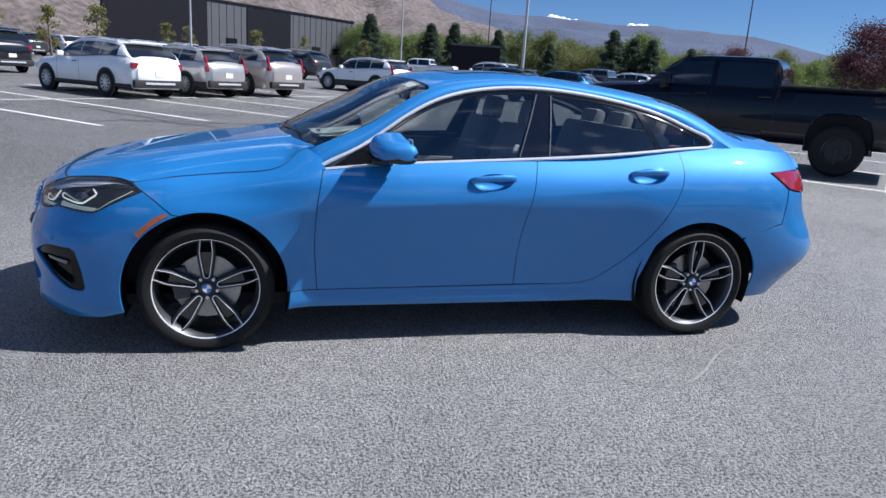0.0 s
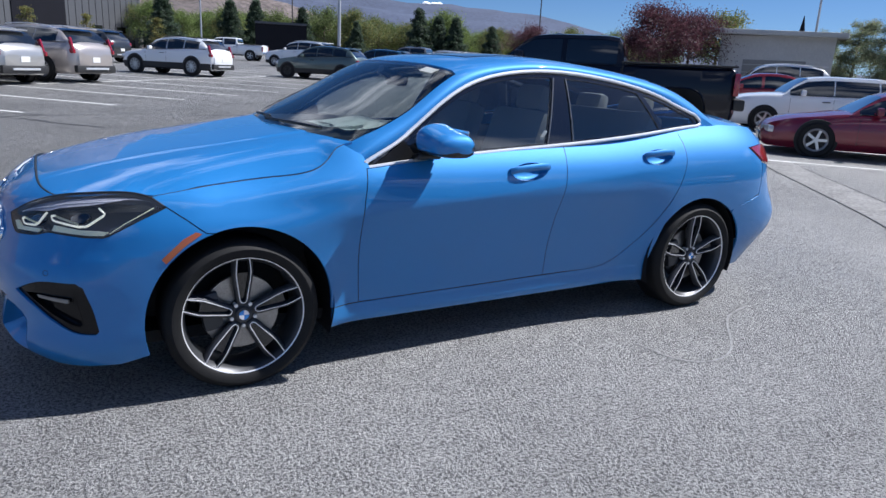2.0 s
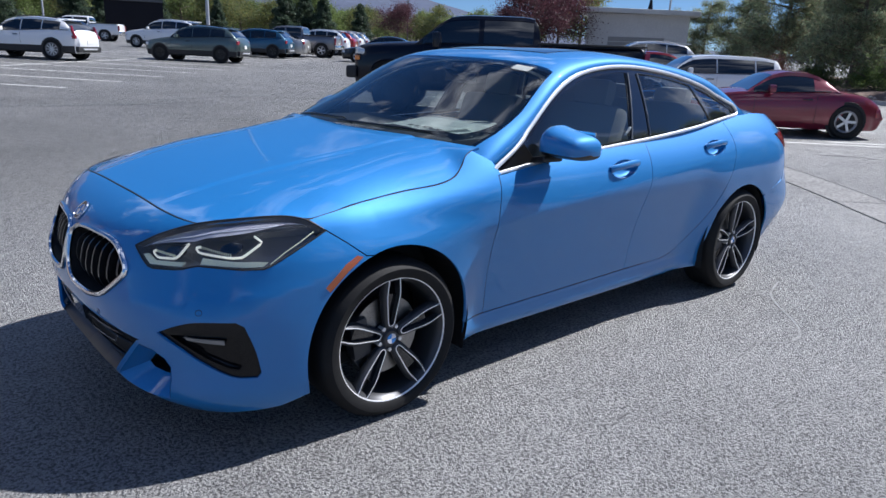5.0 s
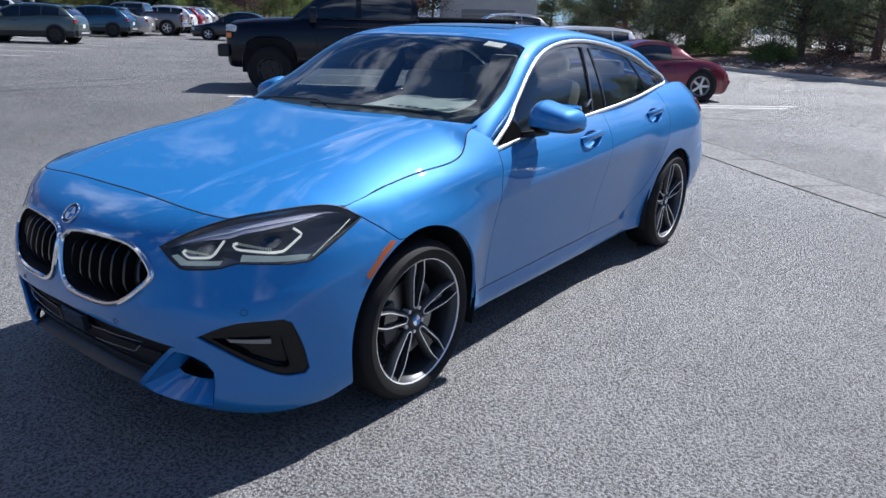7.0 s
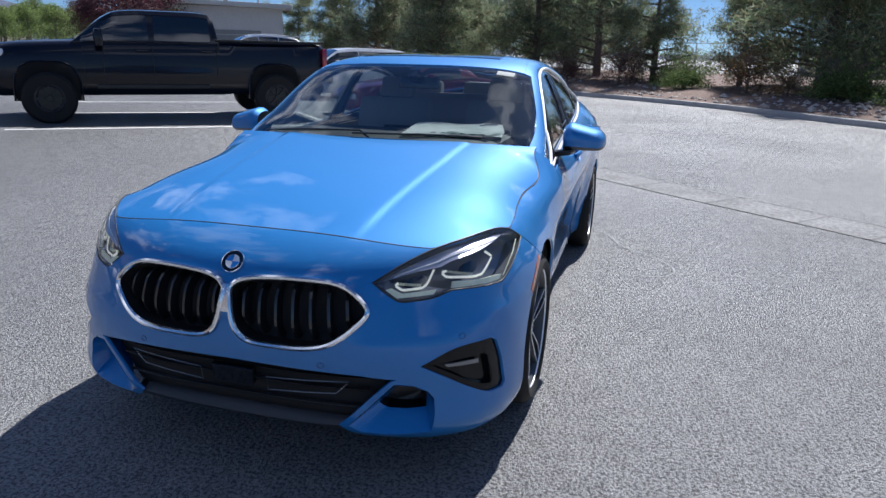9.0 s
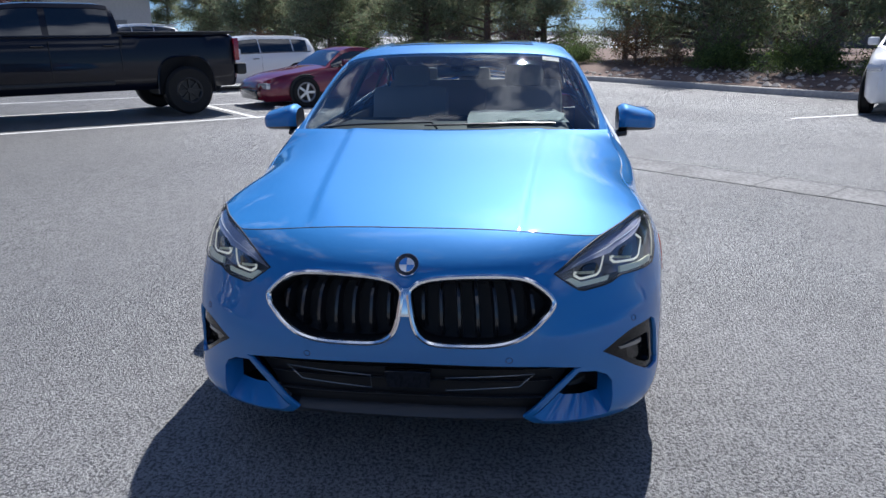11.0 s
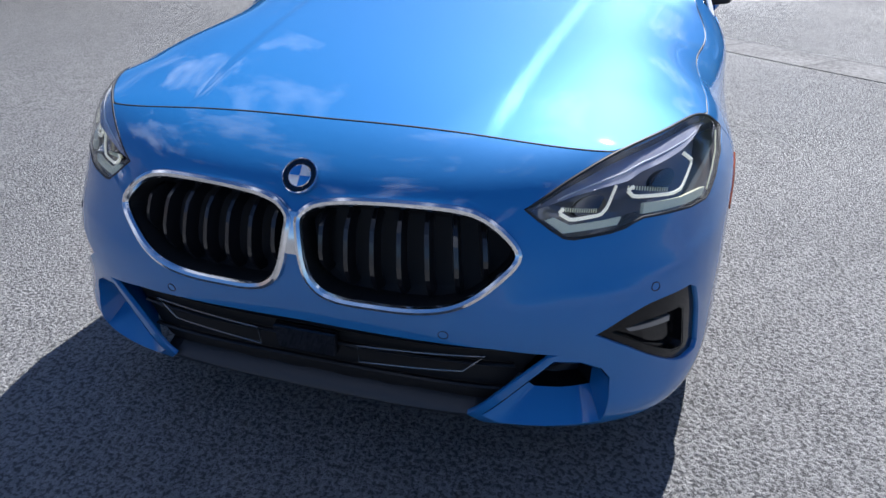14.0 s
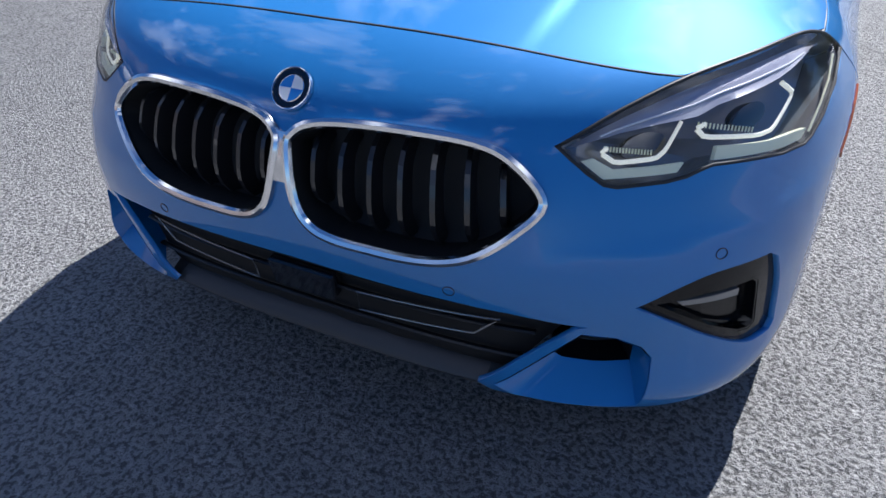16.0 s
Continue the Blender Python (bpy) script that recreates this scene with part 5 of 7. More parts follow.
def plain_wheel(parent, x, y, r, rim_mat, width=0.22, ratio=0.66, spokes=5):
    """A tyre with its rim under it; alike wheels share their meshes."""
    side = -1 if y < 0 else 1
    key = (r, rim_mat.name, width, spokes)
    if key not in WHEEL_CACHE:
        h, q = width / 2, r * ratio
        t = lathe("tyre", [(q, -h * 0.9), (r * 0.9, -h), (r, -h * 0.7), (r, h * 0.7), (r * 0.9, h), (q, h * 0.9)], M_TYRE, None, Matrix.Identity(4), 28)
        w = lathe("rim", [(q, h * 0.9), (q * 0.94, h * 0.96), (q * 0.84, h * 0.88), (q * 0.78, h * 0.62), (0.02, h * 0.62)], M_ALLOY_DARK if rim_mat is M_ALLOY_DARK else M_ALLOY_GREY, None, Matrix.Identity(4), 28)
        bm = bmesh.new()
        for k in range(spokes):
            a = 2 * math.pi * k / spokes
            box_bm(bm, (q * 0.86, q * (0.22 if spokes < 8 else 0.13), h * 0.2), pose(0, 0, h * 0.80, 0, 0, math.degrees(a)) @ pose(q * 0.48, 0, 0), 0.0)
        bmesh.ops.create_cone(bm, cap_ends=True, segments=14, radius1=q * 0.24, radius2=q * 0.2, depth=h * 0.2, matrix=pose(0, 0, h * 0.87))
        s = part("rim_spokes", bm, rim_mat, None)
        WHEEL_CACHE[key] = (t.data, w.data, s.data)
        for o in (t, w, s):
            bpy.data.objects.remove(o)
    tyre, rim, sp = WHEEL_CACHE[key]
    o = new("wheel", tyre)
    o.parent = parent
    o.matrix_basis = pose(x, y, r, 90 if side < 0 else -90, 0, 0)
    for nm, d in (("rim", rim), ("rim_spokes", sp)):
        c = new(nm, d)
        c.parent = o
    return o


def loft(name, rings, material, parent, label="", caps=True):
    bm = bmesh.new()
    rows = [[bm.verts.new(p) for p in r] for r in rings]
    n = len(rows[0])
    for a, b in zip(rows, rows[1:]):
        for i in range(n - 1):
            bm.faces.new((a[i], a[i + 1], b[i + 1], b[i]))
    if caps:
        bm.faces.new(rows[0])
        bm.faces.new(rows[-1])
    bmesh.ops.remove_doubles(bm, verts=bm.verts, dist=0.0004)
    bmesh.ops.recalc_face_normals(bm, faces=bm.faces)
    return part(name, bm, material, parent, label, True)


def vehicle(name, label, category, at, heading, L, W, H, wb, fo, r, paint, deck, roofline, pillars, belt_drop=0.0, rim=None, clad=None, clear=0.22, rails=False, seg=40, roof_taper=0.72, spokes=5, tail="side", base=None, group="", detail=False, round_n=7.0, arch=None, side_end=0.30, rear_glass=True):
    """A parked car built from its deck line and roof line; its front points along heading."""
    ang = math.degrees(math.atan2(heading[1], heading[0])) - 180
    z0 = ground_z(at[1]) if base is None else base
    v = thing(name, label, category, pose(at[0], at[1], z0, 0, 0, ang), group)
    col = PAINTS[paint]
    rim = rim or M_ALLOY
    dk = mono([(-L / 2 + f * L, z) for f, z in deck])
    xs = np.concatenate([np.linspace(-L / 2, -L / 2 + 0.3, 8)[:-1], np.linspace(-L / 2 + 0.3, L / 2 - 0.3, seg), np.linspace(L / 2 - 0.3, L / 2, 8)[1:]])
    plan = lambda x: W / 2 * max(0.72, (1 - min(0.9999, abs(2 * x / L)) ** round_n) ** (1 / round_n))
    ax = (-L / 2 + fo, -L / 2 + fo + wb)

    def ring(x, lo=None, grow=0.0, top=None):
        w, d = plan(x) + grow, float(dk(x))
        e = min(1.0, max(0.0, (L / 2 - abs(x)) / 0.16))
        e = math.sqrt(1 - (1 - e) ** 2)
        zb = clear + (1 - e) * 0.16 if lo is None else lo
        dd = d - (1 - e) * 0.10
        prof = [(0.0, zb), (w * 0.9, zb), (w * 0.985, zb + 0.10), (w, zb + (dd - zb) * 0.42), (w * 0.998, zb + (dd - zb) * 0.72), (w * 0.965, dd - 0.07), (w * 0.90, dd - 0.01), (w * 0.5, dd + 0.025), (0.0, dd + 0.035)]
        if top is not None:
            prof = prof[:4]
            prof[3] = (w, top)
        left = [(x, -y, z) for y, z in prof]
        return left + ([(x, y, z) for y, z in prof[-2::-1]] if top is None else [])

    loft("body", [ring(x) for x in xs], col, v)
    if clad:
        for sy in (-1, 1):
            rg = [[(x, sy * (plan(x) + 0.006) * k, z) for k, z in ((0.9, clear - 0.005), (0.99, clear + 0.05), (1.0, clear + clad), (0.985, clear + clad + 0.01))] for x in xs[3:-3]]
            loft("lower_cladding", rg, M_CLAD, v, "black plastic cladding", False)
    rl = [(-L / 2 + f * L, z) for f, z in roofline]
    rz = mono(rl)
    gx = np.linspace(rl[0][0], rl[-1][0], 34)
    zt = max(z for _, z in rl)

    def gring(x, grow=0.0, only_roof=False):
        b = float(dk(x)) - 0.03
        top = max(float(rz(x)), b + 0.004) + grow
        k = min(1.0, max(0.0, (top - b) / (zt - b)))
        w0 = plan(x) * 0.925 + grow
        w1 = w0 + (W / 2 * roof_taper - w0) * k + (grow if only_roof else 0)
        prof = [(w0, b), ((w0 + w1) / 2 + 0.012, (b + top) / 2 - 0.03 * k), (w1, top - 0.10 * k), (w1 * 0.94, top - 0.03 * k), (w1 * 0.6, top - 0.004), (0, top)]
        if only_roof:
            prof = prof[2:]
        left = [(x, -y, z) for y, z in prof]
        return left + [(x, y, z) for y, z in prof[-2::-1]]

    loft("cabin", [gring(x) for x in gx], col, v)
    hi = [x for x in gx if float(rz(x)) > zt - 0.09]
    loft("roof", [gring(x, 0.008, True) for x in np.linspace(hi[0], hi[-1], 18)], col, v)

    def pane(name, x0, x1, rows, n=9):
        """Dark glass laid on the cabin between two stations; rows gives the points of one station."""
        bm = bmesh.new()
        g = [[bm.verts.new(p) for p in rows(x)] for x in np.linspace(x0, x1, n)]
        for p, q in zip(g, g[1:]):
            for i in range(len(p) - 1):
                bm.faces.new((p[i], p[i + 1], q[i + 1], q[i]))
        bmesh.ops.recalc_face_normals(bm, faces=bm.faces)
        return part(name, bm, M_DARKGLASS, v, "dark window glass", True)

    def across(x):
        r2 = gring(x, 0.010)
        return [tuple(Vector(r2[3]) * 0.985 + Vector(r2[4]) * 0.015), r2[4], r2[5], r2[6], tuple(Vector(r2[7]) * 0.985 + Vector(r2[6]) * 0.015)]

    pane("windshield", rl[0][0] + 0.06, hi[0] + 0.02, across)
    pane("rear_window", hi[-1] - 0.02 + 0.08, rl[-1][0] - (0.06 if rear_glass else 0.02), across)
    for sy in (-1, 1):
        # side panes between the pillars
        def up_side(x):
            r2 = gring(x, 0.010)
            p0, p1, p2 = (Vector(q) for q in r2[:3])
            pts = [p0.lerp(p1, 0.16), p0.lerp(p1, 0.6), p1.lerp(p2, 0.1), p1.lerp(p2, 0.55), p1.lerp(p2, 0.93)]
            return [(q.x, -sy * q.y, q.z) for q in pts]
        ends = [rl[0][0] + 0.16] + [-L / 2 + f * L for f, *_ in pillars] + [rl[-1][0] - side_end]
        wid = [0.0] + [w for _, w, _, _ in pillars] + [0.0]
        for a, b, wa, wb2 in zip(ends, ends[1:], wid, wid[1:]):
            if b - wb2 / 2 - (a + wa / 2) > 0.12:
                pane("side_window", a + wa / 2, b - wb2 / 2, up_side)
        # belt moulding and mirror
        q = [gring(x)[0] for x in np.linspace(rl[0][0] + 0.2, rl[-1][0] - 0.2, 12)]
        tube("belt_moulding", [(p[0], -sy * p[1] + sy * 0.004, p[2] + 0.02) for p in q], 0.012, M_GLOSSBLACK, v, seg=5)
        mx = rl[0][0] + 0.45
        p = gring(mx)[0]
        box("door_mirror", (0.12, 0.2, 0.15) if not arch else (0.14, 0.26, 0.30), pose(mx, sy * (abs(p[1]) + 0.12), p[2] + 0.08), col, v, 0.04)
        if rails:
            q = [gring(x, 0.05)[3] for x in np.linspace(hi[0] + 0.15, hi[-1] - 0.1, 10)]
            tube("roof_rail", [(a[0], -sy * a[1], a[2]) for a in q], 0.018, M_SATIN if rails == 1 else M_GLOSSBLACK, v, seg=6)
        for x in ax:
            # arch and wheel
            if arch:
                bm = bmesh.new()
                outl = [(arch[0] * math.copysign(abs(math.cos(t)) ** 0.6, math.cos(t)), r * 0.9 + (arch[1] - r * 0.9) * max(0.0, math.sin(t)) ** 0.6) for t in np.linspace(0, math.pi, 22)]
                outl = [(arch[0], clear - 0.02)] + outl + [(-arch[0], clear - 0.02)]
                bm.faces.new([bm.verts.new((x + u, sy * (plan(x) + 0.012), zz)) for u, zz in outl])
                bmesh.ops.solidify(bm, geom=bm.faces[:], thickness=0.02)
                part("wheel_arch", bm, M_INNER, v)
                plain_wheel(v, x, sy * (plan(x) - 0.02), r, rim, width=0.30, ratio=0.56, spokes=spokes)
                continue
            lathe("wheel_arch", [(r * 1.15, 0.0), (r * 1.14, 0.012), (r * 0.6, 0.012), (0.0, 0.012)], M_INNER if not clad else M_CLAD, v, pose(x, sy * (plan(x) - 0.004), r * 1.02, 90 if sy < 0 else -90, 0, 0), 28)
            plain_wheel(v, x, sy * (plan(x) - 0.07), r, rim, spokes=spokes)
        # lamps
        d = float(dk(L / 2 - 0.1))
        if tail == "side":
            box("tail_lamp", (0.16, 0.22, 0.17), pose(L / 2 - 0.12, sy * (plan(L / 2 - 0.12) - 0.10), d - 0.16, 0, 0, sy * 12), M_RED, v, 0.04)
        elif tail == "tall":
            tl = box("tail_lamp", (0.10, 0.075, 0.36), pose(L / 2 - 0.17, sy * (plan(L / 2 - 0.2) - 0.065), d + 0.05, 0, -16, sy * 6), M_RED, v, 0.03)
            box("lamp_foot", (0.22, 0.10, 0.13), pose(L / 2 - 0.14, sy * (plan(L / 2 - 0.2) - 0.05), d - 0.17, 0, 0, sy * 10), M_RED, tl, 0.03)
        hd = float(dk(-L / 2 + 0.12))
        box("headlamp", (0.3, 0.26, 0.13), pose(-L / 2 + 0.19, sy * (plan(-L / 2 + 0.2) - 0.13), hd - 0.12, 0, 8, -sy * 24), M_HEADLAMP, v, 0.04)
        if detail:
            for x in (rl[0][0] + 0.18, -L / 2 + pillars[0][0] * L):
                w = plan(x) + 0.0015
                tube("door_gap", [(x, sy * w * 0.99, clear + 0.12), (x, sy * w, clear + 0.4), (x, sy * w * 0.985, float(dk(x)) - 0.09)], 0.004, M_SHADOWLINE, v, seg=5)
            for x in [-L / 2 + q[0] * L - 0.18 for q in pillars[:1]]:
                tube("door_handle", [(x - 0.09, sy * (plan(x) + 0.006), float(dk(x)) - 0.16), (x + 0.09, sy * (plan(x) + 0.006), float(dk(x)) - 0.155)], 0.014, M_GLOSSBLACK, v, seg=6)
    box("number_plate", (0.02, 0.3, 0.15), pose(L / 2 + 0.004, 0, clear + 0.42), M_PLATE, v)
    if clad is not None:
        box("rear_valance", (0.14, W * 0.84, 0.22), pose(L / 2 - 0.05, 0, clear + 0.15), M_CLAD, v, 0.04, "black lower rear bumper")
        box("skid_strip", (0.03, W * 0.5, 0.06), pose(L / 2 + 0.03, 0, clear + 0.16), M_SATIN, v, 0.012)
        box("rear_spoiler", (0.22, W * 0.62, 0.04), pose(rl[-1][0] - 0.40, 0, zt - 0.06, 0, 6, 0), col, v, 0.015)
    box("grille", (0.05, W * 0.5, 0.2), pose(-L / 2 + 0.0, 0, float(dk(-L / 2 + 0.1)) - 0.28), M_GLOSSBLACK, v, 0.02)
    return v


A_DIR = Vector((0.70, 0.714))
B_DIR = Vector((-0.714, 0.70))
SUV = dict(deck=[(0, 0.80), (0.04, 0.95), (0.12, 1.04), (0.28, 1.14), (0.5, 1.18), (0.8, 1.25), (0.94, 1.24), (1, 1.08)], tail="side", clear=0.24)


def suv(name, label, at, paint, L=4.9, W=1.95, H=1.75, wb=2.95, r=0.37, rear=0.965, tail="side", clad=0.2, rim=None, heading=B_DIR, rails=1, spokes=10, base=None, group=""):
    k = H / 1.75
    roofl = [(0.25, 1.04 * k), (0.31, 1.30 * k), (0.39, 1.62 * k), (0.48, 1.72 * k), (0.60, 1.75 * k), (0.78, 1.70 * k), (0.875, 1.61 * k), (rear - 0.028, 1.34 * k), (rear + 0.012, 1.12 * k)]
    return vehicle(name, label, "car", at, heading, L, W, H, wb, L * 0.175, r, paint, [(f, z * k) for f, z in SUV["deck"]], roofl, [(0.515, 0.035, 0.03, False), (0.70, 0.035, 0.05, False)], clad=clad, clear=0.24, rails=rails, tail=tail, rim=rim, spokes=spokes, base=base, group=group, detail=True, side_end=0.52)


suv("white_suv", "large white SUV with black trim parked on the lot", (-5.6, 18.6), "white", 4.62, 1.92, 1.56, 2.78, 0.36, clad=0.12)
suv("silver_crossover", "silver compact crossover with tall red tail lamps", (-3.75, 20.5), "silver", 4.35, 1.82, 1.50, 2.65, 0.35, tail="tall")
suv("champagne_suv", "champagne three-row SUV with tall red tail lamps", (-2.05, 22.4), "beige", 4.8, 1.92, 1.63, 2.88, 0.37, tail="tall", clad=0.0)
suv("white_crossover", "white compact crossover with black lower cladding", (3.3, 28.3), "white", 4.35, 1.84, 1.52, 2.66, 0.37, tail="tall", clad=0.26, rails=2, rim=M_ALLOY)
suv("dark_suv", "dark SUV parked at the end of the row", (-12.6, 29.3), "black", 4.9, 1.98, 1.75)
suv("grey_suv", "dark grey SUV parked in the second row", (0.6, 41.0), "graphite", 4.7, 1.92, 1.70)
suv("green_crossover", "sage green compact crossover with black arches", (9.75, 28.4), "green", 4.20, 1.80, 1.50, 2.67, 0.34, clad=0.22, rails=2, rim=M_ALLOY_DARK)
suv("blue_crossover", "deep blue compact crossover", (15.4, 34.6), "teal", 4.20, 1.80, 1.50, 2.67, 0.34, clad=0.22, rails=2, rim=M_ALLOY_DARK)
suv("white_long_suv", "long white SUV with dark rear glass", (29.5, 19.0), "white", 5.6, 2.05, 1.90, 3.2, 0.40, clad=0.0)
suv("white_parked_suv", "white SUV with a black mesh grille", (10.55, -8.35), "white", 5.0, 1.98, 1.86, 2.85, 0.40, heading=Vector((-0.86, 0.5)), clad=0.0)


def saloon(name, label, at, paint, L=4.6, W=1.82, H=1.45, heading=B_DIR, base=None, group=""):
    deck = [(0, 0.62), (0.05, 0.72), (0.15, 0.80), (0.30, 0.93), (0.5, 0.95), (0.8, 1.0), (0.95, 1.0), (1, 0.9)]
    rl = [(0.27, 0.92), (0.40, 1.30), (0.50, 1.43), (0.60, 1.45), (0.70, 1.40), (0.80, 1.20), (0.88, 1.0)]
    return vehicle(name, label, "car", at, heading, L, W, H, 2.7, 0.9, 0.32, paint, deck, rl, [(0.52, 0.09, 0.04, False)], clear=0.18, base=base, group=group)


saloon("silver_saloon", "silver saloon parked beside the blue crossover", (17.4, 36.6), "silver")
saloon("red_saloon", "red saloon parked behind the white hatchback", (19.6, 12.4), "red")
# white hatchback of retro shape
vehicle("white_hatchback", "white retro hatchback with a long flat roof", "car", (15.7, 7.7), B_DIR, 4.25, 1.80, 1.46, 2.67, 0.80, 0.32, "white",
        [(0, 0.70), (0.04, 0.84), (0.12, 0.92), (0.26, 0.97), (0.5, 0.98), (0.85, 1.0), (0.96, 1.0), (1, 0.95)],
        [(0.28, 0.96), (0.36, 1.26), (0.42, 1.40), (0.55, 1.45), (0.8, 1.44), (0.93, 1.38), (0.985, 1.02)],
        [(0.56, 0.03, 0.03, False), (0.80, 0.035, 0.03, False)], clear=0.18, detail=True, rim=M_ALLOY)
# red two-seater with a fixed roof
vehicle("red_sports_car", "dark red two-seat sports car with silver five-spoke wheels", "car", (11.88, 3.93), (-0.66, 0.75), 4.11, 1.78, 1.25, 2.42, 0.93, 0.325, "maroon",
        [(0, 0.52), (0.04, 0.60), (0.12, 0.70), (0.22, 0.76), (0.35, 0.83), (0.55, 0.86), (0.75, 0.89), (0.88, 0.83), (0.96, 0.70), (1, 0.56)],
        [(0.345, 0.80), (0.42, 1.03), (0.48, 1.18), (0.55, 1.24), (0.625, 1.23), (0.69, 1.15), (0.74, 1.01), (0.78, 0.86)],
        [(0.67, 0.10, 0.0, True)], side_end=0.42, clear=0.15, detail=True, rim=M_ALLOY, roof_taper=0.66, round_n=4.0)


# ---- pickups ----
def pickup(name, label, at, heading, paint, L=5.9, W=2.02, lift=0.0, r=0.40, rim=None, base=None, detail=False, wb=3.75, fo=None):
    fo = fo or L * 0.17
    deck = [(0, 1.0), (0.02, 1.10), (0.10, 1.16), (0.27, 1.21), (0.32, 1.22), (0.60, 1.22), (0.62, 1.23), (0.98, 1.24), (1, 1.22)]
    rl = [(0.215, 1.16), (0.26, 1.40), (0.31, 1.64), (0.345, 1.74), (0.42, 1.775), (0.56, 1.775), (0.612, 1.75), (0.630, 1.62), (0.642, 1.24)]
    up = lambda q: [(f, z + lift) for f, z in q]
    v = vehicle(name, label, "pickup truck", at, heading, L, W, 1.78 + lift, wb, fo, r, paint, up(deck), up(rl), [(0.44, 0.10, 0.0, True)], clear=0.46 + lift * 0.1, rim=rim, tail="none", base=base, roof_taper=0.80, detail=True, round_n=14.0, side_end=0.16, rear_glass=False, spokes=8 if lift else 5, arch=(0.50, 1.05) if lift else None)
    zt = 1.25 + lift
    # open bed: dark well behind the cab
    box("bed_liner", (L * 0.34, W * 0.80, 0.02), pose(L * 0.312, 0, zt + 0.012), M_CLAD, v, 0.005)
    for sy in (-1, 1):
        box("bed_rail", (L * 0.36, 0.11, 0.035), pose(L * 0.312, sy * (W / 2 - 0.10), zt + 0.02), M_CLAD, v, 0.012)
        box("tail_lamp", (0.10, 0.14, 0.42), pose(L / 2 - 0.04, sy * (W / 2 - 0.085), zt - 0.30), M_RED, v, 0.02)
        box("side_step", (L * 0.33, 0.14, 0.07), pose(-L * 0.06, sy * (W / 2 - 0.06), 0.46 + lift * 0.8), M_CLAD, v, 0.02)
        box("turn_lamp", (0.10, 0.12, 0.10), pose(-L / 2 + 0.10, sy * (W / 2 - 0.07), 0.86 + lift), M_ORANGE, v, 0.02)
        for x in (-L / 2 + fo, -L / 2 + fo + wb):
            w2, tp = (0.52, 1.07) if lift else (r * 1.2, r * 2.15)
            a = [(x + w2 * math.copysign(abs(math.cos(t)) ** 0.6, math.cos(t)), sy * (W / 2 + 0.008), r * 0.9 + (tp - r * 0.9) * max(0.0, math.sin(t)) ** 0.6) for t in np.linspace(0.0, math.pi, 22)]
            tube("arch_flare", a, 0.025, PAINTS[paint], v, flat=0.8, seg=6)
        for f in (0.30, 0.44, 0.632):
            tube("door_gap", [(-L / 2 + f * L, sy * (W / 2 + 0.004), 0.62 + lift), (-L / 2 + f * L, sy * (W / 2 + 0.004), 1.15 + lift)], 0.006, M_SHADOWLINE, v, seg=5)
        for f in (0.41, 0.60):
            tube("door_handle", [(-L / 2 + f * L - 0.1, sy * (W / 2 + 0.02), 1.06 + lift), (-L / 2 + f * L + 0.1, sy * (W / 2 + 0.02), 1.06 + lift)], 0.016, M_GLOSSBLACK, v, seg=6)
    box("cab_gap", (0.03, W * 0.985, 0.62), pose(L * 0.137, 0, 0.90 + lift), M_INNER, v)
    box("front_bumper", (0.22, W * 0.98, 0.24), pose(-L / 2 - 0.03, 0, 0.60 + lift * 0.9), M_CLAD if lift else M_CHROME, v, 0.05)
    box("rear_bumper", (0.2, W * 0.96, 0.22), pose(L / 2 + 0.05, 0, 0.60 + lift * 0.9), M_CLAD if lift else M_CHROME, v, 0.05)
    box("tailgate_step", (0.03, W * 0.7, 0.3), pose(L / 2 + 0.004, 0, 1.0 + lift), PAINTS[paint], v, 0.01)
    for x in (-L * 0.15, L * 0.2):
        box("chassis", (L * 0.4, 0.9, 0.22), pose(x, 0, 0.48 + lift * 0.7), M_INNER, v, 0.02)
    box("cab_light", (0.12, 0.2, 0.05), pose(-L * 0.10, 0, 1.785 + lift), M_CLAD, v, 0.015)
    return v


TH = Vector((-0.69, 0.724))
pickup("black_pickup", "lifted black crew-cab pickup on large off-road tyres", (7.38 + 0.72 * 0.9, 7.35 + 0.69 * 0.9), TH, "navy", 5.9, 2.0, 0.22, 0.44, M_ALLOY_DARK, detail=True, wb=3.97, fo=0.86)
pickup("white_pickup", "white crew-cab pickup parked far across the lot", (12.4, 57.5), (-0.85, 0.5), "white", 5.8, 2.0)
pickup("grey_pickup", "grey pickup truck in the far row", (19.6, 37.6), B_DIR, "grey", 5.6, 1.95)

# far rows
far_paints = ["white", "white", "silver", "graphite", "white", "grey", "red", "teal"]
for i in range(9):
    p = Vector((-26.0, 52.0)) + A_DIR * (3.0 * i)
    suv("parked_suv", "SUV parked in a far row of the lot", (p.x, p.y), far_paints[i % 8], 4.7, 1.9, 1.70, group="far row")
for i in range(10):
    p = Vector((-30.0, 66.0)) + A_DIR * (2.9 * i)
    saloon("parked_saloon", "saloon parked in a far row of the lot", (p.x, p.y), far_paints[(i * 3 + 1) % 8], group="far row")
for i, c in enumerate(("white", "red", "white", "silver")):
    p = Vector((23.5, 41.5)) + A_DIR * (2.9 * i)
    suv("parked_suv", "SUV parked in a far row of the lot", (p.x, p.y), c, 4.5, 1.86, 1.66, group="far row")
suv("white_far_suv", "white SUV parked behind the green crossover", (14.0, 44.0), "white", 4.9, 1.95, 1.75)
saloon("black_saloon", "black saloon parked near the pickup", (21.0, 30.0), "black")

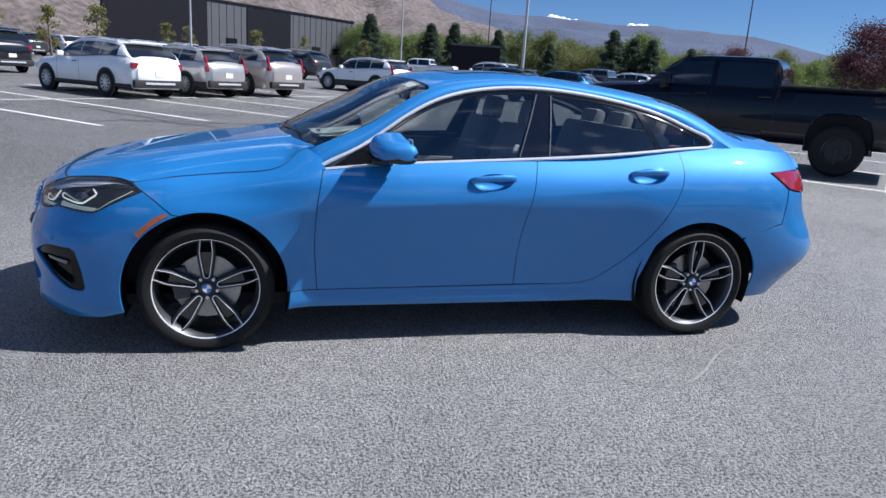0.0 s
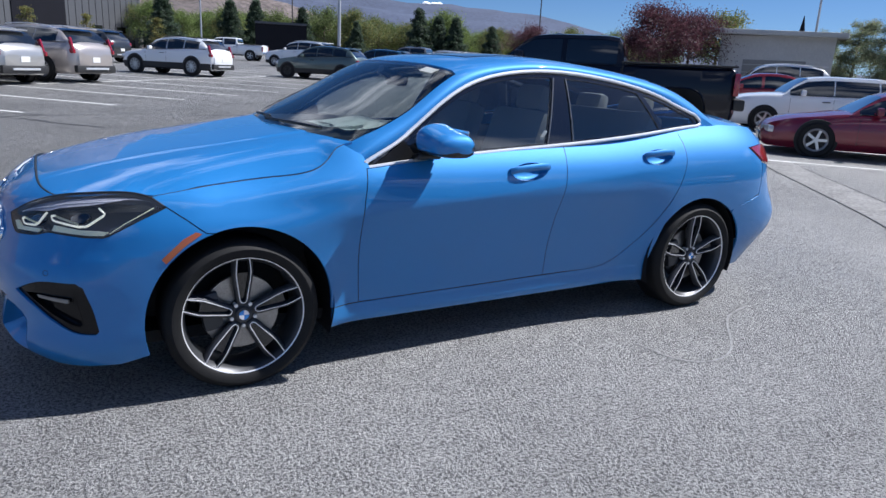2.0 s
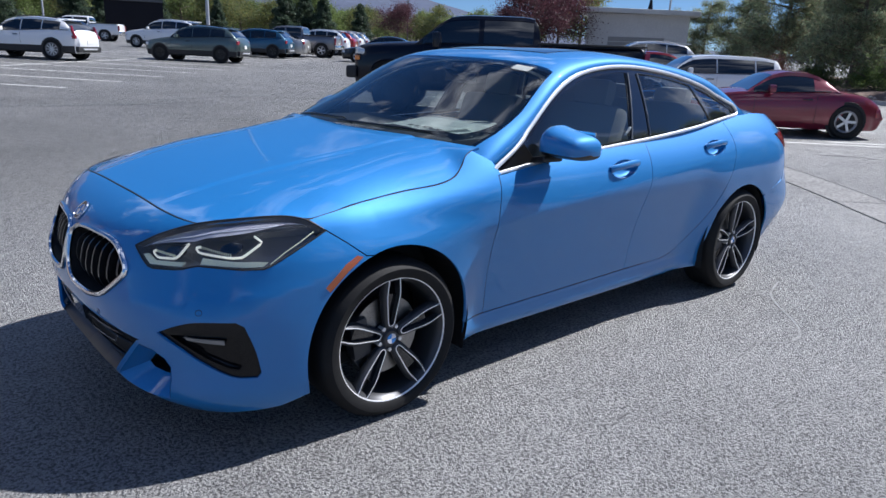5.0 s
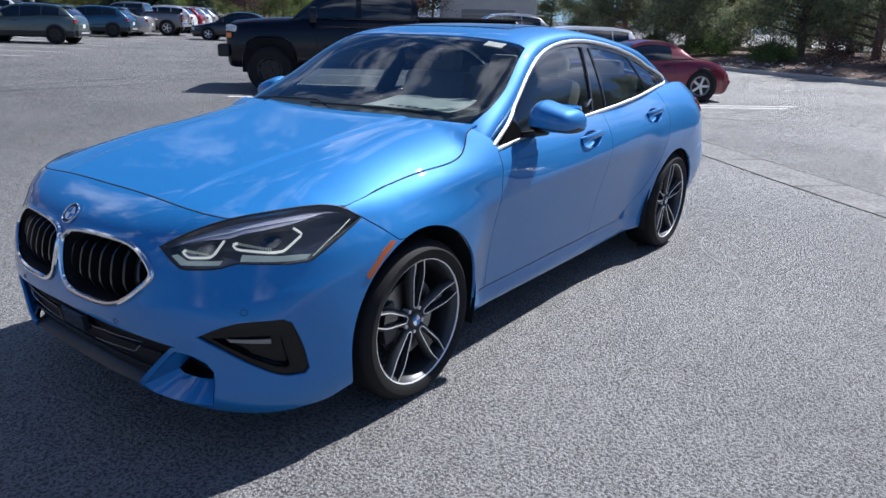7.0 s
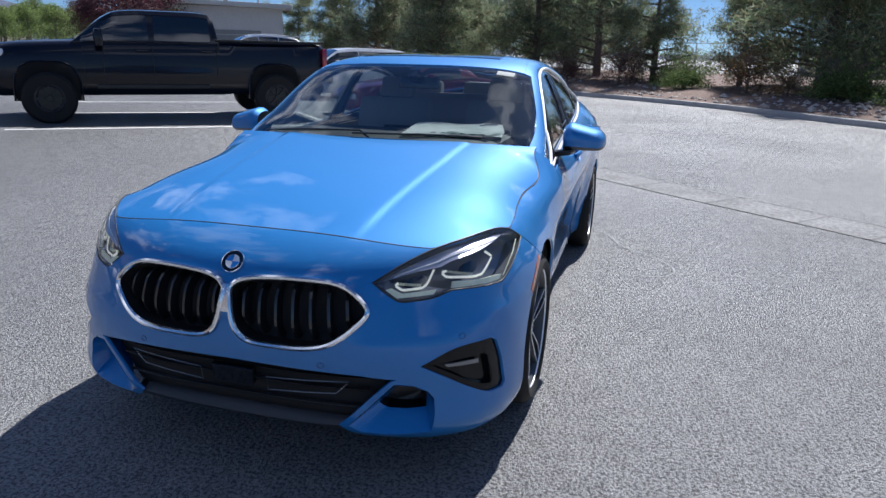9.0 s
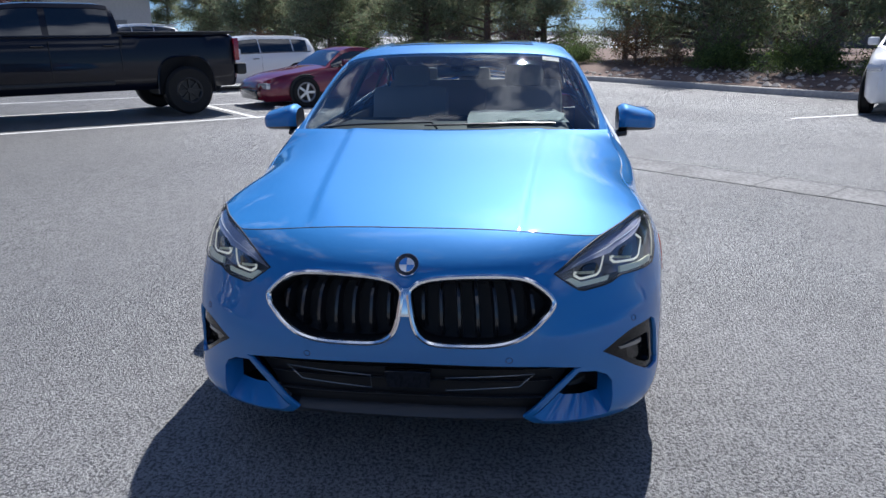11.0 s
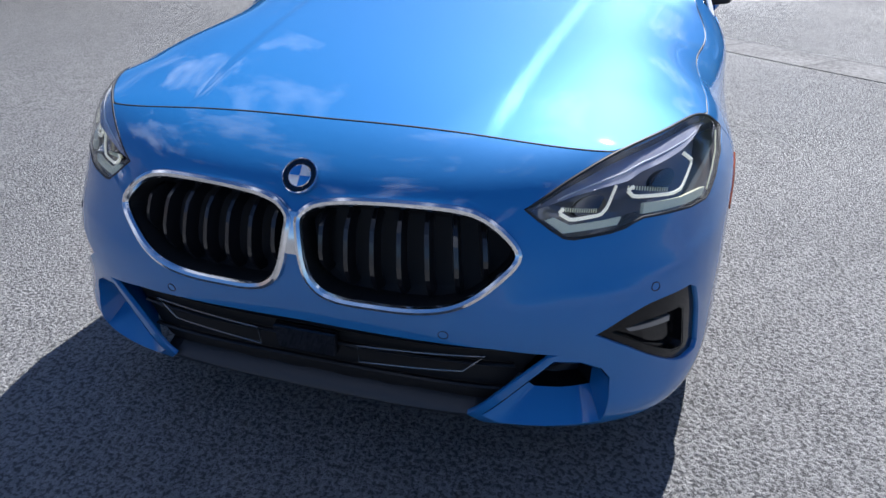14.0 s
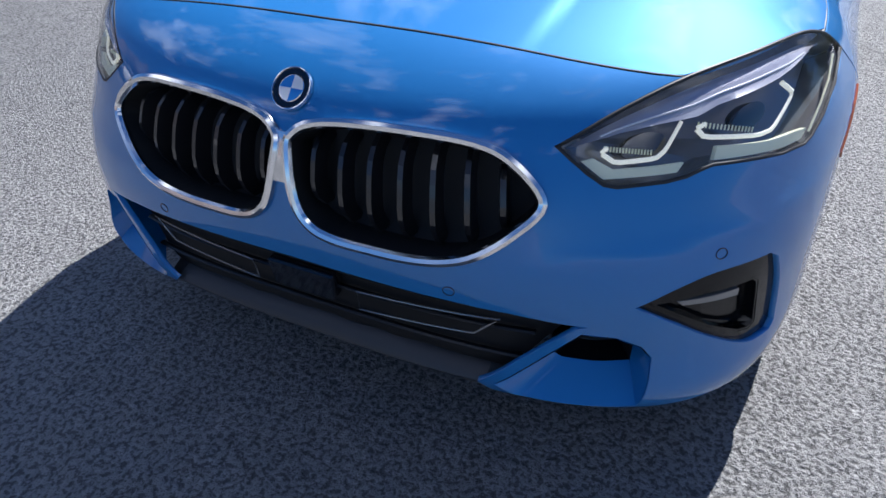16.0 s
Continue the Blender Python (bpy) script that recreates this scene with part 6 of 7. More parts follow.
# ---- markings, kerb, gutter ----
M_LINE = mat("worn_white_line_paint", (0.66, 0.66, 0.64), 0.7, var=0.25, scale=3.0)
M_GUTTER = mat("worn_gutter_concrete", (0.19, 0.187, 0.182), 0.9, var=0.5, scale=2.6, bump=0.5, bump_scale=50)
M_CONC = mat("pale_concrete", (0.36, 0.35, 0.335), 0.85, var=0.18, scale=2.0, bump=0.3, bump_scale=40)
M_SEALER = mat("crack_sealer", (0.035, 0.035, 0.036), 0.5, var=0.2, scale=5)
M_SOIL = mat("bark_and_stone_bed", (0.15, 0.10, 0.078), 0.95, var=0.5, scale=3.0, bump=1.0, bump_scale=9)
M_STONE = mat("pale_bed_stone", (0.42, 0.38, 0.34), 0.9, var=0.3, scale=6)


def strip(name, pts, width, material, z=0.006, label="", category="marking", kind="structure", skip=0.0):
    """A flat band on the ground along a line."""
    p = [Vector((x, y)) for x, y in pts]
    out = []
    for i, q in enumerate(p):
        d = (p[min(i + 1, len(p) - 1)] - p[max(i - 1, 0)]).normalized()
        n = Vector((-d.y, d.x)) * width / 2
        out.append((q - n, q + n))
    verts = [(v.x, v.y, ground_z(v.y) + z) for pr in out for v in pr]
    o = link_mesh(name, verts, [(2 * i, 2 * i + 1, 2 * i + 3, 2 * i + 2) for i in range(len(p) - 1)], material, smooth=False)
    return tagged(o, label, category, kind=kind)


def seg_pts(a, b, n=6):
    return [tuple(Vector(a) + (Vector(b) - Vector(a)) * i / (n - 1)) for i in range(n)]


p0 = Vector((-0.53, 13.18))
for k in range(-4, 12):
    a = p0 + A_DIR * (2.46 * k)
    strip("parking_line", seg_pts(a, a + B_DIR * 11.2), 0.11, M_LINE, label="white painted stall line on asphalt")
c0 = p0 + B_DIR * 5.6
strip("parking_line", seg_pts(c0 - A_DIR * 14, c0 + A_DIR * 34, 10), 0.11, M_LINE, label="white painted stall line on asphalt")
for k in range(-2, 5):
    a = Vector((8.55, 4.55)) + Vector((0.72, 0.69)) * (2.75 * k)
    if k >= 0:
        strip("parking_line", seg_pts(a, a + TH * 5.6), 0.11, M_LINE, label="white painted stall line on asphalt")
        strip("parking_line", seg_pts(a, a - TH * 5.4), 0.11, M_LINE, label="white painted stall line on asphalt")
strip("parking_line", seg_pts((8.4, 4.5), (18.5, 14.1), 6), 0.11, M_LINE, label="white painted stall line on asphalt")
strip("parking_line", seg_pts((8.64, -5.09), (10.6, -9.5)), 0.11, M_LINE, label="white painted stall line on asphalt")
strip("parking_line", seg_pts((11.2, 2.35), (12.85, 0.6)), 0.11, M_LINE, label="white painted stall line on asphalt")

# shallow concrete gutter across the drive
g = curve([(9.0, 4.0), (6.0, 0.42), (4.62, -1.05), (3.78, -1.96), (3.0, -2.85), (2.45, -3.45), (0.5, -5.6), (-3.0, -9.5)], n=6)
strip("gutter", g, 0.62, M_GUTTER, 0.004, "pale concrete drainage gutter", "gutter")
for off in (-0.30, 0.30):
    e = [(q[0] + n[0] * off, q[1] + n[1] * off) for q, n in zip(g[1:-1], [np.array((-(b - a)[1], (b - a)[0])) / np.linalg.norm(b - a) for a, b in zip(g, g[2:])])]
    strip("gutter_edge", e, 0.013, M_SEALER, 0.008, "dark seam along the gutter", "joint")
for k in range(8):
    i = 4 + 5 * k
    if i + 1 < len(g):
        a, b = Vector(g[i]), Vector(g[i + 1])
        d = (b - a).normalized()
        n = Vector((-d.y, d.x)) * 0.31
        strip("gutter_joint", [tuple(a - n), tuple(a + n)], 0.015, M_SEALER, 0.008, "dark joint across the gutter", "joint")
# sealed cracks
rc = random.Random(3)
for a, b in (((-9, 9.5), (-2.0, 11.0)), ((-6, 14), (-1, 9)), ((9.0, 1.5), (10.5, -1.5)), ((-14, 12), (-6, 13)), ((2, 12), (9, 13.5)), ((-4, 11), (5, 11.5))):
    pts = seg_pts(a, b, 12)
    pts = [(x + rc.uniform(-0.2, 0.2), y + rc.uniform(-0.2, 0.2)) for x, y in pts]
    strip("sealed_crack", curve(pts, n=3), 0.05, M_SEALER, 0.005, "dark tar-sealed crack in asphalt", "crack")
# pale scuffed ring left by a wheel
ringp = curve([(0.59, -1.21), (0.65, -1.46), (0.81, -1.54), (1.02, -1.47), (1.41, -1.14), (1.71, -1.04)])
M_SCUFF = mat("pale_scuff", (0.205, 0.205, 0.205), 0.8, var=0.6, scale=18)
strip("tyre_scuff", ringp, 0.012, M_SCUFF, 0.003, "pale curved tyre scuff on asphalt", "scuff")

kerb_line = curve([(31, 17), (28.2, 11), (25.6, 5.6), (23.8, 2.2), (21.2, -0.9), (18.55, -3.35), (16.2, -4.85), (14.5, -5.95), (12.35, -7.7), (9.0, -11.0), (4.0, -17.0)], n=8)


def kerb():
    p = [Vector(q) for q in kerb_line]
    bm = bmesh.new()
    rows = []
    for i, q in enumerate(p):
        d = (p[min(i + 1, len(p) - 1)] - p[max(i - 1, 0)]).normalized()
        n = Vector((-d.y, d.x))
        z = ground_z(q.y)
        rows.append([bm.verts.new((q.x + n.x * o, q.y + n.y * o, z + h)) for o, h in ((0.0, 0.0), (0.015, 0.12), (0.04, 0.145), (0.17, 0.15), (0.17, -0.02))])
    for a, b in zip(rows, rows[1:]):
        for i in range(4):
            bm.faces.new((a[i], a[i + 1], b[i + 1], b[i]))
    bmesh.ops.recalc_face_normals(bm, faces=bm.faces)
    return tagged(part("kerb", bm, M_CONC, None, smooth=True), "pale concrete kerb edging the planting bed", "kerb", kind="structure")


kerb()
# planting bed behind the kerb, mounding up
nb = 16
verts, faces = [], []
for i, q in enumerate(kerb_line):
    d = (kerb_line[min(i + 1, len(kerb_line) - 1)] - kerb_line[max(i - 1, 0)])
    d = d / np.linalg.norm(d)
    n = np.array([-d[1], d[0]])
    for j in range(nb):
        o = 0.17 + j * 1.3
        x, y = q + n * o
        h = 0.13 + 0.5 * (1 - math.exp(-o / 3)) + 0.14 * noise.noise((x * 0.5, y * 0.5, 0)) * min(1, o)
        verts.append((x, y, ground_z(y) + h))
for i in range(len(kerb_line) - 1):
    for j in range(nb - 1):
        faces.append((i * nb + j, i * nb + j + 1, (i + 1) * nb + j + 1, (i + 1) * nb + j))
bed = link_mesh("planting_bed", verts, faces, M_SOIL)
tagged(bed, "bark and stone covered planting bed", "planting bed", kind="structure")


def bed_z(x, y):
    k = np.array(kerb_line)
    o = float(np.sqrt(((k - [x, y]) ** 2).sum(1)).min())
    return ground_z(y) + 0.13 + 0.5 * (1 - math.exp(-o / 3))


# loose stones on the bed
rs = random.Random(11)
sv, sf = [], []
for _ in range(900):
    i = rs.randrange(len(kerb_line) - 1)
    q = kerb_line[i]
    d = kerb_line[i + 1] - q
    n = np.array([-d[1], d[0]]) / np.linalg.norm(d)
    x, y = q + d * rs.random() + n * (0.3 + 5 * rs.random() ** 1.6)
    s = 0.04 + 0.10 * rs.random() ** 2
    z = bed_z(x, y)
    b = len(sv)
    for dx, dy, dz in ((1, 0, 0), (0, 1, 0), (-1, 0, 0), (0, -1, 0), (0, 0, 0.8), (0, 0, -0.8)):
        sv.append((x + dx * s * rs.uniform(0.7, 1.2), y + dy * s * rs.uniform(0.7, 1.2), z + dz * s * rs.uniform(0.6, 1)))
    sf += [(b, b + 1, b + 4), (b + 1, b + 2, b + 4), (b + 2, b + 3, b + 4), (b + 3, b, b + 4), (b + 1, b, b + 5), (b + 2, b + 1, b + 5), (b + 3, b + 2, b + 5), (b, b + 3, b + 5)]
tagged(link_mesh("bed_stones", sv, sf, M_STONE, smooth=False), "pale loose stones on the planting bed", "stones", kind="stuff")

# ---- trees and shrubs ----
def leaf_mat(name, c, var=0.35):
    m = mat(name, c, 0.65, var=var, scale=1.3)
    nt = m.node_tree
    b = nt.nodes["Principled BSDF"]
    geo = nt.nodes.new("ShaderNodeNewGeometry")
    hs = nt.nodes.new("ShaderNodeHueSaturation")
    mr = nt.nodes.new("ShaderNodeMapRange")
    mr.inputs["To Min"].default_value, mr.inputs["To Max"].default_value = 0.55, 1.45
    nt.links.new(geo.outputs["Random Per Island"], mr.inputs["Value"])
    nt.links.new(mr.outputs["Result"], hs.inputs["Value"])
    src = b.inputs["Base Color"].links[0].from_socket
    nt.links.new(src, hs.inputs["Color"])
    nt.links.new(hs.outputs["Color"], b.inputs["Base Color"])
    tl = nt.nodes.new("ShaderNodeBsdfTranslucent")
    mx = nt.nodes.new("ShaderNodeMixShader")
    mx.inputs["Fac"].default_value = 0.5
    nt.links.new(hs.outputs["Color"], tl.inputs["Color"])
    nt.links.new(b.outputs["BSDF"], mx.inputs[1])
    nt.links.new(tl.outputs["BSDF"], mx.inputs[2])
    nt.links.new(mx.outputs["Shader"], nt.nodes["Material Output"].inputs["Surface"])
    return m


M_BARK = mat("grey_brown_bark", (0.13, 0.10, 0.08), 0.95, var=0.4, scale=5, bump=0.8, bump_scale=14)
M_PINE = leaf_mat("pine_needles", (0.20, 0.25, 0.145))
M_PINE2 = leaf_mat("dry_pine_needles", (0.27, 0.25, 0.15))
M_SPRUCE = leaf_mat("dark_spruce_needles", (0.06, 0.09, 0.055))
M_GREEN = leaf_mat("bright_leaves", (0.17, 0.235, 0.065))
M_OLIVE = leaf_mat("olive_leaves", (0.12, 0.15, 0.055))
M_PLUM = leaf_mat("purple_plum_leaves", (0.085, 0.034, 0.044))
M_RUST = leaf_mat("rusty_leaves", (0.19, 0.10, 0.045))
M_GOLD = leaf_mat("yellow_leaves", (0.22, 0.20, 0.06))
M_JUNIPER = leaf_mat("juniper_green", (0.10, 0.15, 0.05))


def leaves(pts, size, rng2, stretch=1.0, wide=0.5):
    """Small leaf blades at the given points, each turned its own way."""
    n = len(pts)
    pts = np.array(pts)
    a = rng2.normal(size=(n, 3))
    a /= np.linalg.norm(a, axis=1)[:, None]
    b = np.cross(a, rng2.normal(size=(n, 3)))
    b /= np.linalg.norm(b, axis=1)[:, None]
    s = size * rng2.uniform(0.6, 1.4, (n, 1))
    v = np.stack([pts - a * s * stretch, pts + b * s * wide, pts + a * s * stretch, pts - b * s * wide], 1).reshape(-1, 3)
    f = [(4 * i, 4 * i + 1, 4 * i + 2, 4 * i + 3) for i in range(n)]
    return v, f


def limb_mesh(segs, parent, name="trunk"):
    """Tapered limbs: (from, to, radius at foot, radius at tip)."""
    bm = bmesh.new()
    for a, b, r0, r1 in segs:
        a, b = Vector(a), Vector(b)
        d = (b - a)
        m = Matrix.Translation(a) @ d.to_track_quat('Z', 'Y').to_matrix().to_4x4()
        n = 7
        r = [[bm.verts.new(m @ Vector((rr * math.cos(2 * math.pi * i / n), rr * math.sin(2 * math.pi * i / n), h))) for i in range(n)] for rr, h in ((r0, 0), ((r0 + r1) / 2 * 1.04, d.length / 2), (r1, d.length))]
        for p, q in zip(r, r[1:]):
            for i in range(n):
                bm.faces.new((p[i], p[(i + 1) % n], q[(i + 1) % n], q[i]))
    return part(name, bm, M_BARK, parent, smooth=True)


def tree(kind, h, spread, material, seed, count, leaf, name, label, mat2=None, dense_part=0.9):
    rg = np.random.default_rng(seed)
    t = thing(name, label, "tree" if kind != "shrub" else "shrub")
    segs, tips = [], []
    if kind == "spruce":
        segs.append(((0, 0, 0), (0, 0, h * 0.97), h * 0.022, 0.02))
        for k in range(26):
            z = h * (0.08 + 0.88 * k / 26)
            L = spread * (1 - z / h) ** 1.05 * rg.uniform(0.75, 1.15)
            for j in range(5):
                a = rg.uniform(0, 2 * math.pi)
                e = (L * math.cos(a), L * math.sin(a), z - L * 0.15 + rg.uniform(-0.1, 0.1))
                segs.append(((0, 0, z), e, 0.03, 0.008))
                for q in rg.uniform(0.15, 1.05, 6):
                    tips.append((np.array(e) - [0, 0, z]) * q + [0, 0, z])
        sd = 0.026 * h
    else:
        fork = h * (0.22 if kind == "broad" else 0.07 if kind == "pine" else 0.02)
        lean = rg.uniform(-0.05, 0.05, 2) * h
        top = np.array([lean[0], lean[1], h * 0.9])
        segs.append(((0, 0, -0.1), tuple(top * 0.55), h * 0.024 + 0.02, h * 0.013))
        segs.append((tuple(top * 0.55), tuple(top), h * 0.013, 0.02))
        nl = {"broad": 22, "pine": 46, "shrub": 18}[kind]
        for k in range(nl):
            f = rg.uniform(0.12 if kind == "shrub" else 0.24 if kind == "broad" else 0.07, 0.95)
            base = top * f
            base[2] = max(base[2], fork)
            a = k * 2.4 + rg.uniform(-0.4, 0.4)
            reach = spread * (math.sin(math.pi * min(1, 0.15 + f * 0.85)) ** 0.7 if kind != "pine" else (1.05 - 0.62 * f)) * rg.uniform(0.65, 1.1)
            rise = {"broad": 0.35, "pine": 0.22, "shrub": 0.6}[kind] * reach * rg.uniform(0.4, 1.4)
            e = base + [reach * math.cos(a), reach * math.sin(a), rise]
            segs.append((tuple(base), tuple(e), h * 0.007 + 0.012, 0.008))
            for j in range(4):
                q = rg.uniform(0.4, 1.0)
                m0 = base + (e - base) * q
                e2 = m0 + rg.normal(size=3) * reach * 0.22
                segs.append((tuple(m0), tuple(e2), 0.012, 0.005))
                tips += [e2, m0 + (e2 - m0) * 0.6]
            tips += [e, base + (e - base) * 0.75]
        sd = spread * {"broad": 0.17, "pine": 0.085, "shrub": 0.2}[kind]
    limb_mesh(segs, t)
    tips = np.array(tips)
    idx = rg.integers(0, len(tips), count)
    pts = tips[idx] + rg.normal(size=(count, 3)) * sd * [1, 1, 0.75]
    if kind == "shrub":
        # a low mound of clumps that reaches the ground
        nc = 70
        a, q = rg.uniform(0, 2 * math.pi, nc), rg.uniform(0, 1, nc) ** 0.6
        lump = rg.uniform(0.72, 1.08, nc)
        c = np.stack([spread * q * np.cos(a) * lump, spread * q * np.sin(a) * lump, h * np.sqrt(1 - q ** 2) * 0.86 * lump], 1)
        fill = c[rg.integers(0, nc, count)] * rg.uniform(0.55, 1.0, (count, 1)) + rg.normal(size=(count, 3)) * spread * 0.085
        k = int(count * dense_part)
        pts = np.vstack([fill[:k], pts[k:]])
        pts = rg.permutation(pts)
    pts = pts[pts[:, 2] > 0.04]
    cut = int(len(pts) * (0.72 if mat2 else 1.0))
    for q, m in ((pts[:cut], material), (pts[cut:], mat2)):
        if m is not None and len(q):
            v, f = leaves(q, leaf, rg, 2.4 if kind == "pine" else 1.6 if kind == "spruce" else 1.0, 0.3 if kind == "pine" else 0.5)
            link_mesh("crown" if m is material else "foliage", v, f, m, t, smooth=False)
    return t


def plant(src, x, y, s=1.0, rot=0.0, z=None, first=False):
    m = pose(x, y, ground_z(y) if z is None else z, 0, 0, rot)
    o = src if first else copy_thing(src, m)
    o.matrix_basis = m @ Matrix.Diagonal((s, s, s, 1))
    return o


pines = [tree("pine", 8.2, 2.9, M_PINE, 21 + k, 21000, 0.062, "pine_tree", "grey-green pine with an open crown behind the kerb", M_PINE2) for k in range(3)]
spots = [(27.4, -1.3, 0.74), (21.9, -6.6, 1.0), (31.8, 4.4, 0.95), (25.0, -7.5, 1.05), (29.5, 1.2, 0.9), (18.4, -9.6, 0.95), (34.5, 9.5, 0.95), (30.5, 9.0, 0.8), (37.0, 15.0, 0.95), (15.2, -13.5, 1.0), (35.5, 3.0, 1.1), (38.5, 9.0, 1.1), (28.5, -11.5, 1.0), (11.0, -18.0, 1.0), (42, 15, 1.1), (44, 21, 0.8), (47, 12, 1.2), (50, 18, 1.2), (46, 4, 1.2), (52, 8, 1.3), (24.5, -4.4, 0.55), (19.5, -13.5, 1.0), (49.9, 27.1, 0.66), (52.5, 31.0, 0.6), (50.5, 23.5, 0.7)]
for i, (x, y, s) in enumerate(spots):
    plant(pines[i % 3], x, y, s, 67 * i, bed_z(x, y) - 0.05, i < 3)
shrubs = {
    "rust": tree("shrub", 1.5, 1.2, M_RUST, 51, 4200, 0.03, "rusty_shrub", "rust-coloured half-bare shrub in the bed", M_PINE2, 0.7),
    "green": tree("shrub", 1.15, 1.6, M_JUNIPER, 52, 14000, 0.034, "green_shrub", "dense green juniper shrub in the bed", M_GREEN),
    "plum": tree("shrub", 1.4, 1.4, M_PLUM, 53, 4200, 0.03, "purple_shrub", "purple-leaved shrub in the bed", M_RUST, 0.75),
}
sp = [("rust", 21.3, -4.3, 0.95), ("green", 18.3, -6.5, 0.85), ("green", 23.2, -2.4, 0.7), ("plum", 24.9, 0.0, 0.95), ("green", 27.6, 4.6, 0.8), ("plum", 26.6, 2.2, 0.8), ("green", 15.9, -7.9, 0.8), ("green", 29.2, 7.6, 0.85), ("green", 13.6, -9.4, 0.85), ("rust", 19.7, -5.3, 0.6), ("green", 30.4, 10.6, 0.8), ("plum", 31.7, 13.0, 0.8), ("green", 25.9, -1.9, 0.6), ("green", 11.9, -11.4, 0.8)]
seen_kind = set()
for i, (k, x, y, s) in enumerate(sp):
    plant(shrubs[k], x, y, s, 50 * i, bed_z(x, y) - 0.03, k not in seen_kind)
    seen_kind.add(k)

# plum tree and broad trees by the white house; the far green belt
plum = tree("broad", 6.0, 2.9, M_PLUM, 61, 15000, 0.07, "plum_tree", "purple-leaved plum tree with dense crown")
broad = [tree("broad", 7.5, 3.0, m, 71 + i, 9000, 0.10, "broad_tree", "green broad-leaved tree in the far belt", m2) for i, (m, m2) in enumerate(((M_GREEN, M_OLIVE), (M_OLIVE, M_GREEN), (M_OLIVE, M_GOLD)))]
spruce = [tree("spruce", 9.0, 4.4, M_SPRUCE, 81 + i, 15000, 0.13, "spruce_tree", "dark spruce in the far belt") for i in range(2)]
gold = tree("broad", 5.0, 1.1, M_GOLD, 91, 1500, 0.1, "young_tree", "young yellowing tree by the far rows", M_OLIVE)

# ---- the far side: belt of trees, buildings, poles, mountains ----
def polar(az, d):
    """A place seen at an azimuth (0 along y, turning to x) and distance from the walk's start."""
    return (-1.5 + d * math.sin(radians(az)), -3.5 + d * math.cos(radians(az)))


rb2 = random.Random(5)
firsts = set()


def put(src, az, d, s, key):
    x, y = polar(az, d)
    plant(src, x, y, s, rb2.uniform(0, 360), None, key not in firsts)
    firsts.add(key)


az = 7.0
i = 0
while az < 47:
    d = rb2.uniform(112, 150)
    k = rb2.random()
    if k < 0.97:
        j = rb2.randrange(3)
        put(broad[j], az, d, rb2.uniform(0.62, 1.0) * (1.12 if az < 30 else 0.95), "b%d" % j)
    else:
        j = rb2.randrange(2)
        put(spruce[j], az, d * 0.93, rb2.uniform(0.55, 0.85), "s%d" % j)
    az += rb2.uniform(0.22, 0.5)
for az, d, s in ((27.4, 96, 0.80), (29.0, 97, 0.72), (30.3, 96, 0.70), (8.2, 100, 0.85), (13.0, 104, 0.80), (14.9, 106, 0.85), (22.5, 104, 0.60), (33.2, 100, 0.62)):
    put(spruce[int(az) % 2], az, d, s, "s%d" % (int(az) % 2))
for az, d, s in ((43.2, 84, 0.62), (41.8, 95, 0.66), (40.3, 92, 0.58), (68.5, 88, 1.2)):
    put(broad[0 if az < 60 else 1], az, d, s, "b%d" % (0 if az < 60 else 1))
plant(plum, *polar(46.2, 54), 0.98, 0, None, True)
plant(plum, *polar(48.2, 57), 0.92, 120)
plant(plum, *polar(44.6, 56), 0.70, 60)
plant(plum, *polar(36.0, 88), 0.9, 220)
plant(broad[2], *polar(50.2, 74), 1.0, 30)
plant(gold, *polar(-11.5, 62), 0.9, 10, None, True)
plant(gold, *polar(-14.5, 58), 0.8, 80)
plant(gold, *polar(3.2, 84), 0.75, 40)
plant(gold, *polar(-7.0, 80), 0.8, 200)
for a2, d2 in ((-18, 60), (-20, 75), (-0.5, 82), (7.8, 92), (-5.5, 85)):
    plant(gold, *polar(a2, d2), 0.8, a2 * 20)

# dark warehouse
M_CLADDING = mat("grey_metal_cladding", (0.075, 0.078, 0.086), 0.6, 0.0, var=0.12, scale=0.6)
M_CLAD_BLACK = mat("black_metal_cladding", (0.010, 0.010, 0.014), 0.6, var=0.12, scale=0.6, spec=0.15)
wh = thing("warehouse", "large flat-roofed warehouse clad in grey and black metal", "building")


def wall(name, a, b, z0, z1, material, parent, thick=0.3, label=""):
    a, b = Vector(a), Vector(b)
    m = (a + b) / 2
    ang = math.degrees(math.atan2(b.y - a.y, b.x - a.x))
    return box(name, ((b - a).length, thick, z1 - z0), pose(m.x, m.y, (z0 + z1) / 2, 0, 0, ang), material, parent, label=label)


zg = 1.4
c1, c2, c3 = polar(-4.2, 112), polar(6.75, 139), polar(-11.3, 103)
hgt = 8.7
wall("wall_grey", c1, c2, zg - 1, zg + hgt, M_CLADDING, wh, 0.4, "grey metal wall")
wall("wall_black", c3, c1, zg - 1, zg + hgt + 1.0, M_CLAD_BLACK, wh, 0.4, "black metal wall")
back1 = (c3[0] + 25, c3[1] + 60)
wall("wall_back", c3, back1, zg - 1, zg + hgt, M_CLADDING, wh, 0.4)
wall("wall_far", back1, c2, zg - 1, zg + hgt, M_CLADDING, wh, 0.4)
bm = bmesh.new()
bm.faces.new([bm.verts.new((p[0], p[1], zg + hgt - 0.3)) for p in (c3, c1, c2, back1)])
bmesh.ops.solidify(bm, geom=bm.faces[:], thickness=0.3)
part("roof", bm, M_CLADDING, wh)
V1, V2 = Vector(c1), Vector(c2)
dirw = (V2 - V1).normalized()
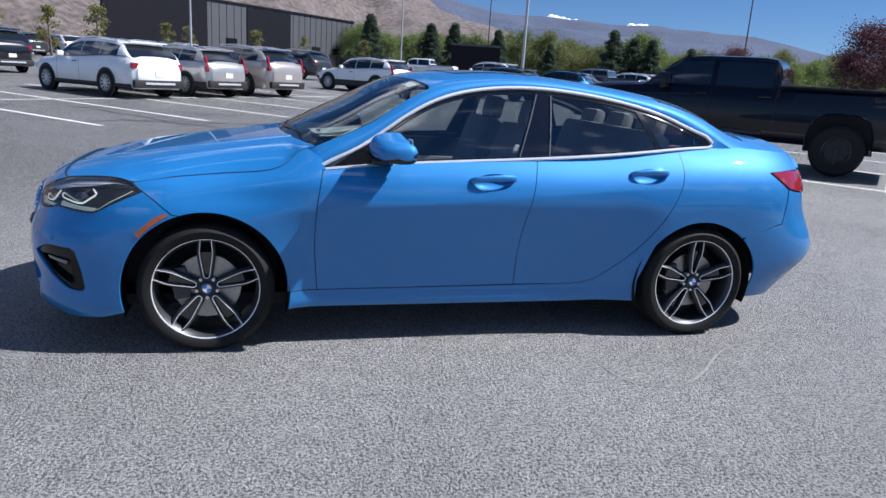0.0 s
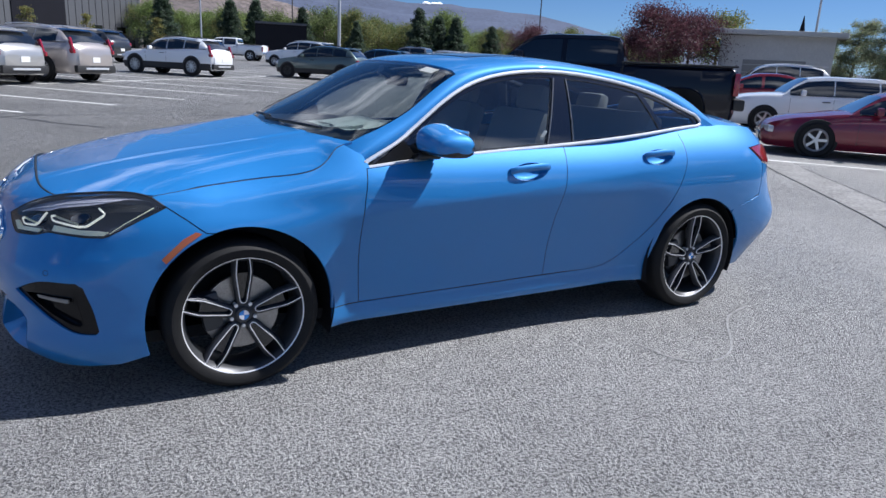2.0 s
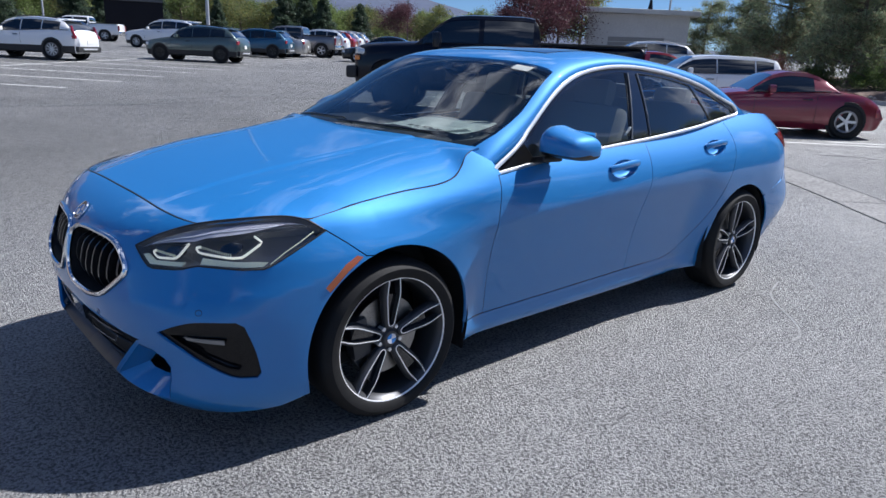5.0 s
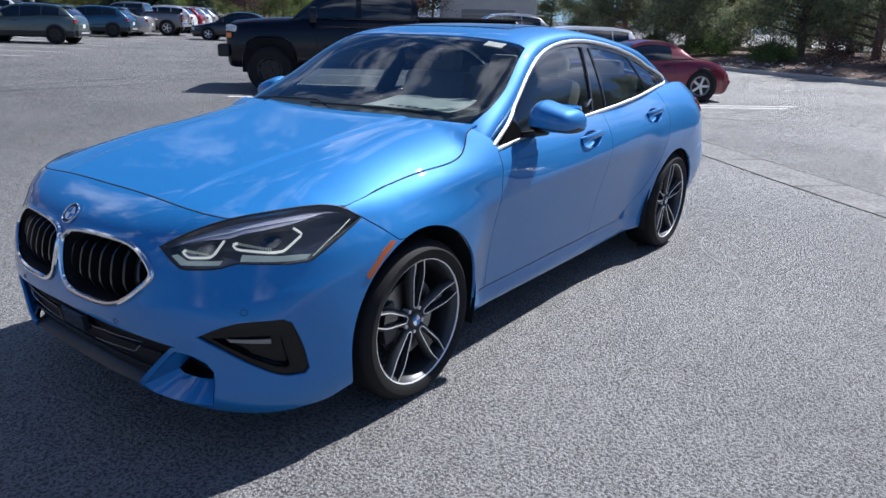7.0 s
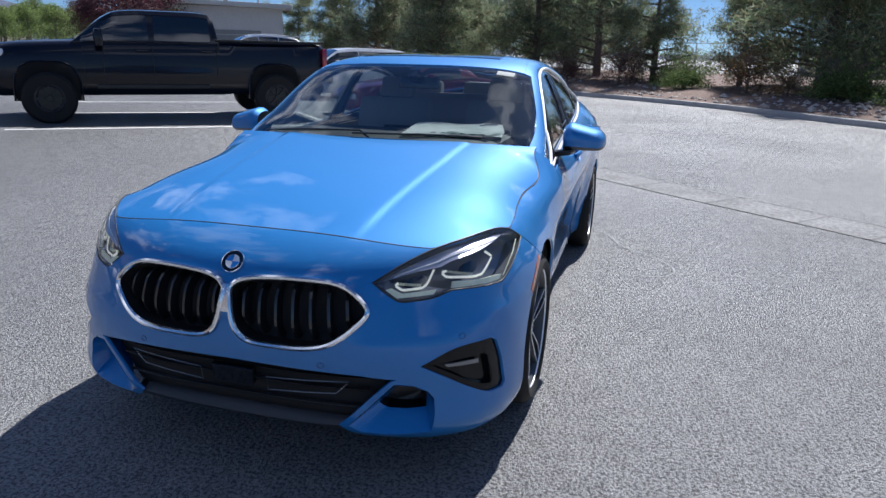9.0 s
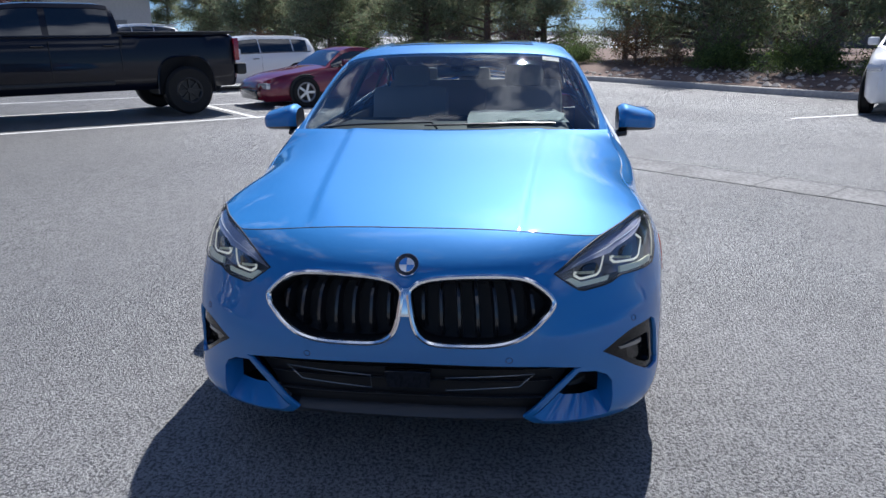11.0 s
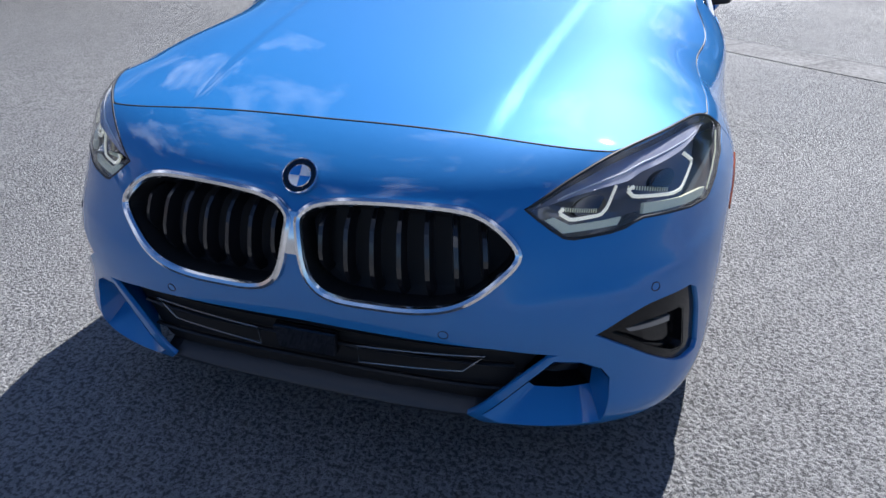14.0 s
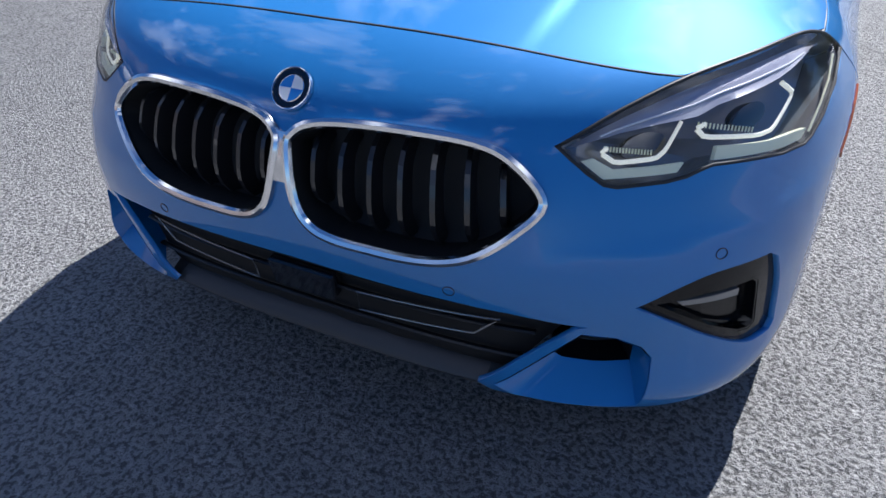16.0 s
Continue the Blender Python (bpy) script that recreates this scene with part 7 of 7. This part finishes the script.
nrm = Vector((dirw.y, -dirw.x))
for f0, f1, z0, z1 in ((0.22, 0.50, zg - 1, zg + hgt - 0.3), ):
    wall("dark_bay", V1 + (V2 - V1) * f0 + nrm * 0.25, V1 + (V2 - V1) * f1 + nrm * 0.25, z0, z1, M_CLAD_BLACK, wh, 0.2, "black metal bay")
for f in (0.10, 0.66, 0.82):
    wall("window", V1 + (V2 - V1) * f + nrm * 0.24, V1 + (V2 - V1) * (f + 0.06) + nrm * 0.24, zg + 2.6, zg + 3.6, M_DARKGLASS, wh, 0.2)
for k in range(24):
    f = (k + 0.5) / 24
    p = V1 + (V2 - V1) * f + nrm * 0.22
    wall("wall_seam", p, p + dirw * 0.06, zg - 1, zg + hgt, M_CLAD_BLACK, wh, 0.05)
wall("parapet", V1 + nrm * 0.1, V2 + nrm * 0.1, zg + hgt, zg + hgt + 0.25, M_CLAD_BLACK, wh, 0.6)
# low dark hut
hut = thing("dark_hut", "low flat dark hut beside the tree belt", "building")
h1, h2 = polar(14.8, 92), polar(18.6, 92)
wall("wall", h1, h2, 1.2, 5.2, M_CLAD_BLACK, hut, 4.0)
wall("roof_edge", h1, h2, 5.2, 5.45, M_CLADDING, hut, 4.4)

# white house with a low roof and grey garage door
M_RENDERWHITE = mat("white_render", (0.62, 0.60, 0.58), 0.85, var=0.08, scale=1.0)
M_ROOFGREY = mat("pale_roof_edge", (0.55, 0.54, 0.52), 0.8, var=0.1, scale=2)
M_GARAGE = mat("grey_garage_door", (0.30, 0.29, 0.28), 0.7, var=0.1, scale=2)
house = thing("white_house", "low white rendered building with a flat projecting roof", "building")
w1, w2 = (42.7, 33.1), (47.1, 26.9)
W1, W2 = Vector(w1), Vector(w2)
dw = (W2 - W1).normalized()
nw = Vector((dw.y, -dw.x))
zb = ground_z(w1[1]) - 0.2
ctr = (W1 + W2) / 2 - nw * 3
ang = math.degrees(math.atan2(dw.y, dw.x))
box("wall", ((W2 - W1).length, 6.0, 4.2), pose(ctr.x, ctr.y, zb + 2.1, 0, 0, ang), M_RENDERWHITE, house)
box("roof", ((W2 - W1).length + 1.4, 7.6, 0.35), pose(ctr.x, ctr.y, zb + 4.38, 0, 1.0, ang), M_ROOFGREY, house, 0.04)
gm = (W1 + W2) / 2 + nw * 0.03
box("garage_door", (4.2, 0.08, 2.5), pose(gm.x, gm.y, zb + 1.25, 0, 0, ang), M_GARAGE, house)
for k in range(4):
    box("door_rib", (4.2, 0.03, 0.05), pose(gm.x + nw.x * 0.05, gm.y + nw.y * 0.05, zb + 0.5 + 0.55 * k, 0, 0, ang), M_ROOFGREY, house)
spire = thing("church_spire", "dark pointed church spire beyond the trees", "spire")
sx, sy = polar(55.8, 150)
bm = bmesh.new()
bmesh.ops.create_cone(bm, cap_ends=True, segments=8, radius1=0.7, radius2=0.04, depth=4.0, matrix=pose(sx, sy, 11.4))
part("spire_roof", bm, M_CLAD_BLACK, spire)
box("spire_base", (1.7, 1.7, 1.2), pose(sx, sy, 8.9), M_CLADDING, spire, 0.1)
box("tower", (2.2, 2.2, 8.3), pose(sx, sy, 4.15), M_RENDERWHITE, spire, 0.1)

# fence beyond the bed
M_FENCE = mat("galvanised_fence", (0.35, 0.36, 0.37), 0.45, 0.8)
fence = thing("fence", "galvanised wire fence along the back of the bed", "fence")
fa, fb = Vector((44.0, -2.0)), Vector((24.0, -24.0))
for k in range(14):
    p = fa + (fb - fa) * k / 13
    tube("post", [(p.x, p.y, 0.3), (p.x, p.y, 2.4)], 0.03, M_FENCE, fence, seg=6)
for z in (2.38, 1.4, 0.6):
    tube("rail", [(fa.x, fa.y, z), (fb.x, fb.y, z)], 0.02, M_FENCE, fence, seg=6)
# low retail roof behind the fence
shop = thing("low_building", "low grey building with a pale roof behind the fence", "building")
a1, a2 = Vector((62, -14)), Vector((50, -34))
wall("wall", a1, a2, 0, 2.3, M_CLADDING, shop, 6)
wall("roof_edge", a1, a2, 2.3, 2.7, M_GARAGE, shop, 6.6)

# lamp posts
M_POLE = mat("pale_steel_pole", (0.42, 0.43, 0.45), 0.5, 0.4)
M_POLE_DARK = mat("dark_steel_pole", (0.06, 0.055, 0.05), 0.6, 0.3)


def lamp_post(az, d, h, r=0.09, arms=1, material=None, turn=20):
    x, y = polar(az, d)
    t = thing("street_lamp", "tall car-park lamp post with flat lamp heads", "street lamp", pose(x, y, ground_z(y)))
    lathe("pole", [(r * 1.3, 0.0), (r, 0.3), (r * 0.7, h), (0.0, h)], material or M_POLE, t, Matrix.Identity(4), 12)
    lathe("footing", [(0.3, -0.1), (0.3, 0.6), (0.0, 0.6)], M_CONC, t, Matrix.Identity(4), 16)
    for k in range(arms):
        a = turn + 180 * k
        box("arm", (0.6, 0.05, 0.05), pose(0, 0, h - 0.08, 0, 0, a) @ pose(0.3, 0, 0), material or M_POLE, t)
        box("lamp_head", (0.45, 0.2, 0.07), pose(0, 0, h - 0.05, 0, 0, a) @ pose(0.75, 0, 0), M_POLE_DARK, t, 0.03)


lamp_post(20.9, 48, 15.0, 0.11, 2)
lamp_post(10.8, 78, 8.6, 0.09, 2)
lamp_post(36.9, 98, 12.0, 0.10, 2, M_POLE_DARK)
lamp_post(-5.2, 66, 10.5, 0.10, 2)
lamp_post(-19.4, 52, 11.0, 0.10, 2)
lamp_post(17.6, 105, 11.0, 0.10, 1, M_POLE_DARK)
lamp_post(56.6, 66, 14.0, 0.10, 2)

# ---- mountains ----
# distance haze is mixed into both base colours, most strongly into the range's
M_HILL = mat("dry_brown_hillside", (0.105, 0.086, 0.080), 1.0, var=0.8, scale=0.012)
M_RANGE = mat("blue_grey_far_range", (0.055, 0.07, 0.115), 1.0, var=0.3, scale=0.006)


def ridge(name, prof, r0, r1, material, label, rough, seed, n=150, m=14):
    f = spline(prof)
    lo, hi = prof[0][0], prof[-1][0]
    verts, faces = [], []
    for i in range(n):
        a = lo + (hi - lo) * i / (n - 1)
        for j in range(m):
            t = j / (m - 1)
            d = r0 + (r1 - r0) * t
            x, y = polar(a, d)
            top = max(0.2, float(f(a)))
            h = r1 * math.tan(radians(top)) * (t ** 0.85)
            k = noise.fractal((x * 0.0035 + seed, y * 0.0035, 0.3), 1.0, 2.0, 5)
            h += k * rough * (0.15 + t * (1.1 - t) * 2.6) * (r1 * math.tan(radians(top))) / 200
            verts.append((x, y, h - 2))
    for i in range(n - 1):
        for j in range(m - 1):
            faces.append((i * m + j, i * m + j + 1, (i + 1) * m + j + 1, (i + 1) * m + j))
    o = link_mesh(name, verts, faces, material)
    return tagged(o, label, "mountain", kind="structure")


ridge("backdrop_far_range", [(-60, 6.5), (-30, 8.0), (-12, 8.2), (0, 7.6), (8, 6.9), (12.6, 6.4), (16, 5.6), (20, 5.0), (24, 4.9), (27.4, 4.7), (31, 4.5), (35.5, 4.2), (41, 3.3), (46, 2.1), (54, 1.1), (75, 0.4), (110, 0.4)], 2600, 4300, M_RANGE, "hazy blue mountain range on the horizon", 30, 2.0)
ridge("backdrop_brown_hills", [(-60, 9.0), (-30, 10.5), (-10, 9.8), (0, 8.6), (5, 7.6), (9, 6.0), (13, 4.6), (18, 3.4), (23, 2.3), (28, 1.6), (36, 1.0), (44, 0.6)], 900, 2200, M_HILL, "dry brown hillside with scrub below the range", 110, 7.0)
# small white clouds over the range
M_CLOUD = mat("white_cloud", (0.85, 0.86, 0.88), 1.0)
# emission stands in for the sunlight these clouds would scatter
M_CLOUD.node_tree.nodes["Principled BSDF"].inputs["Emission Color"].default_value = (0.92, 0.95, 1.0, 1)
M_CLOUD.node_tree.nodes["Principled BSDF"].inputs["Emission Strength"].default_value = 0.42
for az, el, wd in ((22.5, 4.95, 4.2), (28.6, 4.62, 4.2)):
    rgc = np.random.default_rng(int(az))
    bm = bmesh.new()
    for k in range(90):
        t = rgc.uniform(-1, 1)
        a = az + t * wd / 2
        x, y = polar(a, 4600)
        rr = (1 - abs(t)) * 11 + 5
        bmesh.ops.create_icosphere(bm, subdivisions=2, radius=1.0, matrix=Matrix.Translation((x, y, 4600 * math.tan(radians(el)) + rgc.uniform(-10, 40) * (1 - abs(t)) * (0.3 + 0.7 * abs(math.sin(7 * t))) - 24)) @ Matrix.Diagonal((rr * 1.6, rr, rr * 0.75, 1)))
    tagged(part("cloud", bm, M_CLOUD, None, smooth=True), "small white cloud over the range", "cloud", kind="structure")
